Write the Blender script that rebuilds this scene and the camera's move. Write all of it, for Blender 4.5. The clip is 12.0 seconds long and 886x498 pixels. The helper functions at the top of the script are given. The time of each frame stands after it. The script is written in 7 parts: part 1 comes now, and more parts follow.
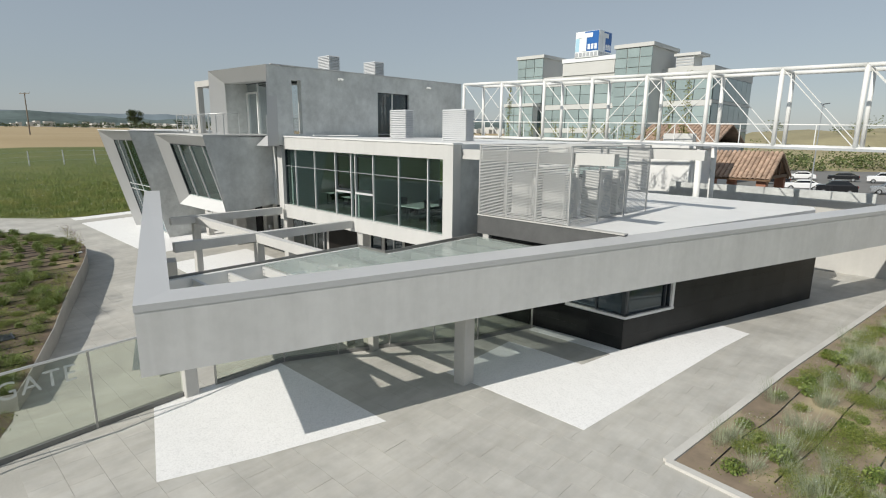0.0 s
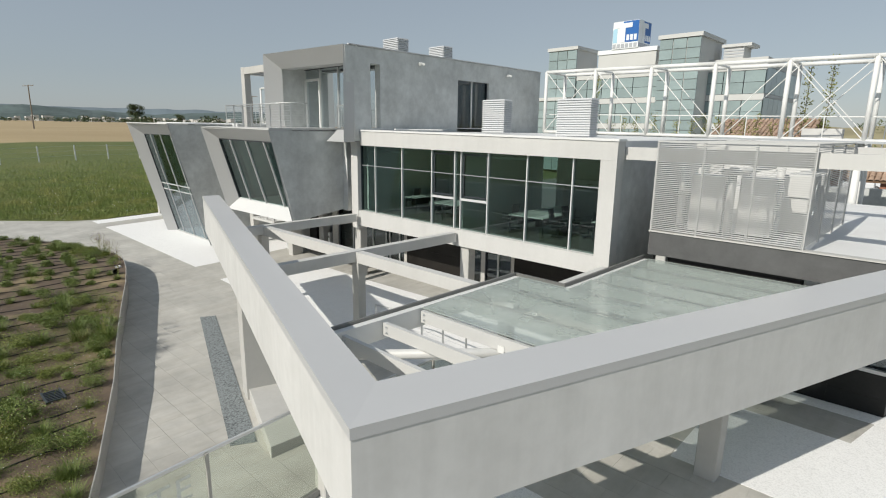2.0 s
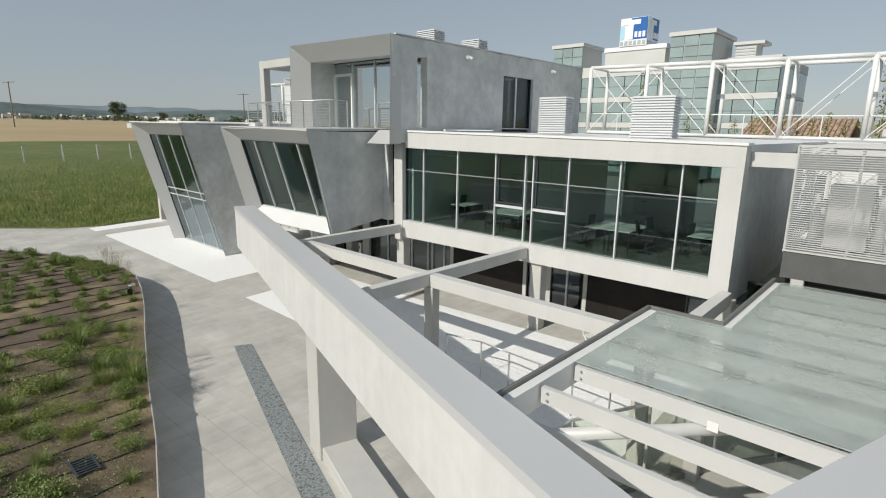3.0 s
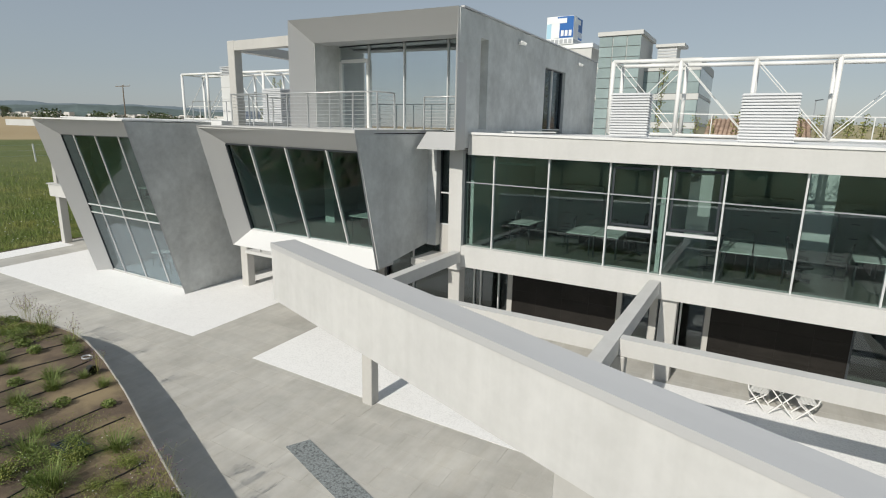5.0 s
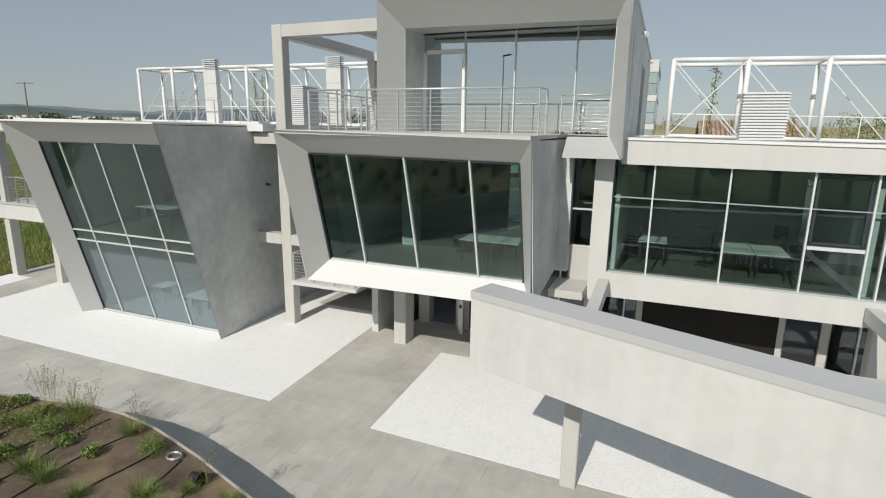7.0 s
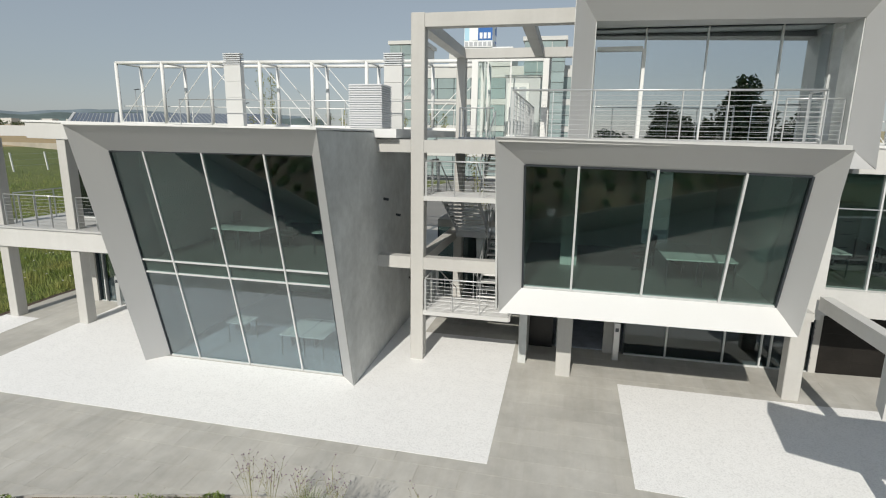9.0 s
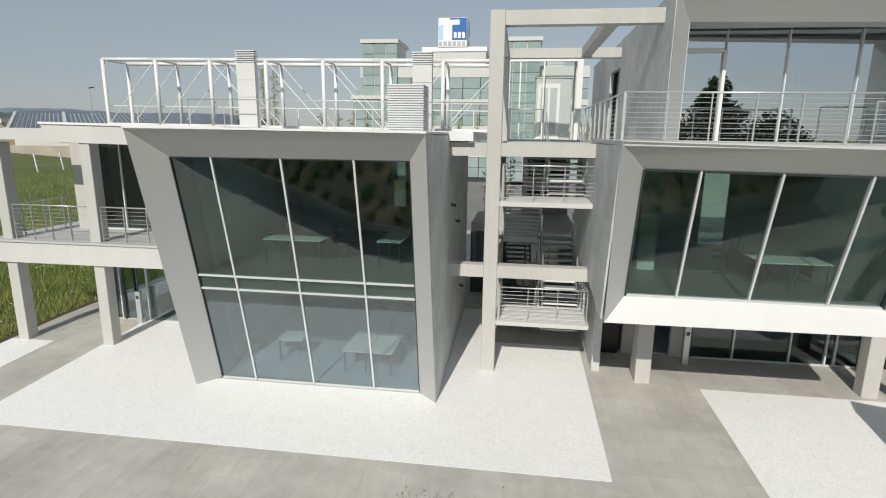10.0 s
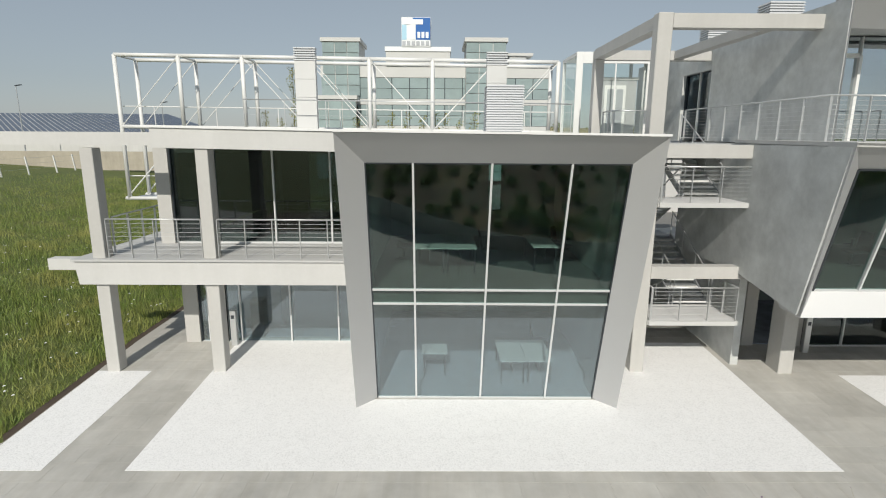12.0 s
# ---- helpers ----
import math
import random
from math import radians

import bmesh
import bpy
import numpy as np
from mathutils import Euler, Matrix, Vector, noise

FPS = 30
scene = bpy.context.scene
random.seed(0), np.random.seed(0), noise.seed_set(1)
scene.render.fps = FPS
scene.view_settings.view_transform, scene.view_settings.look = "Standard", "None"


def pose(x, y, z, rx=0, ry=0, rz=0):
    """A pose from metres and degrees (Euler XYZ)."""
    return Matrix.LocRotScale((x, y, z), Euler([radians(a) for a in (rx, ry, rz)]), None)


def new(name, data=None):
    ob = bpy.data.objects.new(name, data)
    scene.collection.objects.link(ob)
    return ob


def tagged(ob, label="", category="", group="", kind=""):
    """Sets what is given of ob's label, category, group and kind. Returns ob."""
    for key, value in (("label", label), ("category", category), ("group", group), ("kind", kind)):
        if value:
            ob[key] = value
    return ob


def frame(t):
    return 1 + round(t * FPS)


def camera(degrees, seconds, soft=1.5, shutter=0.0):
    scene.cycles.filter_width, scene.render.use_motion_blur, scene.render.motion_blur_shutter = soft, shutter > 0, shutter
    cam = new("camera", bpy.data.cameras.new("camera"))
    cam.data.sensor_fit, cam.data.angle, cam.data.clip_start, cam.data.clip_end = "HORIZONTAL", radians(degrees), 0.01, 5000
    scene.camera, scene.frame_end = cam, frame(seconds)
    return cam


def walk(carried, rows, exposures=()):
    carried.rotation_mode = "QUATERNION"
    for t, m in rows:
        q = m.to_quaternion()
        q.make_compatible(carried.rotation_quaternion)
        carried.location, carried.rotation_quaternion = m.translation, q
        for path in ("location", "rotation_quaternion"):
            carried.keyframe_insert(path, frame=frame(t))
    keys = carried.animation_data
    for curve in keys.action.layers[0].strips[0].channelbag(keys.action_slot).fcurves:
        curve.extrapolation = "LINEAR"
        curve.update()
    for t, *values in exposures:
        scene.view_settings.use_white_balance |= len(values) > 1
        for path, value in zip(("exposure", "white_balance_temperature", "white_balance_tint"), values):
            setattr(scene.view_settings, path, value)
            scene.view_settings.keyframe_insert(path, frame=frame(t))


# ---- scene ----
cam = camera(79.2, 12.0, soft=1.1)
METRES, EYE, TILT, LEAN, TURN = 45.0, 7.05, 0.0, 0.0, 43.9
ROWS = [
    (0.0, 0.0, 0.0, 0.0, 0.12, -11.96, -0.58),
    (0.5, -0.0251, 0.0219, -0.0008, 0.12, -12.09, -0.64),
    (1.0, -0.0514, 0.0462, -0.0024, 0.08, -12.2, -0.7),
    (1.5, -0.0806, 0.0736, -0.0018, 0.07, -12.32, -0.7),
    (2.0, -0.1103, 0.1018, -0.0026, 0.03, -12.4, -0.76),
    (2.5, -0.1425, 0.1318, -0.0026, -0.18, -12.49, -0.72),
    (3.0, -0.1752, 0.1612, -0.0013, -1.49, -12.54, -0.8),
    (5.0, -0.3044, 0.2867, -0.0003, -13.17, -12.61, -1.02),
    (5.5, -0.334, 0.317, -0.0007, -15.79, -12.63, -0.95),
    (6.0, -0.3652, 0.3473, -0.0004, -18.01, -12.53, -0.85),
    (6.5, -0.3933, 0.3766, 0.0006, -19.92, -12.38, -0.79),
    (7.0, -0.4192, 0.401, -0.0003, -21.68, -12.37, -0.82),
    (9.0, -0.5522, 0.524, 0.0001, -30.93, -12.03, -0.82),
    (9.5, -0.5815, 0.5534, 0.0005, -33.53, -12.0, -0.78),
    (10.0, -0.611, 0.5831, 0.0012, -35.99, -12.01, -0.68),
    (10.5, -0.6386, 0.6099, 0.0014, -38.17, -12.0, -0.58),
    (11.0, -0.6659, 0.6358, 0.0015, -40.14, -11.99, -0.51),
    (11.5, -0.694, 0.6629, 0.0025, -42.16, -11.94, -0.38),
    (12.0, -0.722, 0.6914, 0.0015, -44.3, -11.94, -0.33),
]
walk(cam, [(t, pose(0, 0, EYE, TILT, LEAN, TURN) @ pose(METRES * x, METRES * y, METRES * z, 90 + pitch, roll, yaw)) for t, x, y, z, yaw, pitch, roll in ROWS],
     [(0.0, 0.04, 6500, 8), (3.0, 0.0, 6500, 8), (5.0, -0.05, 6500, 8), (12.0, -0.07, 6500, 8)])

# ---- light ----
SUN = Vector((0.105, 1.0, -0.745)).normalized()
world = bpy.data.worlds.new("sky")
scene.world = world
world.use_nodes = True
wt = world.node_tree
sky = wt.nodes.new("ShaderNodeTexSky")
sky.sky_type, sky.sun_disc = "NISHITA", False
sky.sun_elevation, sky.sun_rotation = math.asin(-SUN.z), math.atan2(-SUN.x, -SUN.y)
sky.air_density, sky.dust_density, sky.ozone_density = 1.1, 0.5, 1.6
bg = wt.nodes["Background"]
bg.inputs["Strength"].default_value = 0.082
haze = wt.nodes.new("ShaderNodeHueSaturation")
haze.inputs["Saturation"].default_value = 0.6
wt.links.new(sky.outputs[0], haze.inputs["Color"])
veil = wt.nodes.new("ShaderNodeMix")
veil.data_type = "RGBA"
veil.inputs[0].default_value = 0.55
veil.inputs[7].default_value = (4.05, 4.75, 5.6, 1)
wt.links.new(haze.outputs[0], veil.inputs[6])
wt.links.new(veil.outputs[2], bg.inputs[0])
lamp = bpy.data.lights.new("sun", "SUN")
lamp.energy, lamp.angle, lamp.color = 3.8, radians(0.55), (1.0, 0.943, 0.86)
sun = new("sun", lamp)
sun.matrix_world = Matrix.Translation((0, -40, 60)) @ SUN.to_track_quat("-Z", "Y").to_matrix().to_4x4()
scene.view_settings.exposure = 0.0


# ---- materials ----
def nodes_of(name):
    m = bpy.data.materials.new(name)
    m.use_nodes = True
    return m, m.node_tree.nodes, m.node_tree.links, m.node_tree.nodes["Principled BSDF"]


def noise_node(n, l, scale, detail=4.0, rough=0.55, stretch=(1, 1, 1)):
    co = n.new("ShaderNodeNewGeometry")
    mp = n.new("ShaderNodeMapping")
    mp.inputs["Scale"].default_value = stretch
    tx = n.new("ShaderNodeTexNoise")
    tx.inputs["Scale"].default_value, tx.inputs["Detail"].default_value, tx.inputs["Roughness"].default_value = scale, detail, rough
    l.new(co.outputs["Position"], mp.inputs[0])
    l.new(mp.outputs[0], tx.inputs["Vector"])
    return tx.outputs["Fac"]


def ramp(n, l, fac, stops):
    r = n.new("ShaderNodeValToRGB")
    e = r.color_ramp.elements
    while len(e) < len(stops):
        e.new(0.5)
    for k, (p, c) in zip(e, stops):
        k.position, k.color = p, (*c, 1) if len(c) == 3 else c
    l.new(fac, r.inputs[0])
    return r.outputs[0]


def mixc(n, l, fac, a, b, mode="MIX"):
    m = n.new("ShaderNodeMix")
    m.data_type, m.blend_type = "RGBA", mode
    for sock, v in ((m.inputs[0], fac), (m.inputs[6], a), (m.inputs[7], b)):
        if isinstance(v, (int, float)):
            sock.default_value = v
        elif isinstance(v, tuple):
            sock.default_value = (*v, 1)
        else:
            l.new(v, sock)
    return m.outputs[2]


def bump(n, l, bs, fac, strength, dist):
    b = n.new("ShaderNodeBump")
    b.inputs["Strength"].default_value, b.inputs["Distance"].default_value = strength, dist
    l.new(fac, b.inputs["Height"])
    l.new(b.outputs[0], bs.inputs["Normal"])


def surface(name, col, var=0.12, rough=0.7, metal=0.0, big=0.35, fine=14.0, bumps=0.15, bdist=0.004, streak=0.0, island=0.0, drag=0.0, sand=None):
    """A matt surface with stains at a large scale, grain at a small one and, if asked, rain streaks."""
    m, n, l, bs = nodes_of(name)
    a, b = tuple(c * (1 - var) for c in col), tuple(min(1, c * (1 + var)) for c in col)
    c = ramp(n, l, noise_node(n, l, big, 5), [(0.3, a), (0.7, b)])
    f = noise_node(n, l, fine, 6, 0.65)
    c = mixc(n, l, 0.35, c, ramp(n, l, f, [(0.25, tuple(k * (1 - 1.3 * var) for k in col)), (0.75, b)]))
    if streak:
        s = noise_node(n, l, 1.0, 4, 0.6, (2.2, 2.2, 0.12))
        c = mixc(n, l, streak, c, ramp(n, l, s, [(0.35, (0.62, 0.62, 0.60)), (0.6, (1, 1, 1))]), "MULTIPLY")
    if sand:
        c = mixc(n, l, ramp(n, l, noise_node(n, l, 0.42, 5, 0.6), [(0.5, (0, 0, 0)), (0.66, (0.9, 0.9, 0.9))]), c, sand)
    if drag:
        s = noise_node(n, l, 0.8, 5, 0.6, (5.0, 0.5, 1.0))
        c = mixc(n, l, drag, c, ramp(n, l, s, [(0.32, (0.74, 0.70, 0.63)), (0.62, (1, 1, 1))]), "MULTIPLY")
    if island:
        g = n.new("ShaderNodeObjectInfo")
        c = mixc(n, l, island, c, ramp(n, l, g.outputs["Random"], [(0.0, (0.7, 0.7, 0.7)), (1.0, (1.0, 1.0, 1.0))]), "MULTIPLY")
    l.new(c, bs.inputs["Base Color"])
    l.new(ramp(n, l, f, [(0.2, (rough * 0.88,) * 3), (0.8, (min(1, rough * 1.1),) * 3)]), bs.inputs["Roughness"])
    bs.inputs["Metallic"].default_value = metal
    if bumps:
        bump(n, l, bs, f, bumps, bdist)
    return m


def glass(name, tint, ior=1.5, base=0.05, rough=0.0):
    """Coated glass: it lets tinted light through, and mirrors base plus what Fresnel adds."""
    m, n, l, bs = nodes_of(name)
    n.remove(bs)
    fr, pw, ad = n.new("ShaderNodeLayerWeight"), n.new("ShaderNodeMath"), n.new("ShaderNodeMath")
    fr.inputs[0].default_value = 0.5
    f0 = base * 0.5 + 0.5 * ((ior - 1) / (ior + 1)) ** 2
    pw.operation, pw.inputs[1].default_value = "POWER", 5.0
    ad.operation, ad.use_clamp = "MULTIPLY_ADD", True
    ad.inputs[1].default_value, ad.inputs[2].default_value = 0.6 * (1 - f0), f0
    tr, gl, mx = n.new("ShaderNodeBsdfTransparent"), n.new("ShaderNodeBsdfGlossy"), n.new("ShaderNodeMixShader")
    tr.inputs[0].default_value = (*tint, 1)
    gl.inputs["Roughness"].default_value = rough
    gl.inputs["Color"].default_value = (0.88, 0.93, 0.96, 1)
    l.new(fr.outputs["Facing"], pw.inputs[0])
    l.new(pw.outputs[0], ad.inputs[0])
    l.new(ad.outputs[0], mx.inputs[0])
    l.new(tr.outputs[0], mx.inputs[1])
    l.new(gl.outputs[0], mx.inputs[2])
    l.new(mx.outputs[0], n["Material Output"].inputs[0])
    return m


CONC = surface("fair_faced_concrete", (0.52, 0.51, 0.485), 0.08, 0.75, big=0.5, fine=9, streak=0.12)
CONC_DK = surface("grey_plaster", (0.55, 0.565, 0.555), 0.22, 0.7, big=0.75, fine=3, streak=0.09)
BEAMC = surface("beam_plaster", (0.645, 0.641, 0.627), 0.09, 0.75, big=0.5, fine=4, streak=0.16)
FLASH = surface("grey_flashing", (0.53, 0.532, 0.535), 0.04, 0.38, metal=0.0, fine=30, bumps=0.03)
WHITE = surface("white_render", (0.585, 0.58, 0.562), 0.07, 0.75, big=0.5, fine=10, streak=0.1)
FRAME = surface("grey_frame_panel", (0.485, 0.487, 0.486), 0.03, 0.5, metal=0.15, fine=40, bumps=0.02)
SILL = surface("white_sill_panel", (0.66, 0.66, 0.655), 0.04, 0.5, fine=30, bumps=0.02)
ROOFW = surface("white_roof_membrane", (0.76, 0.76, 0.75), 0.05, 0.6, big=0.7, fine=6, bumps=0.1)
PAINT = surface("white_painted_steel", (0.76, 0.76, 0.74), 0.03, 0.4, fine=20, bumps=0.03)
STEEL = surface("stainless_steel", (0.60, 0.61, 0.61), 0.05, 0.38, metal=0.55, fine=30, bumps=0.0)
GALV = surface("galvanised_steel", (0.46, 0.48, 0.50), 0.1, 0.5, metal=0.6, fine=18, bumps=0.03)
ALU = surface("grey_aluminium_profile", (0.68, 0.69, 0.69), 0.03, 0.4, metal=0.15, fine=30, bumps=0.0)
DARKALU = surface("dark_aluminium_profile", (0.06, 0.07, 0.08), 0.1, 0.4, metal=0.4, fine=30, bumps=0.0)
BLACK = surface("black_stone_tile", (0.021, 0.022, 0.022), 0.4, 0.42, big=1.1, fine=12, bumps=0.04, island=0.7)
BLACK.node_tree.nodes["Principled BSDF"].inputs["Specular IOR Level"].default_value = 0.22
BROWNT = surface("brown_black_tile", (0.02, 0.018, 0.016), 0.3, 0.5, big=1.5, fine=9, bumps=0.03, island=0.35)
BROWNT.node_tree.nodes["Principled BSDF"].inputs["Specular IOR Level"].default_value = 0.2
# Black of real panels; also painted in for shade in two recesses.
DARK = surface("black_panel_and_shade", (0.022, 0.021, 0.021), 0.3, 0.38, fine=12)
LOUVRE = surface("grey_louvre", (0.60, 0.61, 0.62), 0.05, 0.5, metal=0.2, fine=20, bumps=0.0)
SCREEN = surface("screen_slat", (0.56, 0.56, 0.55), 0.05, 0.5, metal=0.3, fine=20, bumps=0.0)
PAVER = surface("grey_stone_paver", (0.50, 0.487, 0.452), 0.24, 0.75, big=0.5, fine=2.2, bumps=0.12, island=0.24, drag=0.3)
POST = surface("grey_brown_post", (0.40, 0.39, 0.36), 0.06, 0.5, fine=20, bumps=0.02)
JOINT = surface("paving_joint", (0.43, 0.415, 0.38), 0.15, 0.9, big=0.5, fine=20)
DECKC = surface("terrace_floor", (0.50, 0.50, 0.49), 0.06, 0.7)
INFLOOR_DIM = surface("office_floor_and_dim_room", (0.17, 0.17, 0.16), 0.15, 0.4, big=0.8)
INWALL = surface("office_wall", (0.76, 0.79, 0.77), 0.04, 0.8)
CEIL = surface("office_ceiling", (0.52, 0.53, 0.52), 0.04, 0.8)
CARPET = surface("blue_grey_carpet", (0.36, 0.39, 0.45), 0.28, 0.95, big=2.2, fine=6, bumps=0.1)
DESK = surface("white_desk_top", (0.80, 0.82, 0.80), 0.03, 0.35)
CHAIR = surface("dark_chair_fabric", (0.03, 0.033, 0.035), 0.2, 0.8)
SOIL = surface("dry_soil", (0.12, 0.088, 0.062), 0.4, 0.95, big=1.4, fine=5, bumps=0.9, bdist=0.03, sand=(0.29, 0.225, 0.13))
KERB = surface("grey_kerb", (0.56, 0.545, 0.51), 0.12, 0.8, big=0.8, fine=6)
ESOIL = surface("pale_dry_soil", (0.25, 0.195, 0.14), 0.35, 0.95, big=0.8, fine=4, bumps=0.6, bdist=0.03, sand=(0.43, 0.36, 0.23))
CORTEN = surface("planter_wall", (0.42, 0.405, 0.38), 0.15, 0.8, big=0.8, fine=8)
PIPE = surface("black_irrigation_pipe", (0.012, 0.012, 0.012), 0.1, 0.6)
BRICK = surface("red_brick", (0.36, 0.17, 0.11), 0.25, 0.85, fine=12)
TERRA = surface("terracotta_tile", (0.48, 0.34, 0.25), 0.4, 0.85, big=1.5, fine=6, island=0.8)
WOOD = surface("old_timber", (0.16, 0.10, 0.06), 0.3, 0.8, fine=8)
ASPH = surface("asphalt", (0.20, 0.195, 0.185), 0.15, 0.9, big=0.1, fine=4)
POLEW = surface("weathered_pole", (0.20, 0.17, 0.14), 0.2, 0.9)
CHIM = surface("light_metal_cladding", (0.60, 0.60, 0.585), 0.04, 0.55, metal=0.1, fine=20, bumps=0.02)
BLUE = surface("blue_sign_panel", (0.02, 0.13, 0.42), 0.06, 0.4, bumps=0)
SIGNW = surface("white_sign_panel", (0.85, 0.87, 0.88), 0.03, 0.4, bumps=0)
SIGNL = surface("pale_blue_sign_panel", (0.42, 0.66, 0.80), 0.05, 0.4, bumps=0)
SIGNG = surface("grey_sign_lettering", (0.45, 0.47, 0.5), 0.05, 0.5, bumps=0)
SOLAR = surface("solar_panel", (0.10, 0.125, 0.17), 0.15, 0.4, fine=4, bumps=0)
BARK = surface("bark", (0.13, 0.10, 0.07), 0.3, 0.9, fine=14)
CARW = surface("white_car_paint", (0.75, 0.76, 0.77), 0.02, 0.25, bumps=0)
CARB = surface("black_car_paint", (0.012, 0.013, 0.016), 0.1, 0.2, bumps=0)
CARR = surface("red_car_paint", (0.30, 0.02, 0.02), 0.1, 0.25, bumps=0)
CARS = surface("silver_car_paint", (0.42, 0.44, 0.46), 0.05, 0.28, metal=0.5, bumps=0)
CARGL = surface("dark_car_glass", (0.01, 0.012, 0.014), 0.1, 0.08, bumps=0)
TYRE = surface("tyre_rubber", (0.02, 0.02, 0.02), 0.1, 0.85, bumps=0)
GLASS = glass("tinted_facade_glass", (0.54, 0.645, 0.62), 1.5, 0.10)
GLASSF = glass("grey_facade_glass", (0.56, 0.66, 0.68), 1.5, 0.36)
GLASSV = glass("bay_facade_glass", (0.47, 0.60, 0.565), 1.5, 0.16)
GLASSU = glass("dark_green_facade_glass", (0.47, 0.60, 0.57), 1.5, 0.2)
GLASSB = glass("blue_tinted_glass", (0.52, 0.59, 0.64), 1.5, 0.10)
GLASSN = glass("dark_facade_glass", (0.34, 0.41, 0.40), 1.5, 0.13)
MIRROR = glass("mirror_coated_glass", (0.45, 0.52, 0.52), 1.5, 1.25)
FENCEG = glass("pale_green_fence_glass", (0.885, 0.91, 0.865), 1.45, 0.0)
CLEAR = glass("clear_glass", (0.965, 0.985, 0.975), 1.45, 0.0)


def frosted():
    m, n, l, bs = nodes_of("green_canopy_glass")
    bs.inputs["Base Color"].default_value = (0.66, 0.71, 0.68, 1)
    bs.inputs["Roughness"].default_value = 0.12
    f = noise_node(n, l, 1.2, 4)
    tr, mx = n.new("ShaderNodeBsdfTransparent"), n.new("ShaderNodeMixShader")
    tr.inputs[0].default_value = (0.84, 0.88, 0.86, 1)
    l.new(ramp(n, l, f, [(0.3, (0.30,) * 3), (0.7, (0.44,) * 3)]), mx.inputs[0])
    l.new(tr.outputs[0], mx.inputs[1])
    l.new(bs.outputs[0], mx.inputs[2])
    l.new(mx.outputs[0], n["Material Output"].inputs[0])
    return m


FROST = frosted()


def letters():
    m, n, l, bs = nodes_of("frosted_lettering")
    bs.inputs["Base Color"].default_value = (0.7, 0.74, 0.72, 1)
    f = noise_node(n, l, 6.0, 3)
    tr, mx = n.new("ShaderNodeBsdfTransparent"), n.new("ShaderNodeMixShader")
    l.new(ramp(n, l, f, [(0.3, (0.35,) * 3), (0.7, (0.5,) * 3)]), mx.inputs[0])
    l.new(tr.outputs[0], mx.inputs[1])
    l.new(bs.outputs[0], mx.inputs[2])
    l.new(mx.outputs[0], n["Material Output"].inputs[0])
    return m


LETTER = letters()


def gravel_mat(name, light, dark, scale):
    m, n, l, bs = nodes_of(name)
    co = n.new("ShaderNodeNewGeometry")
    v = n.new("ShaderNodeTexVoronoi")
    v.inputs["Scale"].default_value = scale
    l.new(co.outputs["Position"], v.inputs["Vector"])
    stone = n.new("ShaderNodeSeparateColor")
    l.new(v.outputs["Color"], stone.inputs[0])
    # Shade between stones is painted: cells darken to the rim; some stones are dark.
    c = mixc(n, l, 0.55, ramp(n, l, v.outputs["Distance"], [(0.35, light), (0.8, dark)]), ramp(n, l, stone.outputs[0], [(0.0, dark), (0.35, light)]))
    tread = noise_node(n, l, 2.6, 5, 0.62)
    c = mixc(n, l, 0.12, c, ramp(n, l, tread, [(0.32, tuple(k * 0.78 for k in light)), (0.55, light)]))
    l.new(c, bs.inputs["Base Color"])
    bs.inputs["Roughness"].default_value = 0.9
    b1_, b2_ = n.new("ShaderNodeBump"), n.new("ShaderNodeBump")
    b1_.inputs["Strength"].default_value, b1_.inputs["Distance"].default_value = 0.15, 0.02
    b2_.inputs["Strength"].default_value, b2_.inputs["Distance"].default_value, b2_.invert = 0.3, 0.01, True
    l.new(tread, b1_.inputs["Height"])
    l.new(v.outputs["Distance"], b2_.inputs["Height"])
    l.new(b1_.outputs[0], b2_.inputs["Normal"])
    l.new(b2_.outputs[0], bs.inputs["Normal"])
    return m


GRAVEL = gravel_mat("white_marble_gravel", (0.865, 0.86, 0.853), (0.67, 0.667, 0.66), 32.0)
DGRAVEL = gravel_mat("grey_gravel", (0.26, 0.285, 0.29), (0.03, 0.032, 0.034), 22.0)


def field_mat():
    """Grass near by, a band of ripe corn far out to the west, mown meadow elsewhere."""
    m, n, l, bs = nodes_of("field")
    co = n.new("ShaderNodeNewGeometry")
    sp = n.new("ShaderNodeSeparateXYZ")
    l.new(co.outputs["Position"], sp.inputs[0])
    g = ramp(n, l, noise_node(n, l, 0.12, 6, 0.6), [(0.3, (0.075, 0.115, 0.025)), (0.5, (0.125, 0.155, 0.04)), (0.7, (0.19, 0.19, 0.062))])
    fine = noise_node(n, l, 2.2, 8, 0.75)
    g = mixc(n, l, 0.6, g, ramp(n, l, fine, [(0.3, (0.035, 0.065, 0.013)), (0.7, (0.17, 0.18, 0.06))]))
    far = ramp(n, l, noise_node(n, l, 0.03, 6, 0.6, (1, 0.3, 1)), [(0.3, (0.33, 0.25, 0.135)), (0.7, (0.44, 0.34, 0.20))])
    mr = n.new("ShaderNodeMapRange")
    mr.inputs["From Min"].default_value, mr.inputs["From Max"].default_value = -118.5, -121.0
    l.new(sp.outputs["X"], mr.inputs["Value"])
    l.new(mixc(n, l, mr.outputs[0], g, far), bs.inputs["Base Color"])
    bs.inputs["Roughness"].default_value = 0.95
    bump(n, l, bs, fine, 0.8, 0.12)
    return m


FIELD = field_mat()


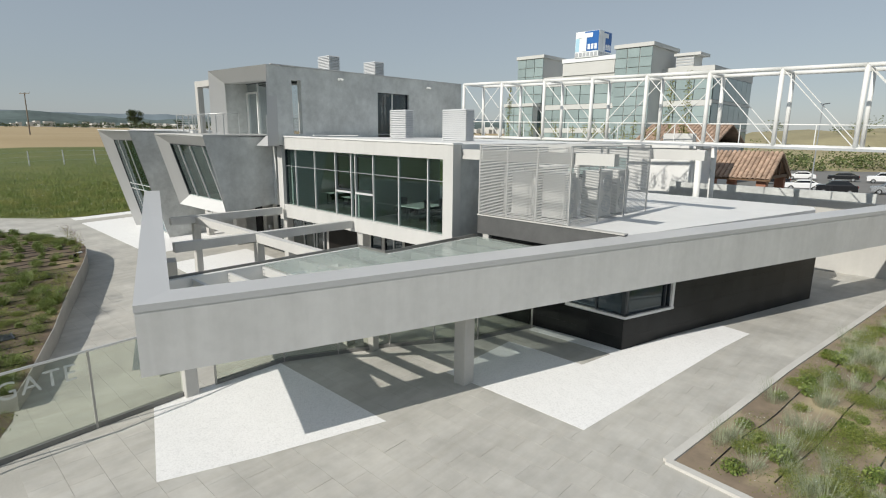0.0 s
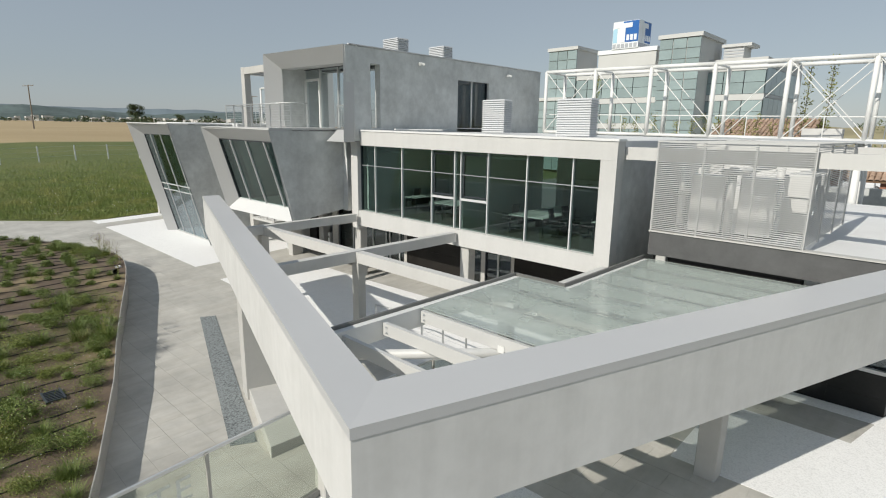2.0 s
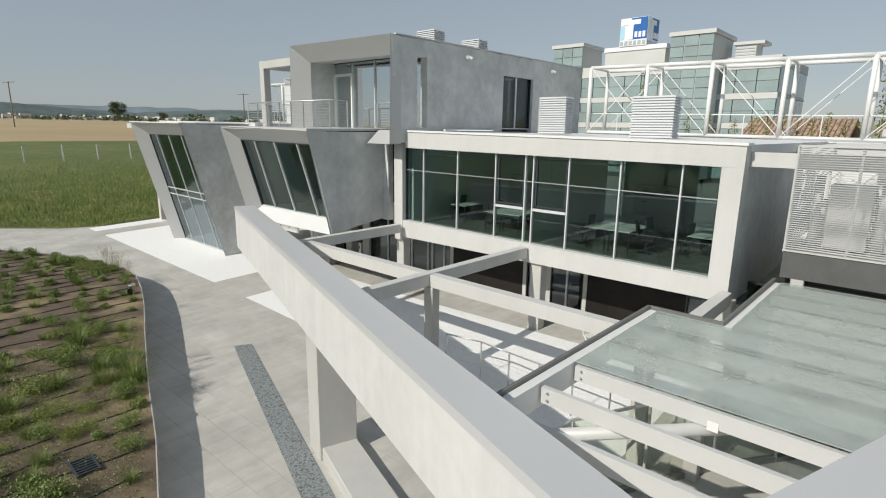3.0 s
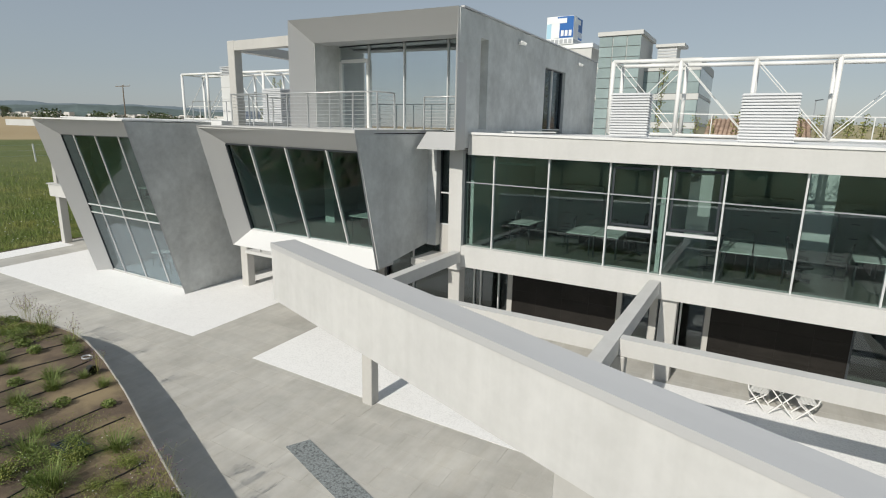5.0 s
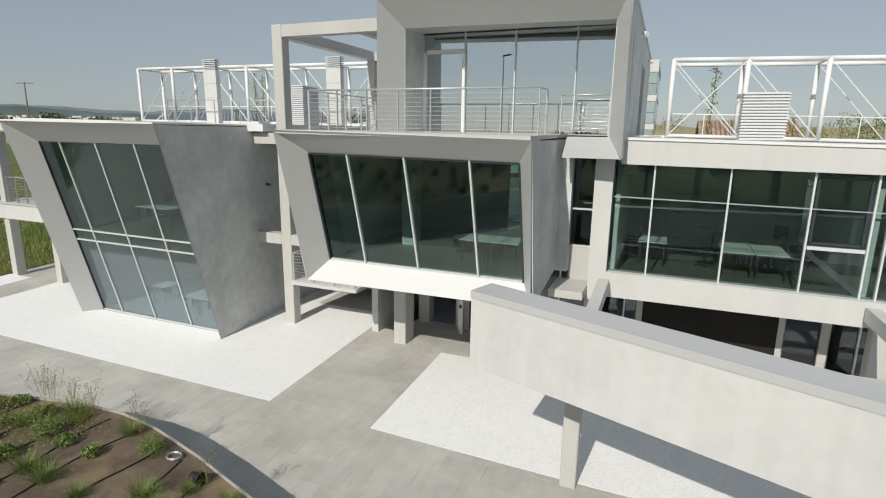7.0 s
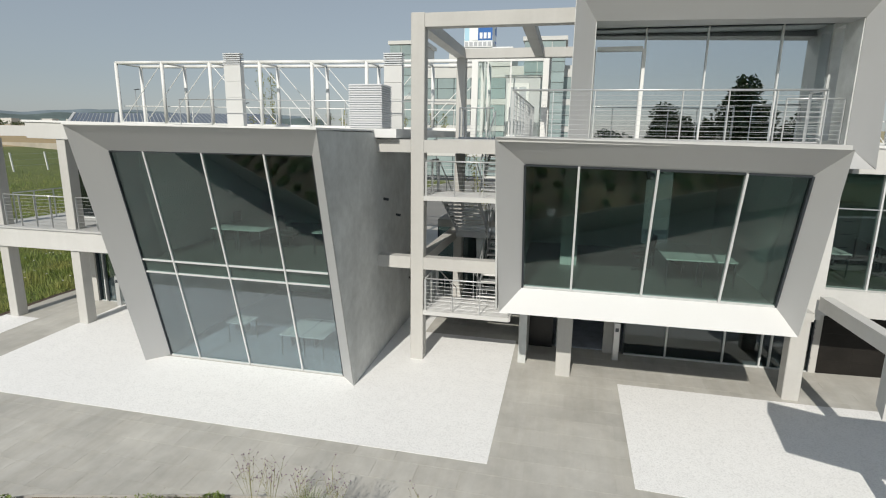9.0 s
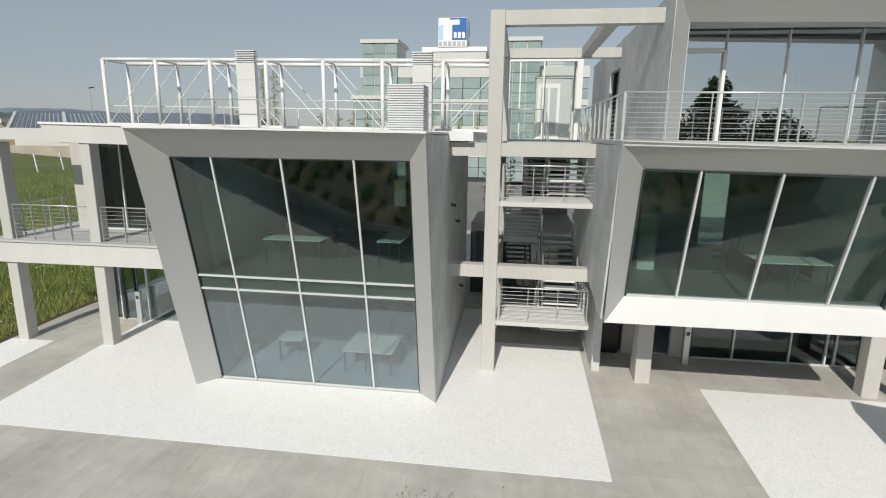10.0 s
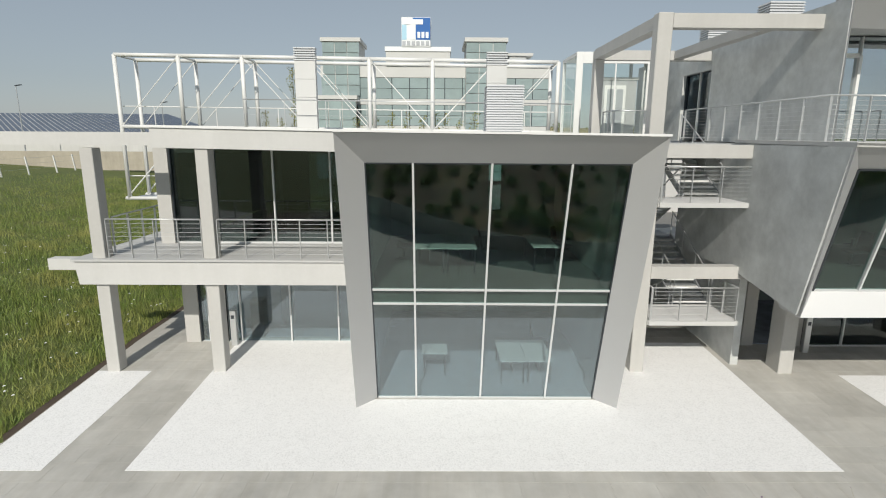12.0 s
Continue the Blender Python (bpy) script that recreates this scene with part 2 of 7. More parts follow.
def leaf_mat(name, a, b, patches=False):
    m, n, l, bs = nodes_of(name)
    g = n.new("ShaderNodeNewGeometry")
    c = ramp(n, l, g.outputs["Random Per Island"], [(0.0, a), (1.0, b)])
    if patches:
        c = mixc(n, l, ramp(n, l, noise_node(n, l, 0.45, 4, 0.6), [(0.45, (0, 0, 0)), (0.65, (0.5, 0.5, 0.5))]), c, (0.42, 0.37, 0.12))
    l.new(c, bs.inputs["Base Color"])
    bs.inputs["Roughness"].default_value = 0.6
    bs.inputs["Subsurface Weight"].default_value = 0.0
    return m


LEAF = leaf_mat("shrub_leaf", (0.07, 0.12, 0.018), (0.22, 0.27, 0.065))
LEAFG = leaf_mat("grey_green_leaf", (0.20, 0.24, 0.14), (0.46, 0.49, 0.35))
LEAFY = leaf_mat("dry_grass_blade", (0.16, 0.19, 0.05), (0.38, 0.33, 0.13))
LEAFD = leaf_mat("dark_tree_leaf", (0.03, 0.055, 0.018), (0.08, 0.105, 0.04))


# ---- building helpers ----
RISE = ((-57, -80, 2.2), (-80, -150, 3.9), (-150, -300, 2.3), (-300, -600, 3.0))


def gz(x, y):
    """Height of the ground, which falls gently to the west and to the south."""
    h = 0.1 + (-0.4) * min(1, max(0, (-9 - x) / 18))
    for xa, xb, dz in RISE:
        h += dz * min(1, max(0, (xa - x) / (xa - xb)))
    return h + 0.04 * (min(18, max(5, y)) - 13)


def rz(x):
    """Height of the main roof edge."""
    return 6.72 + 0.0145 * (-14.3 - x)


def thing(name, at, label, category, group="", kind=""):
    ob = new(name)
    ob.location = at
    ob.empty_display_size = 0.2
    return tagged(ob, label, category, group, kind)


def link(name, me, parent, label=""):
    ob = new(name, me)
    if parent is not None:
        ob.parent = parent
        if parent.type == "EMPTY":
            ob.matrix_parent_inverse = Matrix.Translation(-parent.location)
    if label:
        ob["label"] = label
    return ob


def part(name, bm, mat, parent, label="", smooth=False):
    me = bpy.data.meshes.new(name)
    bmesh.ops.recalc_face_normals(bm, faces=bm.faces)
    bm.to_mesh(me)
    bm.free()
    me.materials.append(mat)
    if smooth:
        for p in me.polygons:
            p.use_smooth = True
    return link(name, me, parent, label)


def single(name, bm, mat, label, category, group="", kind="", smooth=False):
    return tagged(part(name, bm, mat, None, "", smooth), label, category, group, kind)


def hexa(bm, p):
    """Eight corners: four below, counter-clockwise from above, then four above."""
    v = [bm.verts.new(q) for q in p]
    for f in ((3, 2, 1, 0), (4, 5, 6, 7), (0, 1, 5, 4), (1, 2, 6, 5), (2, 3, 7, 6), (3, 0, 4, 7)):
        bm.faces.new([v[i] for i in f])
    return v


def box(bm, x0, y0, z0, x1, y1, z1):
    return hexa(bm, [(x0, y0, z0), (x1, y0, z0), (x1, y1, z0), (x0, y1, z0), (x0, y0, z1), (x1, y0, z1), (x1, y1, z1), (x0, y1, z1)])


def B(*a, bev=0.0):
    bm = bmesh.new()
    box(bm, *a)
    if bev:
        bmesh.ops.bevel(bm, geom=list(bm.edges), offset=bev, segments=1, affect="EDGES")
    return bm


def tube(bm, p, q, r, n=8, r2=None):
    p, q = Vector(p), Vector(q)
    d = (q - p).normalized()
    u = d.cross(Vector((0, 0, 1)) if abs(d.z) < 0.9 else Vector((1, 0, 0))).normalized()
    w = d.cross(u)
    rings = []
    for c, rr in ((p, r), (q, r if r2 is None else r2)):
        rings.append([bm.verts.new(c + rr * (math.cos(2 * math.pi * i / n) * u + math.sin(2 * math.pi * i / n) * w)) for i in range(n)])
    for i in range(n):
        bm.faces.new((rings[0][i], rings[0][(i + 1) % n], rings[1][(i + 1) % n], rings[1][i]))
    bm.faces.new(rings[0][::-1])
    bm.faces.new(rings[1])


def TB(p, q, r, n=8, r2=None):
    bm = bmesh.new()
    tube(bm, p, q, r, n, r2)
    return bm


def bar(bm, p, q, w, h, up=(0, 0, 1)):
    """A rectangular bar from p to q, w across and h in the direction of up, centred on the line."""
    p, q, up = Vector(p), Vector(q), Vector(up)
    d = (q - p).normalized()
    s = d.cross(up).normalized() * (w / 2)
    u = s.cross(d).normalized() * (h / 2)
    return hexa(bm, [p - s - u, q - s - u, q + s - u, p + s - u, p - s + u, q - s + u, q + s + u, p + s + u])


def BR(*a, **k):
    bm = bmesh.new()
    bar(bm, *a, **k)
    return bm


def slab(bm, quad, n, t):
    """A panel: four corners and a thickness t along n."""
    n = Vector(n).normalized() * t
    hexa(bm, [Vector(q) for q in quad] + [Vector(q) + n for q in quad])


def hose(pts, r, n=6):
    """One bent tube through the points."""
    bm = bmesh.new()
    prev = None
    for i, p in enumerate(pts):
        a, b = Vector(pts[max(0, i - 1)]), Vector(pts[min(len(pts) - 1, i + 1)])
        d = (b - a).normalized()
        s = d.cross(Vector((0, 0, 1))).normalized()
        u = s.cross(d)
        ring = [bm.verts.new(Vector(p) + s * r * math.cos(6.2832 * k / n) + u * r * math.sin(6.2832 * k / n)) for k in range(n)]
        if prev:
            for k in range(n):
                bm.faces.new((prev[k], prev[(k + 1) % n], ring[(k + 1) % n], ring[k]))
        prev = ring
    return bm


def SL(quad, n, t):
    bm = bmesh.new()
    slab(bm, quad, n, t)
    return bm


def prism(poly, z0, z1):
    bm = bmesh.new()
    lo = [bm.verts.new((x, y, z0 if not callable(z0) else z0(x, y))) for x, y in poly]
    hi = [bm.verts.new((x, y, z1 if not callable(z1) else z1(x, y))) for x, y in poly]
    bm.faces.new(lo[::-1])
    bm.faces.new(hi)
    for i in range(len(poly)):
        j = (i + 1) % len(poly)
        bm.faces.new((lo[i], lo[j], hi[j], hi[i]))
    return bm


def patch(poly, dz, thick):
    """A flat layer on the ground with the outline poly."""
    bm = bmesh.new()
    bm.faces.new([bm.verts.new((x, y, 0)) for x, y in poly])
    for co, no in (((-27, 0, 0), (1, 0, 0)), ((-9, 0, 0), (1, 0, 0)), ((0, 5, 0), (0, 1, 0)), ((0, 18, 0), (0, 1, 0)), *(((r[0], 0, 0), (1, 0, 0)) for r in RISE), ((-600, 0, 0), (1, 0, 0))):
        bmesh.ops.bisect_plane(bm, geom=bm.verts[:] + bm.edges[:] + bm.faces[:], plane_co=co, plane_no=no)
    if thick:
        ex = bmesh.ops.extrude_face_region(bm, geom=bm.faces[:])
        low = {v for v in bm.verts} - {g for g in ex["geom"] if isinstance(g, bmesh.types.BMVert)}
    else:
        low = set()
    for v in bm.verts:
        v.co.z = gz(v.co.x, v.co.y) + dz - (thick if v in low else 0)
    return bm


def inside(x, y, poly):
    c = False
    for i in range(len(poly)):
        (x1, y1), (x2, y2) = poly[i - 1], poly[i]
        if (y1 > y) != (y2 > y) and x < (x2 - x1) * (y - y1) / (y2 - y1) + x1:
            c = not c
    return c

# ---- ground ----
GROUND = [(-4200, -4200), (4200, -4200), (4200, 4200), (-4200, 4200)]
bm = patch(GROUND, -0.04, 0)
single("ground", bm, FIELD, "green meadow with ripe corn beyond, reaching the horizon", "field", kind="structure")
PAVING = [(-64, 3.0), (-60, 5.5), (-57.3, 9.2), (-55.7, 11.9), (-55.7, 40), (8, 46), (16, 40), (12, 8), (6, -14), (-70, -14), (-70, -2)]
pavement = single("pavement", patch(PAVING, 0.007, 0.03), JOINT, "light grey stone paving round the building", "pavement", kind="structure")
G_WEST = [(-55.65, 10.8), (-54.0, 10.8), (-54.0, 15.65), (-55.65, 15.65)]
G_BOX = [(-52.1, 10.8), (-35.65, 10.8), (-35.65, 17.9), (-39.0, 17.9), (-39.0, 21.5), (-40.1, 21.5), (-40.1, 13.95), (-47.1, 13.95), (-47.1, 18.2), (-52.1, 18.2)]
G_COURT = [(-32.4, 10.7), (-27.0, 10.55), (-21.6, 10.35), (-14.9, 10.35), (-14.9, 15.45), (-32.4, 15.45)]
G_FRONT = [(-11.4, 3.1), (-9.65, 8.0), (-15.05, 8.05), (-15.25, 4.3)]
G_EAST = [(-10.4, 11.0), (-5.74, 11.0), (-4.58, 20.4), (-5.6, 20.63), (-7.2, 15.95), (-10.5, 15.9), (-10.5, 15.45), (-7.3, 15.45), (-7.6, 14.15), (-10.4, 14.15)]
for poly in (G_WEST, G_BOX, G_COURT, G_FRONT, G_EAST):
    single("gravel_bed", patch(poly, 0.021, 0.06), GRAVEL, "bed of white marble gravel set in the paving", "gravel", "gravel beds", "stuff")
single("gravel_strip", patch([(-27.85, 7.85), (-18.2, 4.62), (-17.9, 5.15), (-27.55, 8.35)], 0.03, 0.06), DGRAVEL,
       "narrow strip of dark grey gravel below the beam", "gravel", kind="stuff")

# raised planting bed along the way, with its low retaining wall
EDGE = [(-17.54, 1.62), (-18.6, 2.03), (-22.7, 3.45), (-25.4, 4.25), (-26.9, 4.73), (-29.0, 5.42), (-32.1, 6.47), (-34.4, 7.15), (-36.0, 7.52),
        (-37.4, 7.72), (-38.8, 7.72), (-40.6, 7.45), (-42.0, 7.15), (-43.7, 6.75), (-46.3, 5.3), (-50.4, 3.0), (-54.5, 0.6), (-60, -3)]
BED = EDGE + [(-64, -12), (-21.6, -12)]
GATE_BED = [(-17.6, 1.55), (-16.92, 1.41), (-15.95, 0.98), (-15.9, 0.78), (-17.2, -3.0), (-21.0, -12), (-21.55, -12)]
TOPS = ((-17.5, 0.10), (-20.0, 0.13), (-24.4, 0.20), (-31.6, 0.40), (-36.5, 0.52), (-42.0, 0.30), (-64.0, 0.30))


def bed_top(x):
    """Height of the retaining wall's top, which climbs to the west."""
    for (xa, za), (xb, zb) in zip(TOPS, TOPS[1:]):
        if xb <= x <= xa:
            return za + (zb - za) * (xa - x) / (xa - xb)
    return TOPS[0][1] if x > -20 else TOPS[-1][1]


def soil_z(x):
    return bed_top(x) - 0.06


bm = bmesh.new()
rim = sorted(EDGE + [(x, EDGE[k][1] + (EDGE[k + 1][1] - EDGE[k][1]) * (x - EDGE[k][0]) / (EDGE[k + 1][0] - EDGE[k][0]))
                     for x, _ in TOPS for k in range(len(EDGE) - 1) if EDGE[k + 1][0] < x < EDGE[k][0]], reverse=True)
top = [bm.verts.new((x, y, soil_z(x))) for x, y in rim]
back = [bm.verts.new((x - 4.06 * max(0, (x + 24.4) / 6.86), -12.0, soil_z(x))) for x, y in rim]
foot = [bm.verts.new((x, y, gz(x, y) - 0.15)) for x, y in rim]
for k in range(len(rim) - 1):
    bm.faces.new((top[k], top[k + 1], back[k + 1], back[k]))
    bm.faces.new((top[k], foot[k], foot[k + 1], top[k + 1]))
single("planting_soil", bm, SOIL, "raised bed of dry brown soil", "soil", kind="structure")
bm = bmesh.new()
for (x0, y0), (x1, y1) in zip([(-21.6, -12.0)] + rim, rim):
    d = Vector((x1 - x0, y1 - y0, 0)).normalized()
    s = Vector((-d.y, d.x, 0)) * -0.024
    z0, z1 = gz(x0, y0) - 0.05, gz(x1, y1) - 0.05
    a, b = Vector((x0, y0, 0)), Vector((x1, y1, 0)) + d * 0.02
    hexa(bm, [a + Vector((0, 0, z0)), b + Vector((0, 0, z1)), b + s + Vector((0, 0, z1)), a + s + Vector((0, 0, z0)),
              a + Vector((0, 0, bed_top(x0))), b + Vector((0, 0, bed_top(x1))), b + s + Vector((0, 0, bed_top(x1))), a + s + Vector((0, 0, bed_top(x0)))])
single("planter_wall", bm, CORTEN, "low curved concrete wall of the planting bed", "wall", kind="structure")
single("gate_bed", patch(GATE_BED, 0.02, 0.06), SOIL, "small ground-level patch of soil and weeds beside the gate", "soil", kind="structure")
for x in (-21.3, -24.6, -28.0, -31.2, -34.6):
    for (x0, y0), (x1, y1) in zip(EDGE, EDGE[1:]):
        if x1 < x <= x0:
            y = y0 + (y1 - y0) * (x - x0) / (x1 - x0)
            z = 0.5 * (gz(x, y) + bed_top(x)) + 0.1
            single("weep_hole", TB((x, y - 0.01, z), (x + 0.004, y + 0.018, z), 0.035, 10), POLEW, "small rusty weep hole pipe in the bed wall", "pipe", "weep holes")
EBED = [(-3.75, 11.1), (14, 9.5), (14, 34), (-0.9, 33.5)]
single("planting_soil", patch(EBED, 0.03, 0.08), ESOIL, "flat planting bed of brown soil beside the paving", "soil", kind="structure")
bm = bmesh.new()
for (x0, y0), (x1, y1) in (((-3.75, 11.1), (14, 9.5)), ((-3.75, 11.1), (-0.9, 33.5))):
    for i in range(24):
        (xa, ya), (xb, yb) = ((x0 + (x1 - x0) * k / 24, y0 + (y1 - y0) * k / 24) for k in (i, i + 1))
        bar(bm, (xa, ya, gz(xa, ya) + 0.02), (xb, yb, gz(xb, yb) + 0.02), 0.19, 0.13)
single("kerb", bm, KERB, "pale stone kerb of the planting bed", "kerb", kind="structure")

# ---- great folded beam ----
OUT = Vector((-11.06, 2.95, 0))
TIP = Vector((-29.15, 8.87, 0))
EAST = Vector((1.2, 37.3, 0))
u1, u2 = (TIP - OUT).normalized(), (EAST - OUT).normalized()
n1, n2 = Vector((-u1.y, u1.x, 0)) * -1, Vector((-u2.y, u2.x, 0))
W1, W2 = 0.64, 0.92
k = Matrix(((n1.x, n1.y), (n2.x, n2.y))).inverted() @ Vector((W1, W2))
INN = OUT + Vector((k.x, k.y, 0))


def at_z(v, z):
    return Vector((v.x, v.y, z))


beam = thing("folded_beam", (OUT.x, OUT.y, 2.3), "long pale plastered beam folded to a sharp corner", "beam")
TIP_I, EAST_I = TIP + n1 * W1, EAST + n2 * W2
ZO, ZT, ZE = (2.31, 3.765), (2.72, 4.17), (2.93, 4.385)
bm = bmesh.new()
hexa(bm, [at_z(TIP, ZT[0]), at_z(OUT, ZO[0]), at_z(INN, ZO[0]), at_z(TIP_I, ZT[0]), at_z(TIP, ZT[1]), at_z(OUT, ZO[1]), at_z(INN, ZO[1]), at_z(TIP_I, ZT[1])])
part("west_arm", bm, BEAMC, beam)
bm = bmesh.new()
hexa(bm, [at_z(OUT, ZO[0]), at_z(EAST, ZE[0]), at_z(EAST_I, ZE[0]), at_z(INN, ZO[0]), at_z(OUT, ZO[1]), at_z(EAST, ZE[1]), at_z(EAST_I, ZE[1]), at_z(INN, ZO[1])])
part("east_arm", bm, BEAMC, beam)
lip = 0.012
bm = bmesh.new()
o, t, ti = OUT - n1 * lip - n2 * lip, TIP - n1 * lip + u1 * lip, TIP_I + n1 * lip + u1 * lip
i = INN + n1 * lip + n2 * lip
hexa(bm, [at_z(t, ZT[1] - 0.11), at_z(o, ZO[1] - 0.11), at_z(i, ZO[1] - 0.11), at_z(ti, ZT[1] - 0.11), at_z(t, ZT[1] + 0.03), at_z(o, ZO[1] + 0.03), at_z(i, ZO[1] + 0.03), at_z(ti, ZT[1] + 0.03)])
part("west_flashing", bm, FLASH, beam, "grey sheet metal capping")
bm = bmesh.new()
e, ei = EAST - n2 * lip, EAST_I + n2 * lip
hexa(bm, [at_z(o, ZO[1] - 0.11), at_z(e, ZE[1] - 0.11), at_z(ei, ZE[1] - 0.11), at_z(i, ZO[1] - 0.11), at_z(o, ZO[1] + 0.034), at_z(e, ZE[1] + 0.034), at_z(ei, ZE[1] + 0.034), at_z(i, ZO[1] + 0.034)])
part("east_flashing", bm, FLASH, beam, "grey sheet metal capping")


def column(x, y, w, d, top, label="square pale concrete column", rot=0.0):
    z0 = gz(x, y) - 0.05
    ob = single("column", B(-w / 2, -d / 2, 0, w / 2, d / 2, top - z0, bev=0.02), CONC, label, "column", "concrete columns")
    ob.matrix_world = pose(x, y, z0, 0, 0, rot)
    return ob


column(-9.6, 10.9, 0.42, 0.42, 2.46, "square concrete column carrying the folded beam")
column(-15.1, 5.25, 0.36, 0.36, 2.4, "square concrete column carrying the folded beam")
column(-20.25, 6.5, 0.8, 0.9, 2.55, "wide concrete pier carrying the folded beam", -18)

# ---- courtyard pergola of concrete beams ----
pergola_beams = [((-27.5, 10.6), (-15.0, 10.53), 2.97, "x"), ((-27.3, 9.3), (-27.38, 15.25), 3.02, "y"), ((-21.02, 7.2), (-21.05, 15.4), 2.984, "y"), ((-14.35, 10.6), (-14.4, 15.3), 2.8, "y")]
pergola = thing("concrete_pergola", (-27.2, 10.5, 2.5), "grid of pale concrete beams over the gravel court", "pergola")
for (a, b), (c, d), zt, ax in pergola_beams:
    zb = zt - 0.36
    part("cross_beam" if ax == "y" else "long_beam", BR((a, b, (zt + zb) / 2), (c, d, (zt + zb) / 2 - (0.02 if ax == "x" else 0)), 0.29, zt - zb), WHITE, pergola)
for x, y, top in ((-27.38, 10.52, 2.64), (-20.92, 10.55, 2.59), (-14.6, 10.45, 2.5)):
    column(x, y, 0.34, 0.32, top, "square concrete column of the pergola")
for x, y, d, top in ((-27.69, 15.84, 0.42, 2.45), (-20.65, 15.82, 0.42, 2.45), (-14.5, 15.82, 0.42, 2.45), (-34.02, 15.92, 0.68, 2.9)):
    column(x, y, 0.45, d, top, "square concrete column below the upper floor")


# ---- glazing and tilted volumes ----
def lerp4(q, u, v):
    bl, br, tr, tl = (Vector(c) for c in q)
    return (bl * (1 - u) + br * u) * (1 - v) + (tl * (1 - u) + tr * u) * v


def glazing(th, q, us, vs, gmat=None, fmat=None, w=0.05, d=0.14, skip=(), upper=None):
    """Panes and mullions in the quad q (corners: bottom left, bottom right, top right, top left)."""
    gmat, fmat = gmat or GLASS, fmat or ALU
    nrm = (Vector(q[1]) - Vector(q[0])).cross(Vector(q[3]) - Vector(q[0])).normalized()
    for a, b in zip(us, us[1:]):
        for c, e in zip(vs, vs[1:]):
            if (a, c) in skip:
                continue
            pane = part("pane", SL([lerp4(q, a, c), lerp4(q, b, c), lerp4(q, b, e), lerp4(q, a, e)], nrm, -0.024), upper if upper and c > 0.4 else gmat, th)
            pane.visible_shadow = False
    for a in us:
        part("mullion", BR(lerp4(q, a, vs[0]), lerp4(q, a, vs[-1]), w, d, up=nrm), DARKALU if a in (us[0], us[-1]) else fmat, th)
    for c in vs:
        for a, b in zip(us, us[1:]):
            p0, p1 = lerp4(q, a, c), lerp4(q, b, c)
            k = (p1 - p0).normalized() * (w / 2 + 0.001)
            part("transom", BR(p0 + k, p1 - k, w * 0.9, d * 0.9, up=nrm), DARKALU if c == vs[-1] else fmat, th)


def splay(th, name, o0, o1, i0, i1, back, mat):
    """A splayed frame panel between the outer edge o0-o1 and the inner edge i0-i1, filled out behind."""
    o0, o1, i0, i1 = (Vector(v) for v in (o0, o1, i0, i1))
    bk = Vector(back)
    bm = bmesh.new()
    hexa(bm, [o0, o1, i1, i0] + [q + bk for q in (o0, o1, i1, i0)])
    bm.faces.ensure_lookup_table()
    bmesh.ops.split_edges(bm, edges=list(bm.faces[0].edges))
    bm.faces.ensure_lookup_table()
    for f in bm.faces:
        f.smooth = len({e for e in f.edges if e.is_boundary}) == 4
    part(name, bm, mat, th)


def hexa_bm(quad, off):
    bm = bmesh.new()
    hexa(bm, [Vector(q) for q in quad] + [Vector(q) + Vector(off) for q in quad])
    return bm


def hexa8(p):
    bm = bmesh.new()
    hexa(bm, p)
    return bm


def yz_wall(th, name, poly, x0, x1, mat, label=""):
    """A wall of the outline poly (y, z), between x0 and x1."""
    bm = bmesh.new()
    a = [bm.verts.new((x0, y, z)) for y, z in poly]
    b = [bm.verts.new((x1, y, z)) for y, z in poly]
    bm.faces.new(a)
    bm.faces.new(b[::-1])
    for i in range(len(poly)):
        j = (i + 1) % len(poly)
        bm.faces.new((a[i], b[i], b[j], a[j]))
    return part(name, bm, mat, th, label)


def tile_wall(th, at, way, length, height, w, h, mat, out=0.012):
    """Stone tiles with open joints on a wall that starts at the point at, runs along way and faces right of it."""
    d = Vector(way).normalized()
    nrm = Vector((d.y, -d.x, 0))
    nx, nz = max(1, round(length / w)), max(1, round(height / h))
    w, h = length / nx, height / nz
    me = bpy.data.meshes.new("wall_tile")
    bm = B(0.0015, -out, 0.0015, w - 0.0015, 0, h - 0.0015)
    bm.to_mesh(me)
    bm.free()
    me.materials.append(mat)
    for i in range(nx):
        for j in range(nz):
            ob = link("wall_tile", me, th)
            ob.matrix_basis = Matrix.Translation(Vector(at) + d * (i * w) + Vector((0, 0, j * h))) @ Matrix.Rotation(math.atan2(d.y, d.x), 4, "Z")


# two-storey tilted volume
b1 = thing("tilted_glass_volume", (-43.6, 13.5, -0.25), "two-storey grey volume with a glazed front leaning outwards", "building")
OB = [(-47.24, 13.50, -0.30), (-40.03, 13.50, -0.30), (-40.02, 11.58, 7.12), (-47.25, 11.60, 7.18)]
IB = [(-46.72, 14.02, -0.22), (-40.57, 14.00, -0.22), (-40.52, 12.33, 6.50), (-46.71, 12.42, 6.50)]
splay(b1, "frame_jamb", OB[0], OB[3], IB[0], IB[3], (0, 0.9, 0), FRAME)
splay(b1, "frame_jamb", OB[1], OB[2], IB[1], IB[2], (0, 0.9, 0), FRAME)
splay(b1, "frame_head", OB[3], OB[2], IB[3], IB[2], (0, 0.28, 0.0), FRAME)
yz_wall(b1, "side_wall", [(14.05, -0.3), (12.5, 7.1), (21.8, 7.1), (21.8, -0.3)], -40.03, -40.33, CONC_DK)
yz_wall(b1, "side_wall", [(14.05, -0.3), (12.5, 7.16), (21.8, 7.16), (21.8, -0.3)], -47.235, -46.95, CONC_DK)
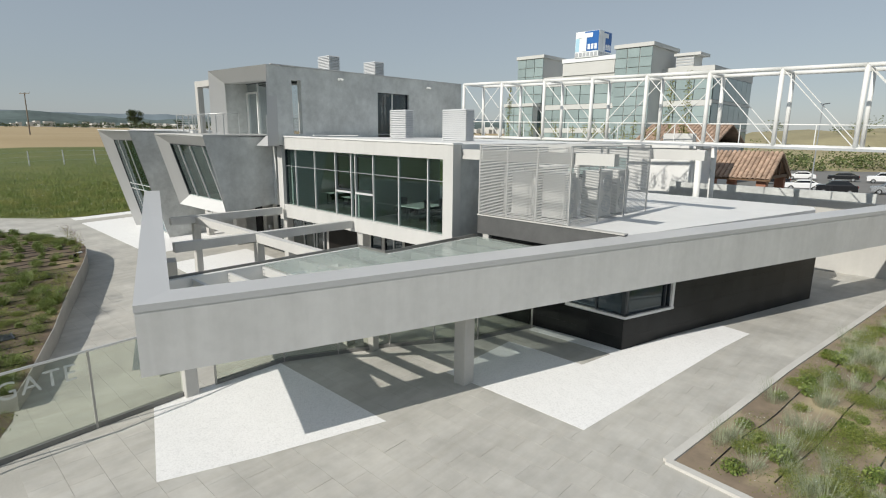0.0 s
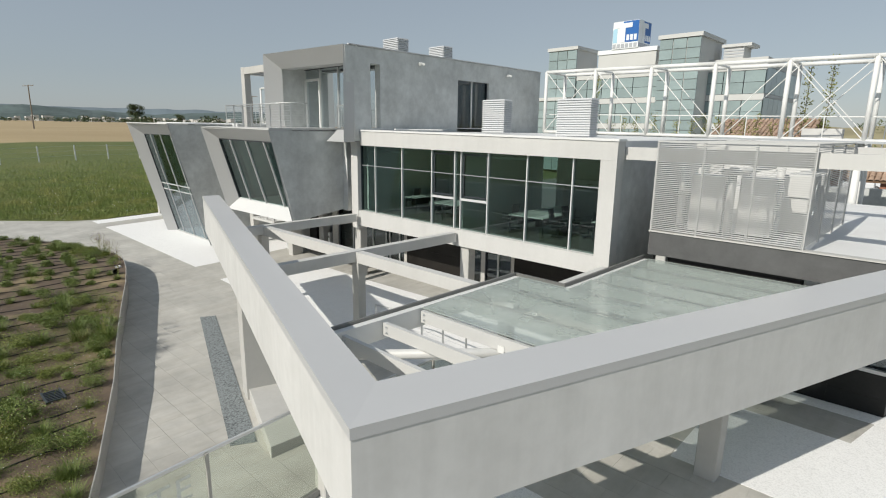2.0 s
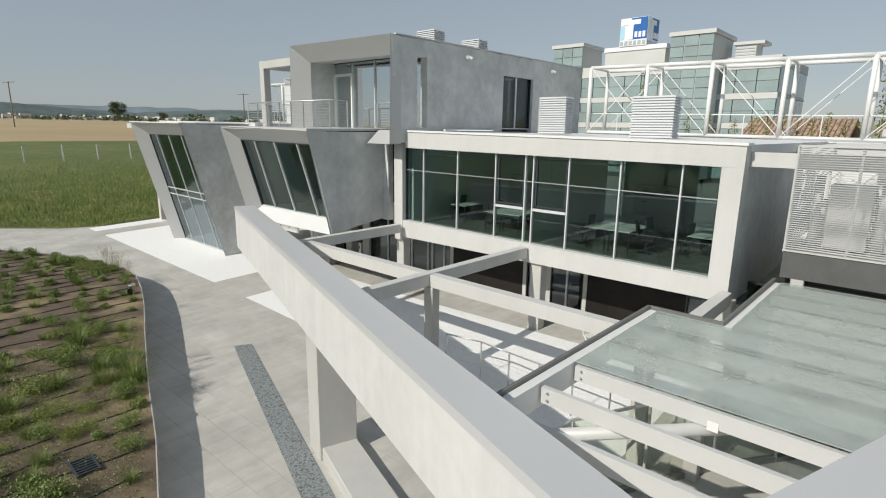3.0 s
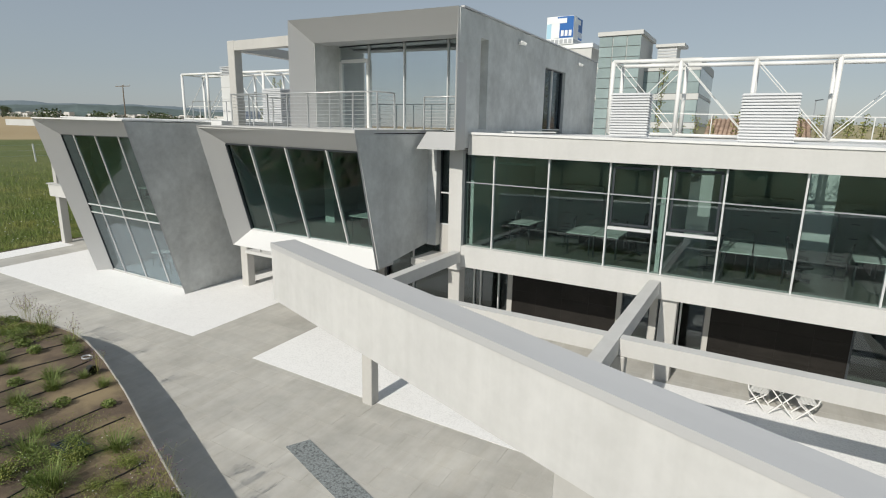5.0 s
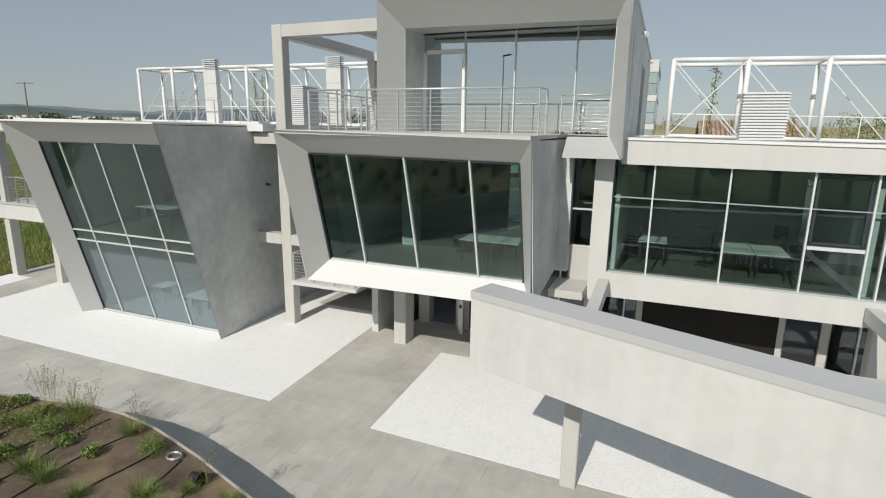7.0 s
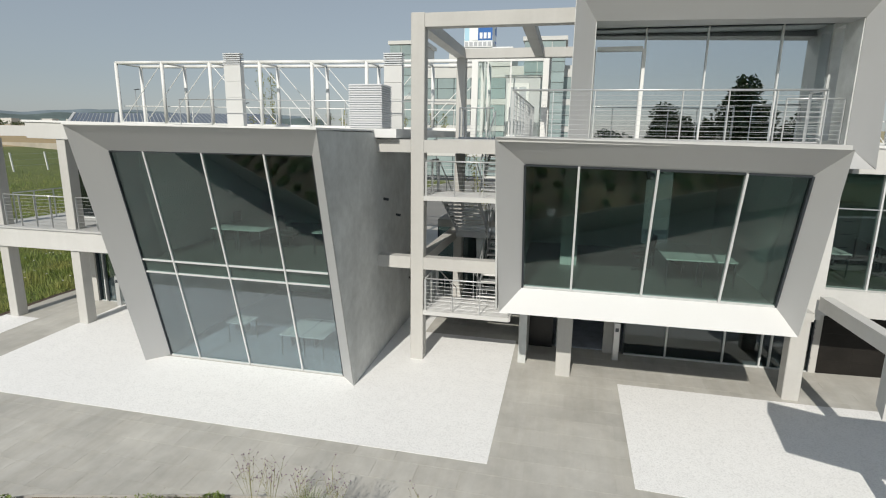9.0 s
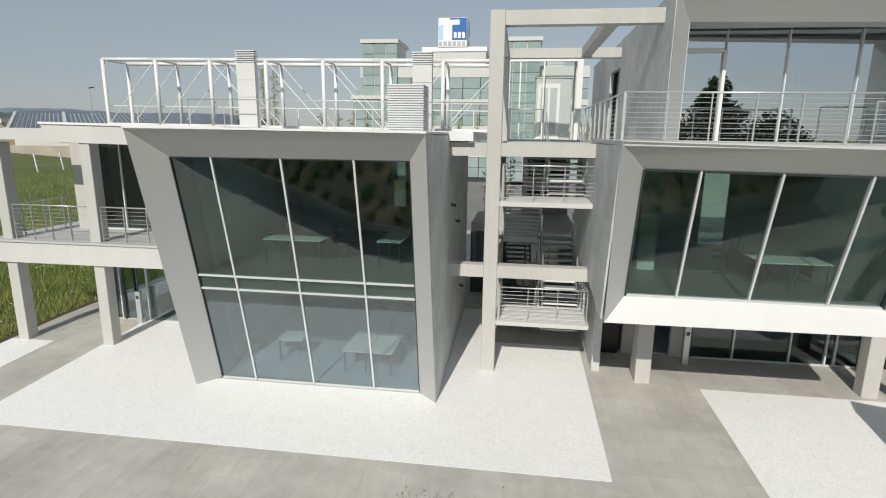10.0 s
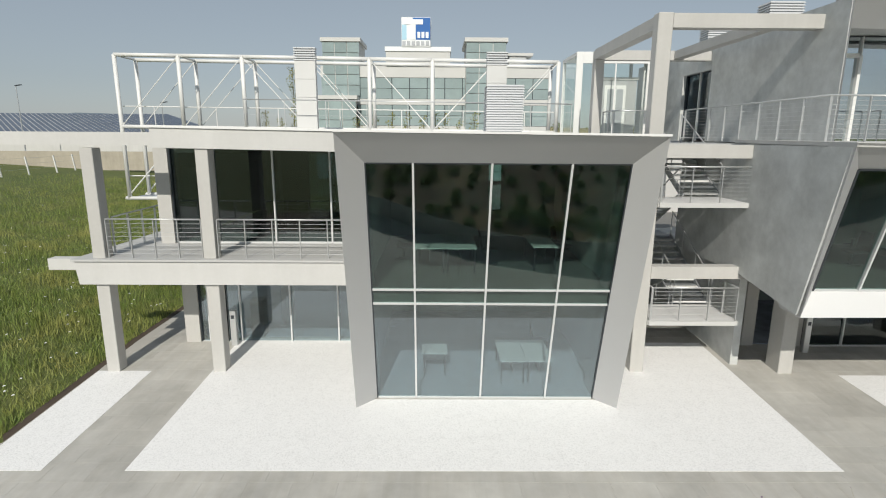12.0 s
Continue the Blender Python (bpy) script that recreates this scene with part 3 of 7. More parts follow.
yz_wall(b1, "side_cladding", [(13.56, -0.3), (11.66, 7.1), (21.8, 7.1), (21.8, -0.3)], -40.045, -40.015, CONC_DK)
yz_wall(b1, "side_cladding", [(13.56, -0.3), (11.66, 7.16), (21.8, 7.16), (21.8, -0.3)], -47.26, -47.23, CONC_DK)
part("roof", hexa_bm([(-47.26, 11.56, 7.19), (-40.0, 11.54, 7.13), (-40.0, 15.4, 7.13), (-47.26, 15.4, 7.19)], (0, 0, 0.05)), ROOFW, b1, "white roof sheet")
us1 = [0.0, 0.181, 0.478, 0.778, 1.0]
vs1 = [0.0, 0.452, 0.512, 1.0]
glazing(b1, [(x, y + 0.03, z) for x, y, z in IB], us1, vs1, GLASSF, upper=GLASSU, d=0.07)
for xa in (-46.945, -40.365):
    part("wall_lining", B(xa, 14.4, -0.2, xa + 0.03, 21.2, 2.84), SILL, b1)
for xa in (-46.945, -40.365):
    part("wall_lining", hexa_bm([(xa, 13.75, 3.16), (xa + 0.03, 13.75, 3.16), (xa + 0.03, 21.2, 3.16), (xa, 21.2, 3.16)], (0, 0, 3.38)), INWALL, b1)
part("upper_floor", B(-46.94, 13.35, 2.85, -40.34, 21.7, 3.15), INFLOOR_DIM, b1)
part("ground_floor", patch([(-46.94, 14.12), (-40.34, 14.12), (-40.34, 21.7), (-46.94, 21.7)], 0.032, 0.06), CARPET, b1, "blue-grey carpet")
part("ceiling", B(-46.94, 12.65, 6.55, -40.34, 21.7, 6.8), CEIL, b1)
part("back_wall", B(-46.94, 21.3, -0.25, -43.0, 21.5, 6.6), INWALL, b1)
part("back_wall", B(-42.5, 21.3, -0.25, -40.34, 21.5, 6.6), INWALL, b1)
part("back_wall", B(-43.0, 21.3, 2.5, -42.5, 21.5, 4.2), INWALL, b1)

# one-storey tilted volume with the terrace on top
b2 = thing("tilted_bay", (-32.3, 13.5, 2.6), "grey cantilevered bay with a glazed front leaning outwards", "building")
OB2 = [(-35.74, 12.85, 2.62), (-28.9, 12.80, 2.66), (-28.85, 11.80, 6.88), (-35.84, 11.74, 7.02)]
IB2 = [(-35.2, 13.32, 3.22), (-29.24, 13.38, 3.18), (-29.25, 12.42, 6.33), (-35.21, 12.43, 6.41)]
splay(b2, "frame_jamb", OB2[0], OB2[3], IB2[0], IB2[3], (0, 0.9, 0), FRAME)
splay(b2, "frame_jamb", OB2[1], OB2[2], IB2[1], IB2[2], (0, 0.9, 0), FRAME)
splay(b2, "frame_head", OB2[3], OB2[2], IB2[3], IB2[2], (0, 0.26, 0), FRAME)
splay(b2, "sill", OB2[0], OB2[1], IB2[0], IB2[1], (0, 0.2, -0.02), SILL)
yz_wall(b2, "side_wall", [(13.45, 2.75), (12.5, 6.93), (20.2, 6.95), (20.2, 3.05), (15.6, 3.05)], -35.735, -35.45, CONC_DK)
yz_wall(b2, "side_wall", [(13.45, 2.75), (12.5, 6.86), (20.2, 6.86), (20.2, 3.05), (15.6, 3.05)], -28.885, -29.15, CONC_DK)
yz_wall(b2, "side_cladding", [(12.9, 2.68), (11.85, 6.92), (20.2, 6.92), (20.2, 3.05), (15.6, 3.05)], -35.84, -35.79, CONC_DK)
yz_wall(b2, "side_cladding", [(12.86, 2.7), (11.88, 6.84), (20.2, 6.84), (20.2, 3.05), (15.6, 3.05)], -28.872, -28.842, CONC_DK)
part("soffit", SL([(-35.44, 13.06, 2.75), (-29.16, 13.06, 2.75), (-29.16, 15.6, 3.0), (-35.44, 15.6, 3.0)], (0, 0, 1), 0.12), CONC_DK, b2)
part("floor", B(-35.44, 13.45, 3.02, -29.16, 20.0, 3.16), INFLOOR_DIM, b2)
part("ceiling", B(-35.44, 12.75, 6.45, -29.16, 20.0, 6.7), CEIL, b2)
for xa in (-35.448, -29.182):
    part("wall_lining", B(xa, 13.6, 3.17, xa + 0.03, 19.8, 6.44), INWALL, b2)
part("inner_column", B(-34.3, 16.35, 3.17, -33.8, 16.8, 6.44), INWALL, b2)
part("back_wall", B(-35.44, 19.8, 3.16, -31.5, 20.0, 6.5), INWALL, b2)
part("back_wall", B(-30.6, 19.8, 3.16, -29.16, 20.0, 6.5), INWALL, b2)
part("terrace_floor", hexa_bm([(-35.82, 11.8, 6.93), (-28.88, 11.84, 6.87), (-28.88, 16.75, 6.92), (-35.82, 16.75, 6.95)], (0, 0, 0.1)), DECKC, b2)
glazing(b2, [(x, y + 0.03, z) for x, y, z in IB2], [0.0, 0.205, 0.49, 0.79, 1.0], [0.0, 1.0], GLASSV)
glazing(b2, [(-28.5, 16.05, 3.75), (-27.86, 16.05, 3.75), (-27.86, 16.05, 6.4), (-28.5, 16.05, 6.4)], [0, 1.0], [0, 0.42, 1.0], GLASSN)
# Black sheet added in place of the unlit depth behind this window.
part("lobby_shade", B(-28.8, 17.6, 3.0, -27.4, 17.7, 6.6), DARK, b2)
part("lobby_wall", B(-28.5, 16.0, 2.5, -27.86, 16.12, 3.74), CONC, b2)
part("lobby_ledge", B(-28.8, 14.6, 2.5, -27.86, 15.99, 2.72), CONC, b2)
part("lobby_wall", B(-28.88, 15.7, 3.0, -28.5, 16.2, 6.4), CONC_DK, b2)

# penthouse
ph = thing("penthouse", (-30.7, 14.7, 7.0), "grey plastered roof pavilion with a deep framed loggia", "building")
PO = [(-34.28, 14.62, 6.95), (-27.12, 14.54, 6.40), (-27.2, 14.70, 10.63), (-34.27, 14.67, 10.77)]
PI = [(-33.74, 15.40, 6.95), (-27.53, 15.22, 6.95), (-27.55, 15.22, 9.93), (-33.74, 15.40, 10.06)]
splay(ph, "frame_jamb", PO[0], PO[3], PI[0], PI[3], (0.0, 0.6, 0), FRAME)
splay(ph, "frame_jamb", PO[1], PO[2], PI[1], PI[2], (0.0, 0.6, 0), FRAME)
splay(ph, "frame_head", PO[3], PO[2], PI[3], PI[2], (0, 0.7, 0), FRAME)
part("sill", hexa_bm([(-28.66, 14.66, 6.40), (-27.14, 14.55, 6.40), (-27.52, 15.2, 6.95), (-28.66, 15.3, 6.95)], (0, 0.4, 0)), FRAME, ph)
part("left_wall", B(-34.26, 15.42, 6.95, -33.715, 21.85, 10.7), CONC_DK, ph)
part("left_wall", B(-34.26, 24.4, 6.95, -33.715, 30.0, 10.72), CONC_DK, ph)
part("left_wall", B(-34.26, 21.85, 9.74, -33.715, 24.4, 10.7), CONC_DK, ph)
XR0, XR1 = -27.57, -27.19
part("right_wall", B(XR0, 15.25, 6.6, XR1, 16.16, 10.6), CONC_DK, ph)
part("right_wall", B(XR0, 16.16, 9.95, XR1, 16.76, 10.6), CONC_DK, ph)
part("right_wall", B(XR0, 16.76, 6.7, XR1, 22.2, 10.62), CONC_DK, ph)
part("right_wall", B(XR0, 22.2, 9.66, XR1, 24.85, 10.63), CONC_DK, ph)
part("right_wall", B(XR0, 24.85, 6.7, XR1, 30.0, 10.64), CONC_DK, ph)
part("right_wall", B(XR0, 16.16, 6.6, XR1, 16.76, 7.05), CONC_DK, ph)
part("roof", hexa_bm([(-34.24, 15.5, 10.12), (-27.21, 15.5, 10.12), (-27.21, 29.98, 10.2), (-34.24, 29.98, 10.2)], (0, 0, 0.52)), CONC_DK, ph)
part("side_cladding", B(-27.2, 14.76, 6.45, -27.17, 16.16, 10.6), CONC_DK, ph)
part("side_cladding", B(-34.29, 14.72, 6.96, -34.262, 21.85, 10.72), CONC_DK, ph)
part("back_wall", B(-33.74, 29.7, 6.95, -27.53, 30.0, 10.2), INWALL, ph)
part("floor", B(-33.74, 16.95, 6.8, -27.53, 29.7, 6.98), INFLOOR_DIM, ph)
glazing(ph, [(-33.74, 16.85, 7.0), (-27.53, 16.85, 7.0), (-27.53, 16.85, 10.1), (-33.74, 16.85, 10.1)], [0, 0.235, 0.50, 0.80, 1], [0, 1.0], fmat=ALU, gmat=MIRROR, w=0.035)
part("door_frame", BR((-33.68, 16.8, 7.0), (-33.68, 16.8, 9.55), 0.09, 0.12, up=(0, 1, 0)), PAINT, ph)
part("door_frame", BR((-32.3, 16.8, 7.0), (-32.3, 16.8, 9.55), 0.09, 0.12, up=(0, 1, 0)), PAINT, ph)
part("door_frame", BR((-33.6, 16.8, 9.55), (-32.35, 16.8, 9.55), 0.09, 0.12), PAINT, ph)
for y0, y1, x in ((22.2, 24.85, -27.4),):
    glazing(ph, [(x, y0, 7.1), (x, y1, 7.1), (x, y1, 9.66), (x, y0, 9.66)], [0, 0.5, 1], [0, 1], fmat=PAINT, gmat=GLASSB)
glazing(ph, [(-34.05, 24.4, 7.1), (-34.05, 21.85, 7.1), (-34.05, 21.85, 9.74), (-34.05, 24.4, 9.74)], [0, 0.5, 1], [0, 1], fmat=PAINT, gmat=GLASSB)
part("edge_flashing", BR((-27.2, 14.95, 10.66), (-27.2, 30.0, 10.68), 0.12, 0.05), FLASH, ph)


def louvre_box(name, x0, y0, z0, x1, y1, z1, n, label, group):
    th = thing(name, ((x0 + x1) / 2, (y0 + y1) / 2, z0), label, "ventilation unit", group)
    part("casing", B(x0 + 0.06, y0 + 0.06, z0, x1 - 0.06, y1 - 0.06, z1 - 0.02), GALV, th)
    h = (z1 - z0) / n
    for i in range(n):
        bm = bmesh.new()
        z = z0 + h * (i + 0.15)
        hexa(bm, [(x0, y0, z), (x1, y0, z), (x1, y1, z), (x0, y1, z), (x0 + 0.05, y0 + 0.05, z + h * 0.7), (x1 - 0.05, y0 + 0.05, z + h * 0.7), (x1 - 0.05, y1 - 0.05, z + h * 0.7), (x0 + 0.05, y1 - 0.05, z + h * 0.7)])
        part("louvre_blade", bm, LOUVRE, th)
    return th


for x, y, z0, h in ((-32.55, 21.4, 10.62, 1.55), (-32.85, 25.5, 10.62, 1.6)):
    louvre_box("roof_ventilator", x, y, z0, x + 1.35, y + 0.9, z0 + h, 16, "grey louvred ventilator on the pavilion roof", "roof ventilators")
louvre_box("roof_ventilator", -23.92, 20.35, 6.9, -22.55, 21.0, 8.44, 16, "grey louvred ventilator on the white roof", "roof ventilators")
louvre_box("roof_ventilator", -19.72, 20.3, 6.8, -18.06, 21.0, 8.36, 16, "grey louvred ventilator on the white roof", "roof ventilators")
louvre_box("roof_ventilator", -43.2, 21.1, 7.2, -41.72, 22.4, 9.05, 20, "grey louvred ventilator on the white roof", "roof ventilators")

# ---- main office wing ----
of = thing("office_wing", (-20.8, 15.5, 2.4), "white framed upper office floor with a long glazed front", "building")
ZA, ZB = rz(-27.3), rz(-14.4)


def sl_beam(x0, x1, y0, y1, a0, a1, b0, b1):
    """A beam along x whose lower edge goes from a0 to b0 and upper edge from a1 to b1."""
    bm = bmesh.new()
    hexa(bm, [(x0, y0, a0), (x1, y0, b0), (x1, y1, b0), (x0, y1, a0), (x0, y0, a1), (x1, y0, b1), (x1, y1, b1), (x0, y1, a1)])
    return bm


part("top_beam", sl_beam(-27.18, -14.4, 15.48, 15.95, 6.24, ZA - 0.02, 6.12, ZB - 0.02), WHITE, of)
part("bottom_beam", sl_beam(-27.45, -14.4, 15.48, 15.95, 2.44, 3.17, 2.44, 3.03), WHITE, of)
part("end_post", sl_beam(-14.95, -14.402, 15.484, 15.94, 3.035, 6.12, 3.03, 6.118), WHITE, of)
part("end_post", sl_beam(-27.85, -27.35, 15.46, 15.92, 2.3, 6.4, 2.3, 6.4), WHITE, of)
part("roof_edge", sl_beam(-27.16, -14.36, 15.44, 15.98, ZA - 0.02, ZA + 0.05, ZB - 0.02, ZB + 0.05), ROOFW, of)
part("roof", sl_beam(-27.16, -14.4, 15.98, 29.0, ZA - 0.3, ZA + 0.0, ZB - 0.3, ZB + 0.0), ROOFW, of, "white roof membrane")
part("side_wall", B(-14.75, 15.95, 2.3, -14.405, 24.0, ZB - 0.31), CONC_DK, of)
part("floor", B(-27.3, 15.95, 2.75, -14.76, 23.0, 2.98), INFLOOR_DIM, of)
part("soffit", B(-27.3, 15.95, 2.5, -14.76, 20.0, 2.72), CONC_DK, of)
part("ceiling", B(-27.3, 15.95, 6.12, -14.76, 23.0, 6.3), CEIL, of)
for x0, x1 in ((-27.3, -21.5), (-20.3, -17.4), (-16.6, -14.76)):
    part("back_wall", B(x0, 21.6, 2.98, x1, 21.75, 6.12), INWALL, of)
for x in (-27.22, -21.13):
    part("partition", B(x - 0.06, 15.95, 2.98, x + 0.06, 21.6, 6.12), INWALL, of)
for x0, x1 in ((-27.0, -24.5), (-20.9, -17.9)):
    part("blind_box", B(x0, 16.0, 5.95, x1, 16.1, 6.02), PAINT, of)
us = [(x + 27.35) / 12.4 for x in (-27.35, -26.3, -24.45, -22.6, -21.3, -20.97, -19.6, -17.83, -16.0, -14.95)]
glazing(of, [(-27.35, 15.72, 3.12), (-14.95, 15.72, 3.0), (-14.95, 15.72, 6.14), (-27.35, 15.72, 6.26)], us, [0, 1.0], w=0.045)
part("transom", BR((-27.3, 15.69, 5.32), (-14.98, 15.69, 5.22), 0.04, 0.03), GALV, of)
for x0, x1 in ((-22.6, -21.3), (-20.97, -19.6)):
    for z in (4.30,):
        part("transom", BR((x0 + 0.04, 15.68, z), (x1 - 0.04, 15.68, z), 0.06, 0.09), ALU, of)
    for a, b in (((x0 + 0.1, 4.4), (x0 + 0.1, 6.05)), ((x1 - 0.1, 4.4), (x1 - 0.1, 6.05)), ((x0 + 0.1, 4.42), (x1 - 0.1, 4.42)), ((x0 + 0.1, 6.05), (x1 - 0.1, 6.05))):
        part("sash", BR((a[0], 15.75, a[1]), (b[0], 15.75, b[1]), 0.06, 0.08, up=(0, 1, 0)), DARKALU, of)

# ground floor behind the columns
gf = thing("ground_floor_front", (-21, 18.4, 0), "recessed ground floor of dark tiles, a panel of shade and glazed doors", "facade")
GY = 17.65
for x0, x1, kind in ((-35.2, -34.4, "p"), (-32.72, -32.2, "c"), (-32.06, -26.5, "g"), (-26.5, -26.3, "c"), (-26.3, -22.5, "t"), (-22.5, -22.33, "c"), (-22.33, -21.44, "g"), (-21.44, -21.2, "c"),
                     (-21.2, -19.81, "g"), (-19.81, -19.65, "c"), (-19.65, -16.08, "t"), (-16.08, -13.3, "g")):
    g0 = gz((x0 + x1) / 2, GY)
    if kind == "p":
        # Black panel put in for the shadowed gap below the bay.
        part("shade_panel", B(x0, GY, g0 - 0.02, x1, GY + 0.15, 2.75), DARK, gf)
    elif kind == "c":
        part("grey_jamb", B(x0, GY - 0.02, g0 - 0.02, x1, GY + 0.15, 2.6), CONC, gf)
    elif kind == "t":
        part("tiled_wall", B(x0, GY + 0.012, g0 - 0.05, x1, GY + 0.15, 2.7), DARK, gf)
        tile_wall(gf, (x0, GY + 0.012, g0 - 0.03), (1, 0, 0), x1 - x0, 2.66, 0.95, 0.45, BROWNT)
    else:
        cuts = [x for x in (-30.73, -28.99, -27.9, -27.62, -26.87) if x0 < x < x1]
        us = [0.0] + [(x - x0) / (x1 - x0) for x in cuts] + [1.0]
        if not cuts and x1 - x0 > 1.3:
            us = [0.0, 0.5, 1.0]
        glazing(gf, [(x0, GY + 0.05, g0 + 0.03), (x1, GY + 0.05, g0 + 0.03), (x1, GY + 0.05, 2.6), (x0, GY + 0.05, 2.6)], us, [0, 1], GLASSN, ALU)
part("inner_wall", B(-35.2, 23.0, -0.15, -13.3, 23.2, 2.75), INWALL, gf)
part("inner_floor", B(-35.2, GY + 0.16, -0.25, -13.3, 23.0, -0.06), CARPET, gf)
part("side_wall", B(-35.45, 16.2, -0.25, -35.2, 23.2, 3.0), CONC_DK, gf)
for x in (-22.85, -19.4):
    fl = thing("floor_lamp_box", (x, 17.2, gz(x, 17.2)), "small white lamp box on the paving by the tiled wall", "lamp", "ground lamps")
    part("housing", B(x - 0.09, 17.08, gz(x, 17.2) + 0.012, x + 0.09, 17.26, 0.24, bev=0.01), PAINT, fl)
    part("lens", B(x - 0.06, 17.07, 0.1, x + 0.06, 17.079, 0.2), DARKALU, fl)

STONE = surface("dark_grey_stone", (0.10, 0.10, 0.10), 0.25, 0.55, big=1.2, fine=6)
# ---- black wing with the white roof ----
bw = thing("black_wing", (-7.1, 16, 0.2), "single-storey wing clad in black stone with a white roof", "building")
BA, BB = Vector((-7.15, 15.95, 0)), Vector((-3.95, 27.05, 0))
wd = (BB - BA).normalized()
wn = Vector((wd.y, -wd.x, 0))


def along(s, off=0.0, z=0.0):
    return BA + wd * s + wn * off + Vector((0, 0, z))


LW = (BB - BA).length
part("core_wall", hexa_bm([along(0.03, -0.06, 0.05), along(LW, -0.06, 0.05), along(LW, -0.4, 0.05), along(0.03, -0.4, 0.05)], (0, 0, 1.25)), DARK, bw)
part("core_wall", hexa_bm([along(2.3, -0.06, 1.3), along(LW, -0.06, 1.3), along(LW, -0.4, 1.3), along(2.3, -0.4, 1.3)], (0, 0, 2.4)), DARK, bw)
part("front_wall", B(-13.2, 15.96, 0.0, -7.2, 16.3, 1.3), DARK, bw)
part("front_wall", B(-13.2, 15.96, 1.3, -9.3, 16.3, 3.9), DARK, bw)
tile_wall(bw, along(0.0, -0.058, 0.06), wd, LW, 1.24, 1.2, 0.62, BLACK)
tile_wall(bw, along(2.34, -0.058, 1.3), wd, LW - 2.34, 2.4, 1.2, 0.62, BLACK)
tile_wall(bw, (-13.2, 15.958, 0.05), (1, 0, 0), 6.0, 1.24, 1.2, 0.62, BLACK)
part("window_board", hexa_bm([along(-0.03, 0.02, 1.30), along(2.35, 0.02, 1.30), along(2.35, -0.35, 1.30), along(-0.03, -0.35, 1.30)], (0, 0, 0.09)), SILL, bw)
part("window_board", B(-9.35, 15.9, 1.3, -7.12, 16.3, 1.39), SILL, bw)
part("window_cheek", hexa_bm([along(2.2, 0.02, 1.39), along(2.32, 0.02, 1.39), along(2.32, -0.35, 1.39), along(2.2, -0.35, 1.39)], (0, 0, 2.0)), SILL, bw)
glazing(bw, [along(0.02, -0.12, 1.39), along(2.18, -0.12, 1.39), along(2.18, -0.12, 3.0), along(0.02, -0.12, 3.0)], [0, 0.9, 1.0], [0, 1], GLASSB, DARKALU)
glazing(bw, [(-9.3, 16.08, 1.39), (-7.2, 16.08, 1.39), (-7.2, 16.08, 3.0), (-9.3, 16.08, 3.0)], [0, 0.5, 1.0], [0, 1], GLASSB, DARKALU)
part("room_floor", prism([(-13.0, 16.4), (-7.3, 16.4), (-4.6, 26.8), (-13.0, 26.8)], 0.2, 0.32), INFLOOR_DIM, bw)
part("end_wall", hexa_bm([along(LW, -0.06, 0.05), along(LW, -6.0, 0.05), along(LW - 0.3, -6.0, 0.05), along(LW - 0.3, -0.06, 0.05)], (0, 0, 3.6)), DARK, bw)
part("roof", prism([(-13.25, 15.9), (-7.5, 15.9), (-4.35, 27.6), (-4.6, 28.6), (-13.25, 28.9)], lambda x, y: 3.55 + 0.012 * (y - 16), lambda x, y: 3.98 + 0.010 * (y - 16)), ROOFW, bw, "white roof membrane")
part("parapet", B(-13.3, 15.74, 3.36, -7.3, 15.93, 4.06), STONE, bw, "dark grey stone parapet")
part("parapet_cap", B(-13.32, 15.7, 4.06, -7.3, 15.97, 4.1), CONC, bw)
column(-12.9, 15.9, 0.3, 0.3, 3.4, "slender concrete column by the entrance")


# ---- glass canopy in the corner of the beam ----
def beam_x(y):
    """The inner face of the beam's east arm."""
    return INN.x + (y - INN.y) * u2.x / u2.y


EDGEM = surface("dull_edge_angle", (0.20, 0.20, 0.19), 0.15, 0.5, metal=0.3, fine=20, bumps=0.0)
cn = thing("glass_canopy", (-13, 9, 3.0), "greenish glass canopy on pale steel joists", "canopy")
ZC = 3.2
seams = [7.5, 8.75, 9.95, 11.08, 12.2, 13.35, 14.5, 15.66]
for y0, y1 in zip(seams, seams[1:]):
    x0 = -14.68 if y0 < 11 else -13.22
    q = [(x0, y0 + 0.012, ZC), (beam_x(y0) + 0.05, y0 + 0.012, ZC), (beam_x(y1) + 0.05, y1 - 0.012, ZC + 0.02), (x0, y1 - 0.012, ZC + 0.02)]
    part("glass_pane", SL(q, (0, 0, 1), 0.02), FROST, cn)
for y in seams[1:-1]:
    x0 = -14.66 if y < 11.0 else -13.2
    part("gasket", BR((x0, y, ZC + 0.018), (beam_x(y) + 0.02, y, ZC + 0.018), 0.045, 0.02), EDGEM, cn)
for y in seams + [6.45, 5.45]:
    x0 = -14.66 if y < 11.2 else -13.2
    part("joist", BR((x0, y, ZC - 0.17), (beam_x(y) + 0.02, y, ZC - 0.17), 0.09, 0.26), CHIM, cn)
    for dz in (-0.1, -0.22):
        part("bolt", TB((x0 + 0.12, y - 0.085, ZC + dz), (x0 + 0.12, y - 0.065, ZC + dz), 0.018, 6), GALV, cn)
part("edge_beam", BR((-14.78, 4.5, ZC - 0.2), (-14.78, 11.12, ZC - 0.2), 0.16, 0.42), PAINT, cn)
part("edge_beam", BR((-13.3, 11.2, ZC - 0.2), (-13.3, 15.7, ZC - 0.2), 0.14, 0.4), PAINT, cn)
part("edge_angle", BR((-14.9, 4.6, ZC + 0.0), (-14.9, 11.14, ZC + 0.02), 0.06, 0.14), EDGEM, cn, "dark galvanised edge angle")
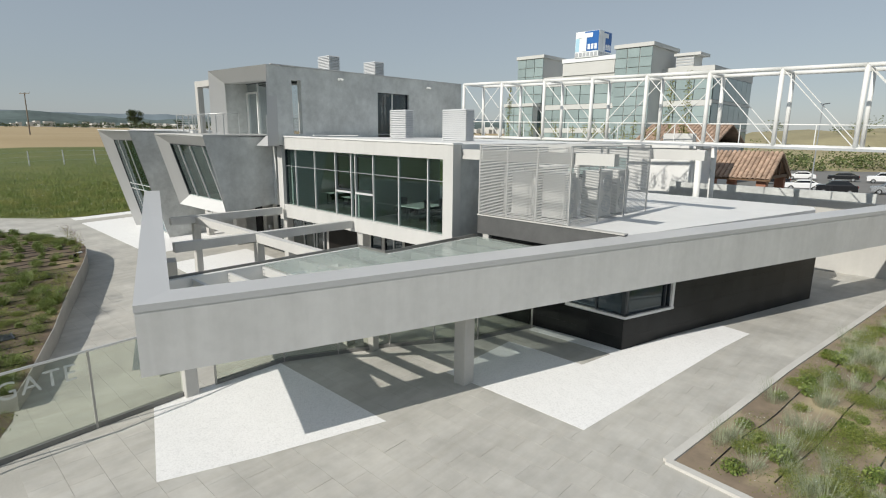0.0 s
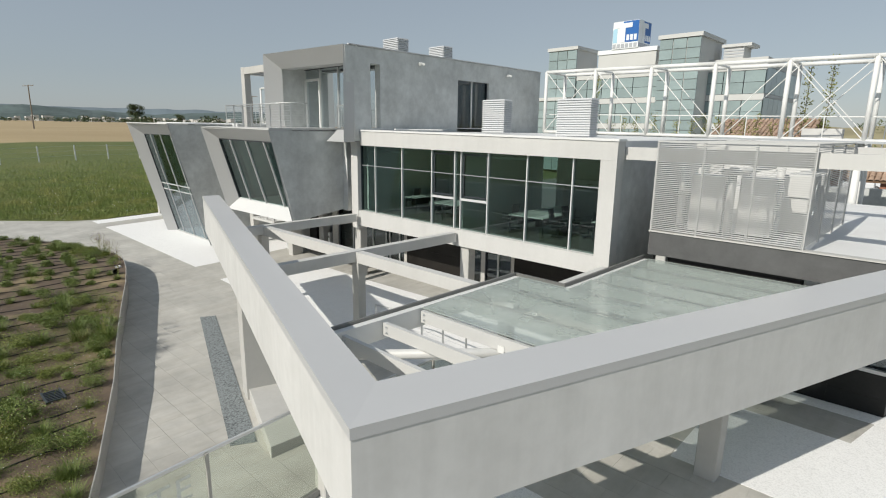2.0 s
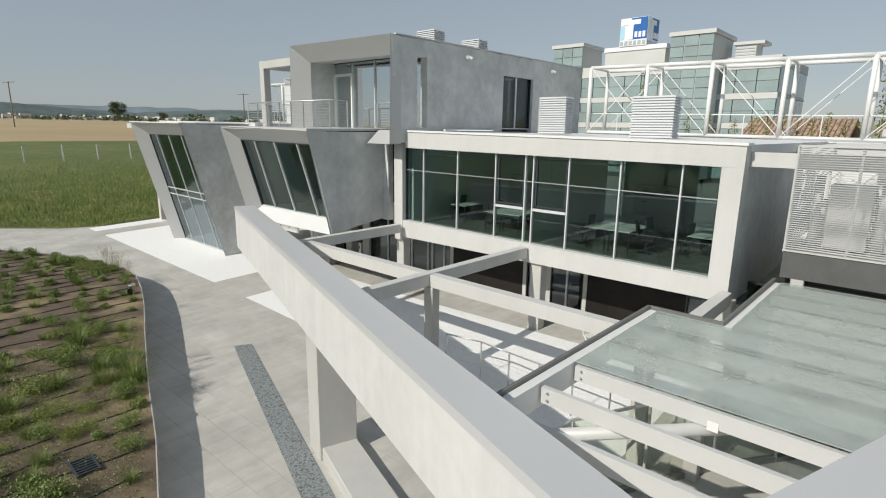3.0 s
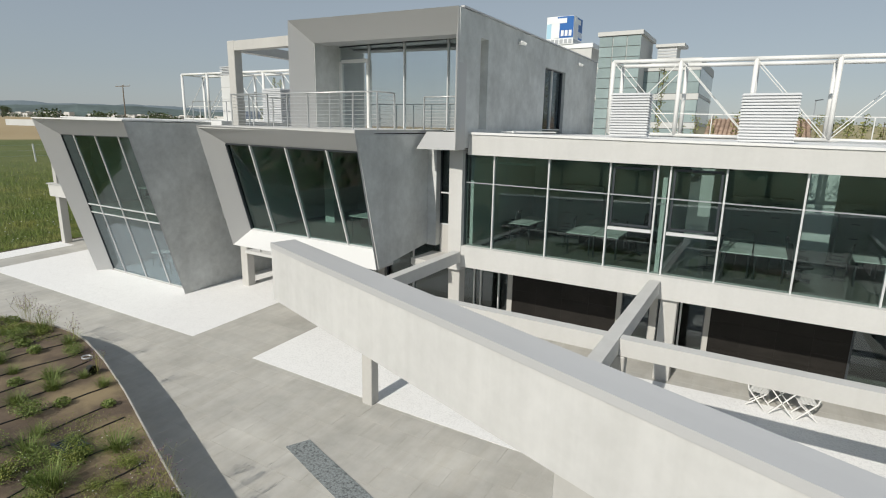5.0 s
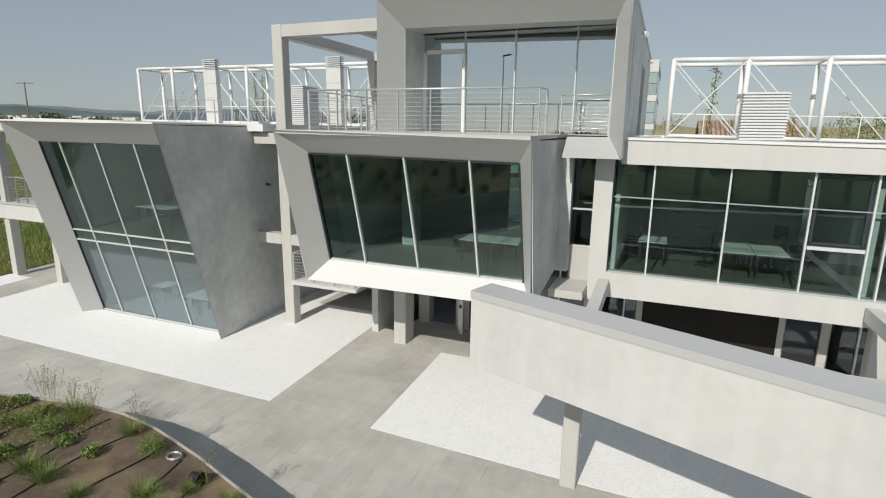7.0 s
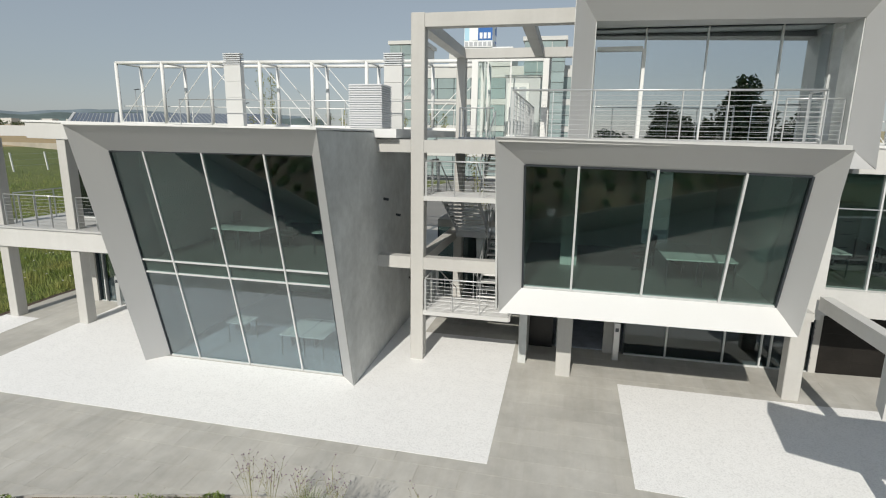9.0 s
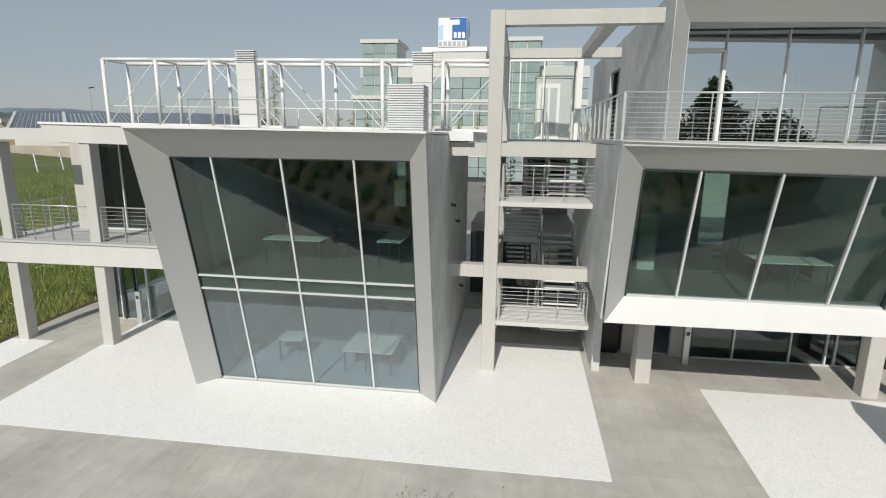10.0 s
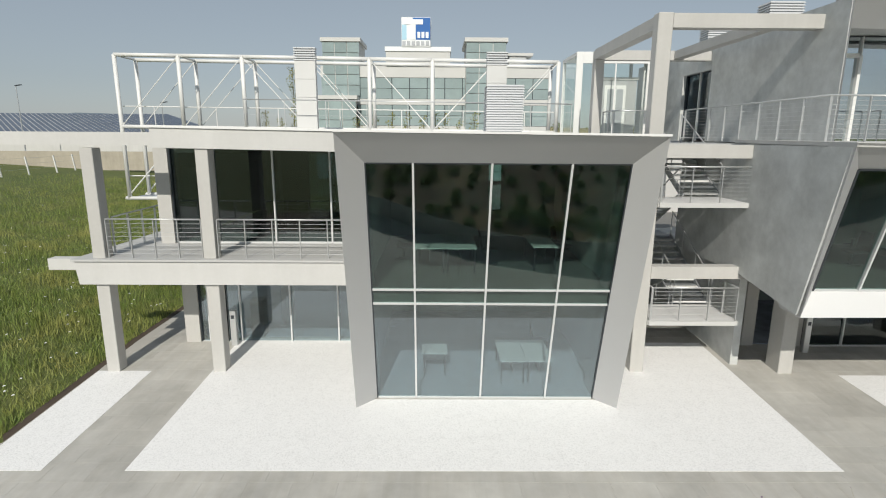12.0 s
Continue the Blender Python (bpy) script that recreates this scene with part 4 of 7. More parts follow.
part("edge_angle", BR((-14.9, 11.18, ZC + 0.02), (-13.38, 11.18, ZC + 0.02), 0.06, 0.12), EDGEM, cn)
part("edge_angle", BR((-13.4, 11.2, ZC + 0.02), (-13.4, 15.72, ZC + 0.04), 0.06, 0.14), EDGEM, cn)
part("brace_tube", TB((-14.7, 5.25, 2.8), (-11.0, 9.3, 2.8), 0.095, 14), CHIM, cn, smooth=True)
part("bracket", B(-12.55, 7.44, 2.86, -12.4, 7.56, 3.0), PAINT, cn)

# glass gate and fence
def glass_fence(name, pts, h, label, post_every=2.0, letters=""):
    th = thing(name, (pts[0][0], pts[0][1], gz(*pts[0])), label, "fence")
    for (x0, y0), (x1, y1) in zip(pts, pts[1:]):
        n = max(1, round(math.hypot(x1 - x0, y1 - y0) / post_every))
        p = [(x0 + (x1 - x0) * i / n, y0 + (y1 - y0) * i / n) for i in range(n + 1)]
        for (a, b), (c, d) in zip(p, p[1:]):
            za, zb = gz(a, b), gz(c, d)
            g = part("glass_panel", hexa_bm([(a, b, za + 0.14), (c, d, zb + 0.14), (c, d, zb + h), (a, b, za + h)], (0.012, 0.004, 0)), FENCEG, th)
            g.visible_shadow = False
            part("base_rail", BR((a, b, za + 0.07), (c, d, zb + 0.07), 0.12, 0.14), EDGEM, th)
            part("top_rail", BR((a, b, za + h), (c, d, zb + h), 0.05, 0.05), STEEL, th)
        for a, b in (p if (x0, y0) == pts[0] else p[1:]):
            part("post", BR((a + 0.04, b, gz(a, b)), (a + 0.04, b, gz(a, b) + h), 0.05, 0.05, up=(1, 0, 0)), POST, th)
    return th


gate = glass_fence("glass_gate", [(-14.55, -1.9), (-14.65, 0.5), (-14.95, 2.86), (-15.2, 5.4)], 2.1, "tall frameless glass gate with a steel base rail", 2.6)
tx = bpy.data.curves.new("gate_lettering", "FONT")
tx.body, tx.size, tx.extrude, tx.space_character = "GATE", 0.6, 0.002, 1.12
tx.materials.append(LETTER)
ob = link("lettering", tx, gate, "frosted white letters on the glass")
ob.matrix_world = Matrix.Identity(4)
ob.matrix_parent_inverse = Matrix.Identity(4)
ob.location = Vector((-14.66, 0.98, 1.14)) - gate.location
ob.rotation_euler = (radians(90), 0, radians(97))
glass_fence("glass_fence", [(-15.15, 6.0), (-15.05, 8.2), (-13.3, 11.2), (-11.4, 13.6), (-10.6, 15.7)], 1.9, "low glass fence on steel posts round the entrance", 1.8)
# railing in the court
def railing(name, pts, h, label, every=1.1, wires=8, mat=None, group="railings"):
    """Posts, a round top rail and thin wires along the line pts (x, y, z of the foot)."""
    mat = mat or STEEL
    th = thing(name, pts[0], label, "railing", group)
    for p, q in zip(pts, pts[1:]):
        p, q = Vector(p), Vector(q)
        n = max(1, round((q - p).length / every))
        up = Vector((0, 0, 1))
        part("top_rail", TB(p + up * h, q + up * h, 0.024, 8), mat, th, smooth=True)
        for i in range(0 if p == Vector(pts[0]) else 1, n + 1):
            f = p.lerp(q, i / n)
            d = (q - p).normalized()
            part("post", BR(f, f + up * (h - 0.02), 0.06, 0.02, up=d), mat, th)
        for k in range(wires):
            z = up * (h * (k + 1) / (wires + 1))
            part("wire", TB(p + z, q + z, 0.005, 5), mat, th)
    return th


railing("court_railing", [(-21.0, 11.32, gz(-21, 11.32)), (-19.78, 11.49, gz(-19.78, 11.5)), (-18.7, 11.38, gz(-18.7, 11.4)), (-15.6, 11.15, gz(-15.6, 11.2))], 1.12, "steel railing beside the gravel court", 1.1, 2)

# ---- plant screen on the black wing ----
sc = thing("plant_screen", (-11.3, 18.8, 4.05), "cage of thin grey metal slats round the roof plant", "screen")
SX0, SX1, SY0, SY1, SZ0, SZ1 = -13.3, -9.38, 15.78, 21.9, 4.12, 6.68
NS = 46
for i in range(NS):
    z = SZ0 + (SZ1 - SZ0) * (i + 0.5) / NS
    part("slat", BR((SX0, SY0, z), (SX1, SY0, z), 0.02, 0.024), SCREEN, sc)
    part("slat", BR((SX0, SY0 + 0.03, z), (SX0, SY1, z), 0.02, 0.02), SCREEN, sc)
    part("slat", BR((SX1, SY0 + 0.03, z), (SX1, SY1, z), 0.02, 0.02), SCREEN, sc)
for x, y in ((SX0, SY0), (SX0 + 1.3, SY0), (SX0 + 2.6, SY0), (SX1, SY0), (SX1, SY0 + 2.0), (SX1, SY0 + 4.1), (SX1, SY1), (SX0, SY1), (SX0 + 2, SY1)):
    part("post", BR((x, y + 0.05, SZ0 - 0.1), (x, y + 0.05, SZ1 + 0.06), 0.06, 0.06, up=(1, 0, 0)), SCREEN, sc)
for a, b in (((SX0, SY0), (SX1, SY0)), ((SX1, SY0), (SX1, SY1)), ((SX0, SY1), (SX1, SY1)), ((SX0, SY0), (SX0, SY1))):
    part("top_tube", BR((*a, SZ1 + 0.05), (*b, SZ1 + 0.05), 0.05, 0.05), SCREEN, sc)
for k in range(4):
    y = SY0 + 0.8 + k * 1.5
    part("top_tube", BR((SX0, y, SZ1 + 0.03), (SX1, y, SZ1 + 0.03), 0.05, 0.05), SCREEN, sc)


def condenser(x, y, z, w, d, h, face):
    th = thing("condenser_unit", (x, y, z), "pale grey outdoor condenser with round fan grilles behind the screen", "air conditioner", "condensers")
    part("casing", B(x - w / 2, y - d / 2, z, x + w / 2, y + d / 2, z + h, bev=0.03), CHIM, th)
    for k in (0.28, 0.72):
        c = Vector((x, y - d / 2 - 0.01, z + h * k)) if face == "y" else Vector((x + w / 2 + 0.01, y, z + h * k))
        nrm = Vector((0, -1, 0)) if face == "y" else Vector((1, 0, 0))
        part("fan_grille", TB(c, c + nrm * 0.03, min(w, d, h / 2) * 0.42 if face != "y" else w * 0.38, 20), GALV, th)
        part("fan_hub", TB(c + nrm * 0.03, c + nrm * 0.045, 0.1, 12), CHIM, th)


ZR = 4.05
for x, y, w, d, h, f in ((-12.2, 17.4, 0.95, 0.75, 1.7, "x"), (-10.9, 17.6, 0.95, 0.75, 1.7, "x"), (-10.2, 19.2, 0.8, 0.95, 1.75, "x"), (-10.2, 20.6, 0.8, 0.95, 1.75, "x"), (-12.4, 20.2, 1.2, 1.2, 1.2, "x")):
    condenser(x, y, ZR, w, d, h, f)
for x, y0, y1, z in ((-11.6, 16.4, 21, 5.9), (-11.4, 16.4, 21, 5.9), (-12.8, 16.6, 20, 5.2)):
    single("duct_pipe", TB((x, y0, z), (x, y1, z), 0.09, 10), CHIM, "pale insulated pipe between the roof units", "pipe", "roof pipes", smooth=True)
for x, y, h in ((-12.9, 17.0, 1.9), (-11.5, 16.9, 2.0), (-11.55, 18.4, 2.1), (-13.0, 18.8, 1.8), (-10.6, 18.3, 2.0)):
    single("duct_pipe", TB((x, y, ZR), (x, y, ZR + h), 0.11, 10), CHIM, "pale insulated riser pipe beside the roof units", "pipe", "roof pipes", smooth=True)
wb = thing("roof_beams", (-14, 16, 6.3), "white concrete beams reaching out over the roof", "beam")
part("beam", B(-14.4, 15.98, 6.15, -7.95, 16.28, 6.53), WHITE, wb)
part("beam", B(-14.4, 22.1, 6.2, -7.3, 22.45, 6.6), WHITE, wb)

# ---- white steel trusses ----
def truss(name, xs, yf, dy, zt, zb, pattern, label, low=None):
    th = thing(name, (xs[0], yf(xs[0]), zb(xs[0])), label, "truss", "roof trusses")
    for off in (0.0, dy):
        for x0, x1 in zip(xs, xs[1:]):
            for zf, r in ((zt, 0.10), (zb, 0.10)):
                part("chord", TB((x0, yf(x0) + off, zf(x0)), (x1, yf(x1) + off, zf(x1)), r, 10), PAINT, th, smooth=True)
        for x in xs:
            part("post", TB((x, yf(x) + off, (low if low else zb(x)) if x == xs[0] and low else zb(x)), (x, yf(x) + off, zt(x)), 0.105, 10), PAINT, th, smooth=True)
        for (x0, x1), c in zip(zip(xs, xs[1:]), pattern):
            if c in "/X":
                part("diagonal", TB((x0, yf(x0) + off, zb(x0)), (x1, yf(x1) + off, zt(x1)), 0.024, 6), PAINT, th)
            if c in "\\X":
                part("diagonal", TB((x0, yf(x0) + off, zt(x0)), (x1, yf(x1) + off, zb(x1)), 0.024, 6), PAINT, th)
    for x in xs:
        for zf in (zt, zb):
            part("tie", TB((x, yf(x), zf(x)), (x, yf(x) + dy, zf(x)), 0.06, 8), PAINT, th)
    for x0, x1 in zip(xs, xs[1:]):
        part("handrail", TB((x0, yf(x0) + 0.3, zb(x0) + 1.05), (x1, yf(x1) + 0.3, zb(x1) + 1.05), 0.03, 6), PAINT, th)
        xm = (x0 + x1) / 2
        part("handrail_post", TB((xm, yf(xm) + 0.3, zb(xm)), (xm, yf(xm) + 0.3, zb(xm) + 1.05), 0.025, 6), PAINT, th)
    return th


tr = truss("truss_bridge", [-26.1 + 3.2 * i for i in range(12)], lambda x: 29.1 + 0.06 * (x + 26), 2.15, lambda x: 10.55 - 0.013 * (x + 26), lambda x: 7.0 - 0.016 * (x + 26), "X\\\\/X\\\\\\/\\\\", "white tubular steel truss bridge across the roof")
part("leg", TB((-10.05, 30.0, 0.2), (-10.2, 30.0, 6.75), 0.17, 12), PAINT, tr, smooth=True)
part("leg", TB((-10.05, 32.1, 0.2), (-10.15, 32.15, 6.75), 0.15, 12), PAINT, tr, smooth=True)
part("deck", sl_beam(-26.0, 9.0, 29.6, 31.0, 6.9, 7.0, 6.35, 6.45), GALV, tr)
tl = truss("truss_bridge", [-61.7 + 3.27 * i for i in range(8)], lambda x: 28.95, 2.0, lambda x: 11.1 - 0.010 * (x + 61.7), lambda x: 7.5 - 0.008 * (x + 61.7), "//\\\\\\//", "white tubular steel truss walkway behind the roof", low=3.7)
for off in (0.0, 2.0):
    part("lower_chord", TB((-61.9, 28.95 + off, 3.72), (-54, 28.95 + off, 3.72), 0.1, 10), PAINT, tl, smooth=True)
    part("lower_diagonal", TB((-61.8, 28.95 + off, 3.8), (-58.4, 28.95 + off, 7.4), 0.035, 6), PAINT, tl)
part("lower_rail", TB((-61.8, 29.2, 4.9), (-54, 29.2, 4.9), 0.03, 6), PAINT, tl)
part("lower_deck", B(-61.9, 29.0, 3.62, -54, 30.9, 3.7), GALV, tl)

# ---- concrete frame with the open stair ----
hf = thing("stair_frame", (-38.7, 15.8, -0.2), "tall pale concrete frame holding an open steel stair", "frame")
part("column", B(-38.92, 15.66, -0.3, -38.5, 16.06, 10.5, bev=0.02), CONC, hf)
part("column", B(-38.85, 22.0, 6.9, -38.48, 22.4, 10.1, bev=0.02), CONC, hf)
part("column", B(-38.85, 22.0, -0.2, -38.48, 22.4, 6.9, bev=0.02), CONC, hf)
part("top_beam", B(-38.498, 15.67, 10.1, -34.2, 16.05, 10.48), CONC, hf)
part("top_beam", B(-38.88, 16.062, 10.1, -38.52, 21.998, 10.46), CONC, hf)
part("top_beam", B(-38.84, 22.01, 10.08, -34.2, 22.38, 10.44), CONC, hf)
part("top_beam", B(-35.75, 16.06, 10.12, -35.4, 22.0, 10.42), CONC, hf)
part("middle_beam", B(-40.03, 15.67, 6.52, -38.922, 16.05, 6.9), CONC, hf)
part("middle_beam", B(-38.498, 15.67, 6.52, -35.6, 16.05, 6.9), CONC, hf)
part("middle_beam", B(-40.03, 15.67, 2.88, -38.922, 16.05, 3.26), CONC, hf)
part("middle_beam", B(-38.498, 15.67, 2.88, -35.6, 16.05, 3.26), CONC, hf)
part("side_beam", B(-38.88, 16.062, 2.9, -38.52, 21.99, 3.24), CONC, hf)
part("side_beam", B(-38.88, 16.062, 6.54, -38.52, 21.99, 6.88), CONC, hf)

st = thing("open_stair", (-37.1, 17, 0), "open galvanised steel stair with perforated landings", "stair")
SXA, SXB = -38.45, -35.75
for z in (1.55, 5.22):
    for k in range(14):
        part("landing_slat", B(SXA, 15.62 + k * 0.12, z - 0.03, SXB, 15.71 + k * 0.12, z), SILL, st, "white landing slat")
    part("landing_edge", B(SXA - 0.02, 15.56, z - 0.14, SXB + 0.02, 15.61, z - 0.005), CHIM, st)
    part("landing_edge", B(SXB, 15.62, z - 0.14, SXB + 0.05, 17.3, z - 0.005), CHIM, st)
    part("landing_edge", B(SXA - 0.05, 15.62, z - 0.14, SXA - 0.002, 17.3, z - 0.005), CHIM, st)
for z in (3.3, 6.98):
    part("landing", B(SXA, 20.6, z - 0.06, SXB, 22.0, z), GALV, st)
    part("landing_edge", B(SXA, 20.54, z - 0.24, SXB, 20.6, z - 0.005), GALV, st)


def flight(xa, xb, y0, z0, y1, z1, n):
    for i in range(n):
        f = (i + 0.5) / n
        y, z = y0 + (y1 - y0) * f, z0 + (z1 - z0) * f
        part("tread", B(xa + 0.03, y - 0.15, z - 0.02, xb - 0.03, y + 0.15, z + 0.03), GALV, st)
        part("nosing", B(xa + 0.03, y - 0.172 if y1 > y0 else y + 0.152, z - 0.03, xb - 0.03, y - 0.152 if y1 > y0 else y + 0.172, z + 0.032), PAINT, st)
    for x in (xa, xb):
        part("stringer", BR((x, y0, z0), (x, y1, z1), 0.04, 0.22), GALV, st)
        part("stair_rail", TB((x, y0, z0 + 1.0), (x, y1, z1 + 1.0), 0.022, 6), STEEL, st)
        for k in range(4):
            f = k / 3
            y, z = y0 + (y1 - y0) * f, z0 + (z1 - z0) * f
            part("baluster", TB((x, y, z), (x, y, z + 1.0), 0.016, 6), STEEL, st)


flight(-38.4, -37.15, 20.6, -0.1, 17.3, 1.5, 9)
flight(-37.02, -35.85, 17.3, 1.55, 20.6, 3.28, 10)
flight(-38.4, -37.15, 20.6, 3.32, 17.3, 5.2, 10)
flight(-37.02, -35.85, 17.3, 5.24, 20.6, 6.95, 10)
for z in (1.55, 5.22):
    railing("landing_railing", [(SXA + 0.03, 17.2, z), (SXA + 0.03, 15.64, z), (SXB - 0.03, 15.64, z), (SXB - 0.03, 17.2, z)], 1.05, "steel wire railing round the stair landing", 0.95, 8)
railing("landing_railing", [(-38.4, 22.0, 6.98), (-38.4, 20.62, 6.98), (-37.1, 20.62, 6.98)], 1.1, "steel wire railing round the top stair landing", 0.9, 9)

# terrace railings
TZ = 7.0
railing("terrace_railing", [(-35.62, 20.8, TZ), (-35.62, 13.08, TZ), (-28.98, 13.03, TZ - 0.02), (-28.98, 13.9, TZ - 0.02)], 1.12, "steel wire railing along the terrace edge", 1.0, 9)
railing("terrace_railing", [(-28.9, 15.5, TZ - 0.02), (-27.6, 15.5, TZ - 0.02)], 1.1, "steel wire railing across the loggia end", 1.2, 9)
single("terrace_slab", B(-38.5, 16.9, 6.72, -34.3, 27.0, 6.92), DECKC, "grey terrace floor beside the pavilion", "terrace", kind="structure")
railing("roof_railing", [(-53.5, 24.0, 7.32), (-39.2, 24.0, 7.2)], 1.3, "thin steel railing along the roof walkway", 1.7, 1)

# glazed lift tower
lf = thing("lift_tower", (-37.05, 26, 6.9), "white-framed glass lift tower with a stainless steel lift door", "lift")
LX0, LX1, LY0, LY1 = -38.8, -35.3, 25.2, 28.0
part("frame_side", B(LX0, LY0, 6.92, LX0 + 0.3, LY0 + 0.08, 10.85, bev=0.01), PAINT, lf)
part("frame_side", B(LX1 - 0.27, LY0, 6.92, LX1, LY0 + 0.08, 10.85, bev=0.01), PAINT, lf)
part("frame_head", B(LX0 + 0.302, LY0, 10.36, LX1 - 0.272, LY0 + 0.078, 10.85), PAINT, lf)
part("frame_side", B(LX0, LY1 - 0.08, 6.92, LX0 + 0.15, LY1, 10.7), PAINT, lf)
part("frame_side", B(LX1 - 0.15, LY1 - 0.08, 6.92, LX1, LY1, 10.7), PAINT, lf)
part("roof", B(LX0, LY0 + 0.09, 10.7, LX1, LY1, 10.84), ROOFW, lf)
for q, nn in (([(LX0 + 0.3, LY0 + 0.03, 6.95), (LX1 - 0.27, LY0 + 0.03, 6.95), (LX1 - 0.27, LY0 + 0.03, 10.36), (LX0 + 0.3, LY0 + 0.03, 10.36)], (0, 1, 0)),
              ([(LX0 + 0.02, LY1 - 0.1, 6.95), (LX0 + 0.02, LY0 + 0.1, 6.95), (LX0 + 0.02, LY0 + 0.1, 10.68), (LX0 + 0.02, LY1 - 0.1, 10.68)], (1, 0, 0)),
              ([(LX0 + 0.15, LY1 - 0.04, 6.95), (LX1 - 0.15, LY1 - 0.04, 6.95), (LX1 - 0.15, LY1 - 0.04, 10.68), (LX0 + 0.15, LY1 - 0.04, 10.68)], (0, 1, 0))):
    part("glass_wall", SL(q, nn, 0.02), CLEAR, lf).visible_shadow = False
for x in (-38.05, -37.0):
    part("mullion", B(x - 0.03, LY0 + 0.01, 6.95, x + 0.03, LY0 + 0.028, 10.36), PAINT, lf)
part("lift_shaft", B(-37.3, 26.06, 6.92, -35.7, 27.6, 9.74), STEEL, lf)
part("shaft_cap", B(-37.36, 26.0, 9.742, -35.64, 27.66, 9.84), PAINT, lf)
dr = part("lift_door", B(-37.22, 26.0, 6.98, -36.2, 26.058, 9.48, bev=0.008), PAINT, lf, "white framed lift door with two narrow panes")
for x0, x1 in ((-37.08, -36.76), (-36.66, -36.34)):
    part("door_glass", B(x0, 25.985, 7.2, x1, 25.998, 9.3), GALV, dr)
part("service_pipe", TB((-35.45, 25.6, 6.92), (-35.45, 25.6, 10.6), 0.14, 12), PAINT, lf, smooth=True)
for x in (-38.1, -37.05, -36.0):
    part("spotlight", TB((x, 25.7, 10.52), (x, 25.7, 10.68), 0.09, 10), PAINT, lf)

# ground floor lobby and rear wall behind the stair
lb_ = thing("rear_lobby", (-37.7, 24, -0.2), "dark glazed lobby with a double door behind the open stair", "building")
part("glass_wall", B(-39.98, 24.0, -0.15, -37.56, 24.03, 2.84), GLASSN, lb_)
part("glass_wall", B(-36.44, 24.0, -0.15, -35.42, 24.03, 2.84), GLASSN, lb_)
part("fanlight", B(-37.5, 24.0, 2.56, -36.5, 24.03, 2.84), GLASSN, lb_)
for x in (-39.98, -38.8, -37.53, -36.47, -35.42):
    part("mullion", B(x - 0.03, 23.94, -0.15, x + 0.03, 23.998, 2.845), DARKALU, lb_)
for x0, x1 in ((-37.49, -37.01), (-36.99, -36.51)):
    dl = part("door_leaf", B(x0, 23.97, -0.1, x1, 23.995, 2.5), GLASSN, lb_, "dark glass door leaf")
    part("leaf_rail", B(x0, 23.94, -0.1, x1, 23.968, 0.05), DARKALU, dl)
    part("handle", TB((x1 - 0.08 if x0 < -37.2 else x0 + 0.08, 23.9, 0.7), (x1 - 0.08 if x0 < -37.2 else x0 + 0.08, 23.9, 1.4), 0.015, 6), STEEL, dl)
part("door_head", B(-37.5, 23.95, 2.5, -36.5, 23.998, 2.56), DARKALU, lb_)
part("floor_slab", B(-40.0, 23.9, 2.85, -35.4, 27.9, 3.2), CONC, lb_)
part("back_wall", B(-40.0, 27.7, -0.2, -35.4, 27.9, 2.848), INWALL, lb_)
part("rear_wall", B(-37.75, 27.7, 3.202, -35.4, 27.9, 6.7), WHITE, lb_)
for z in (3.6, 5.1):
    wn = part("window_strip", B(-37.5, 27.66, z, -35.6, 27.698, z + 0.85), GLASSN, lb_)
    part("window_rail", B(-37.5, 27.62, z + 0.4, -35.6, 27.658, z + 0.45), ALU, wn)


def chimney(x0, x1, y, z0, z1):
    th = thing("chimney", ((x0 + x1) / 2, y, z0), "tall pale metal flue casing with a louvred cap", "chimney", "flues")
    n = 4
    h = (z1 - 0.6 - z0) / n
    for i in range(n):
        part("casing", B(x0, y, z0 + i * h + 0.012, x1, y + 0.32, z0 + (i + 1) * h), CHIM, th)
    part("cap_core", B(x0 + 0.08, y + 0.08, z1 - 0.6, x1 - 0.08, y + 0.26, z1 - 0.03), GALV, th)
    for k in range(6):
        part("cap_blade", B(x0 - 0.02, y - 0.02, z1 - 0.58 + k * 0.1, x1 + 0.02, y + 0.34, z1 - 0.53 + k * 0.1), LOUVRE, th)


chimney(-51.42, -50.5, 24.85, 7.2, 10.93)
chimney(-42.88, -42.0, 24.7, 7.15, 10.77)

# ---- west wing with the balcony ----
ww = thing("west_wing", (-51, 17, -0.2), "two-storey glazed wing with a concrete balcony", "building")
part("balcony_slab", hexa8([(-55.77, 15.5, 2.68), (-47.26, 15.5, 2.68), (-47.26, 18.6, 2.68), (-55.5, 18.6, 2.68), (-55.86, 15.5, 3.40), (-47.26, 15.5, 3.40), (-47.26, 18.6, 3.40), (-55.6, 18.6, 3.40)]), WHITE, ww)
part("balcony_edge", hexa_bm([(-55.92, 15.44, 3.40), (-47.27, 15.44, 3.40), (-47.27, 21.5, 3.44), (-55.5, 21.5, 3.44)], (0, 0, 0.06)), DECKC, ww, "grey stone balcony floor")
part("outrigger_beam", B(-57.3, 16.4, 2.9, -55.6, 16.75, 3.26), WHITE, ww)
for x, y in ((-55.15, 15.8), (-51.84, 15.8)):
    part("lower_column", B(x - 0.2, y - 0.2, gz(x, y) - 0.05, x + 0.19, y + 0.22, 2.68, bev=0.015), CONC, ww)
    part("upper_column", B(x - 0.19, y - 0.2, 3.46, x + 0.18, y + 0.22, 6.72, bev=0.015), CONC, ww)
part("roof_beam", B(-60.5, 15.62, 6.80, -53.25, 16.1, 7.17), WHITE, ww)
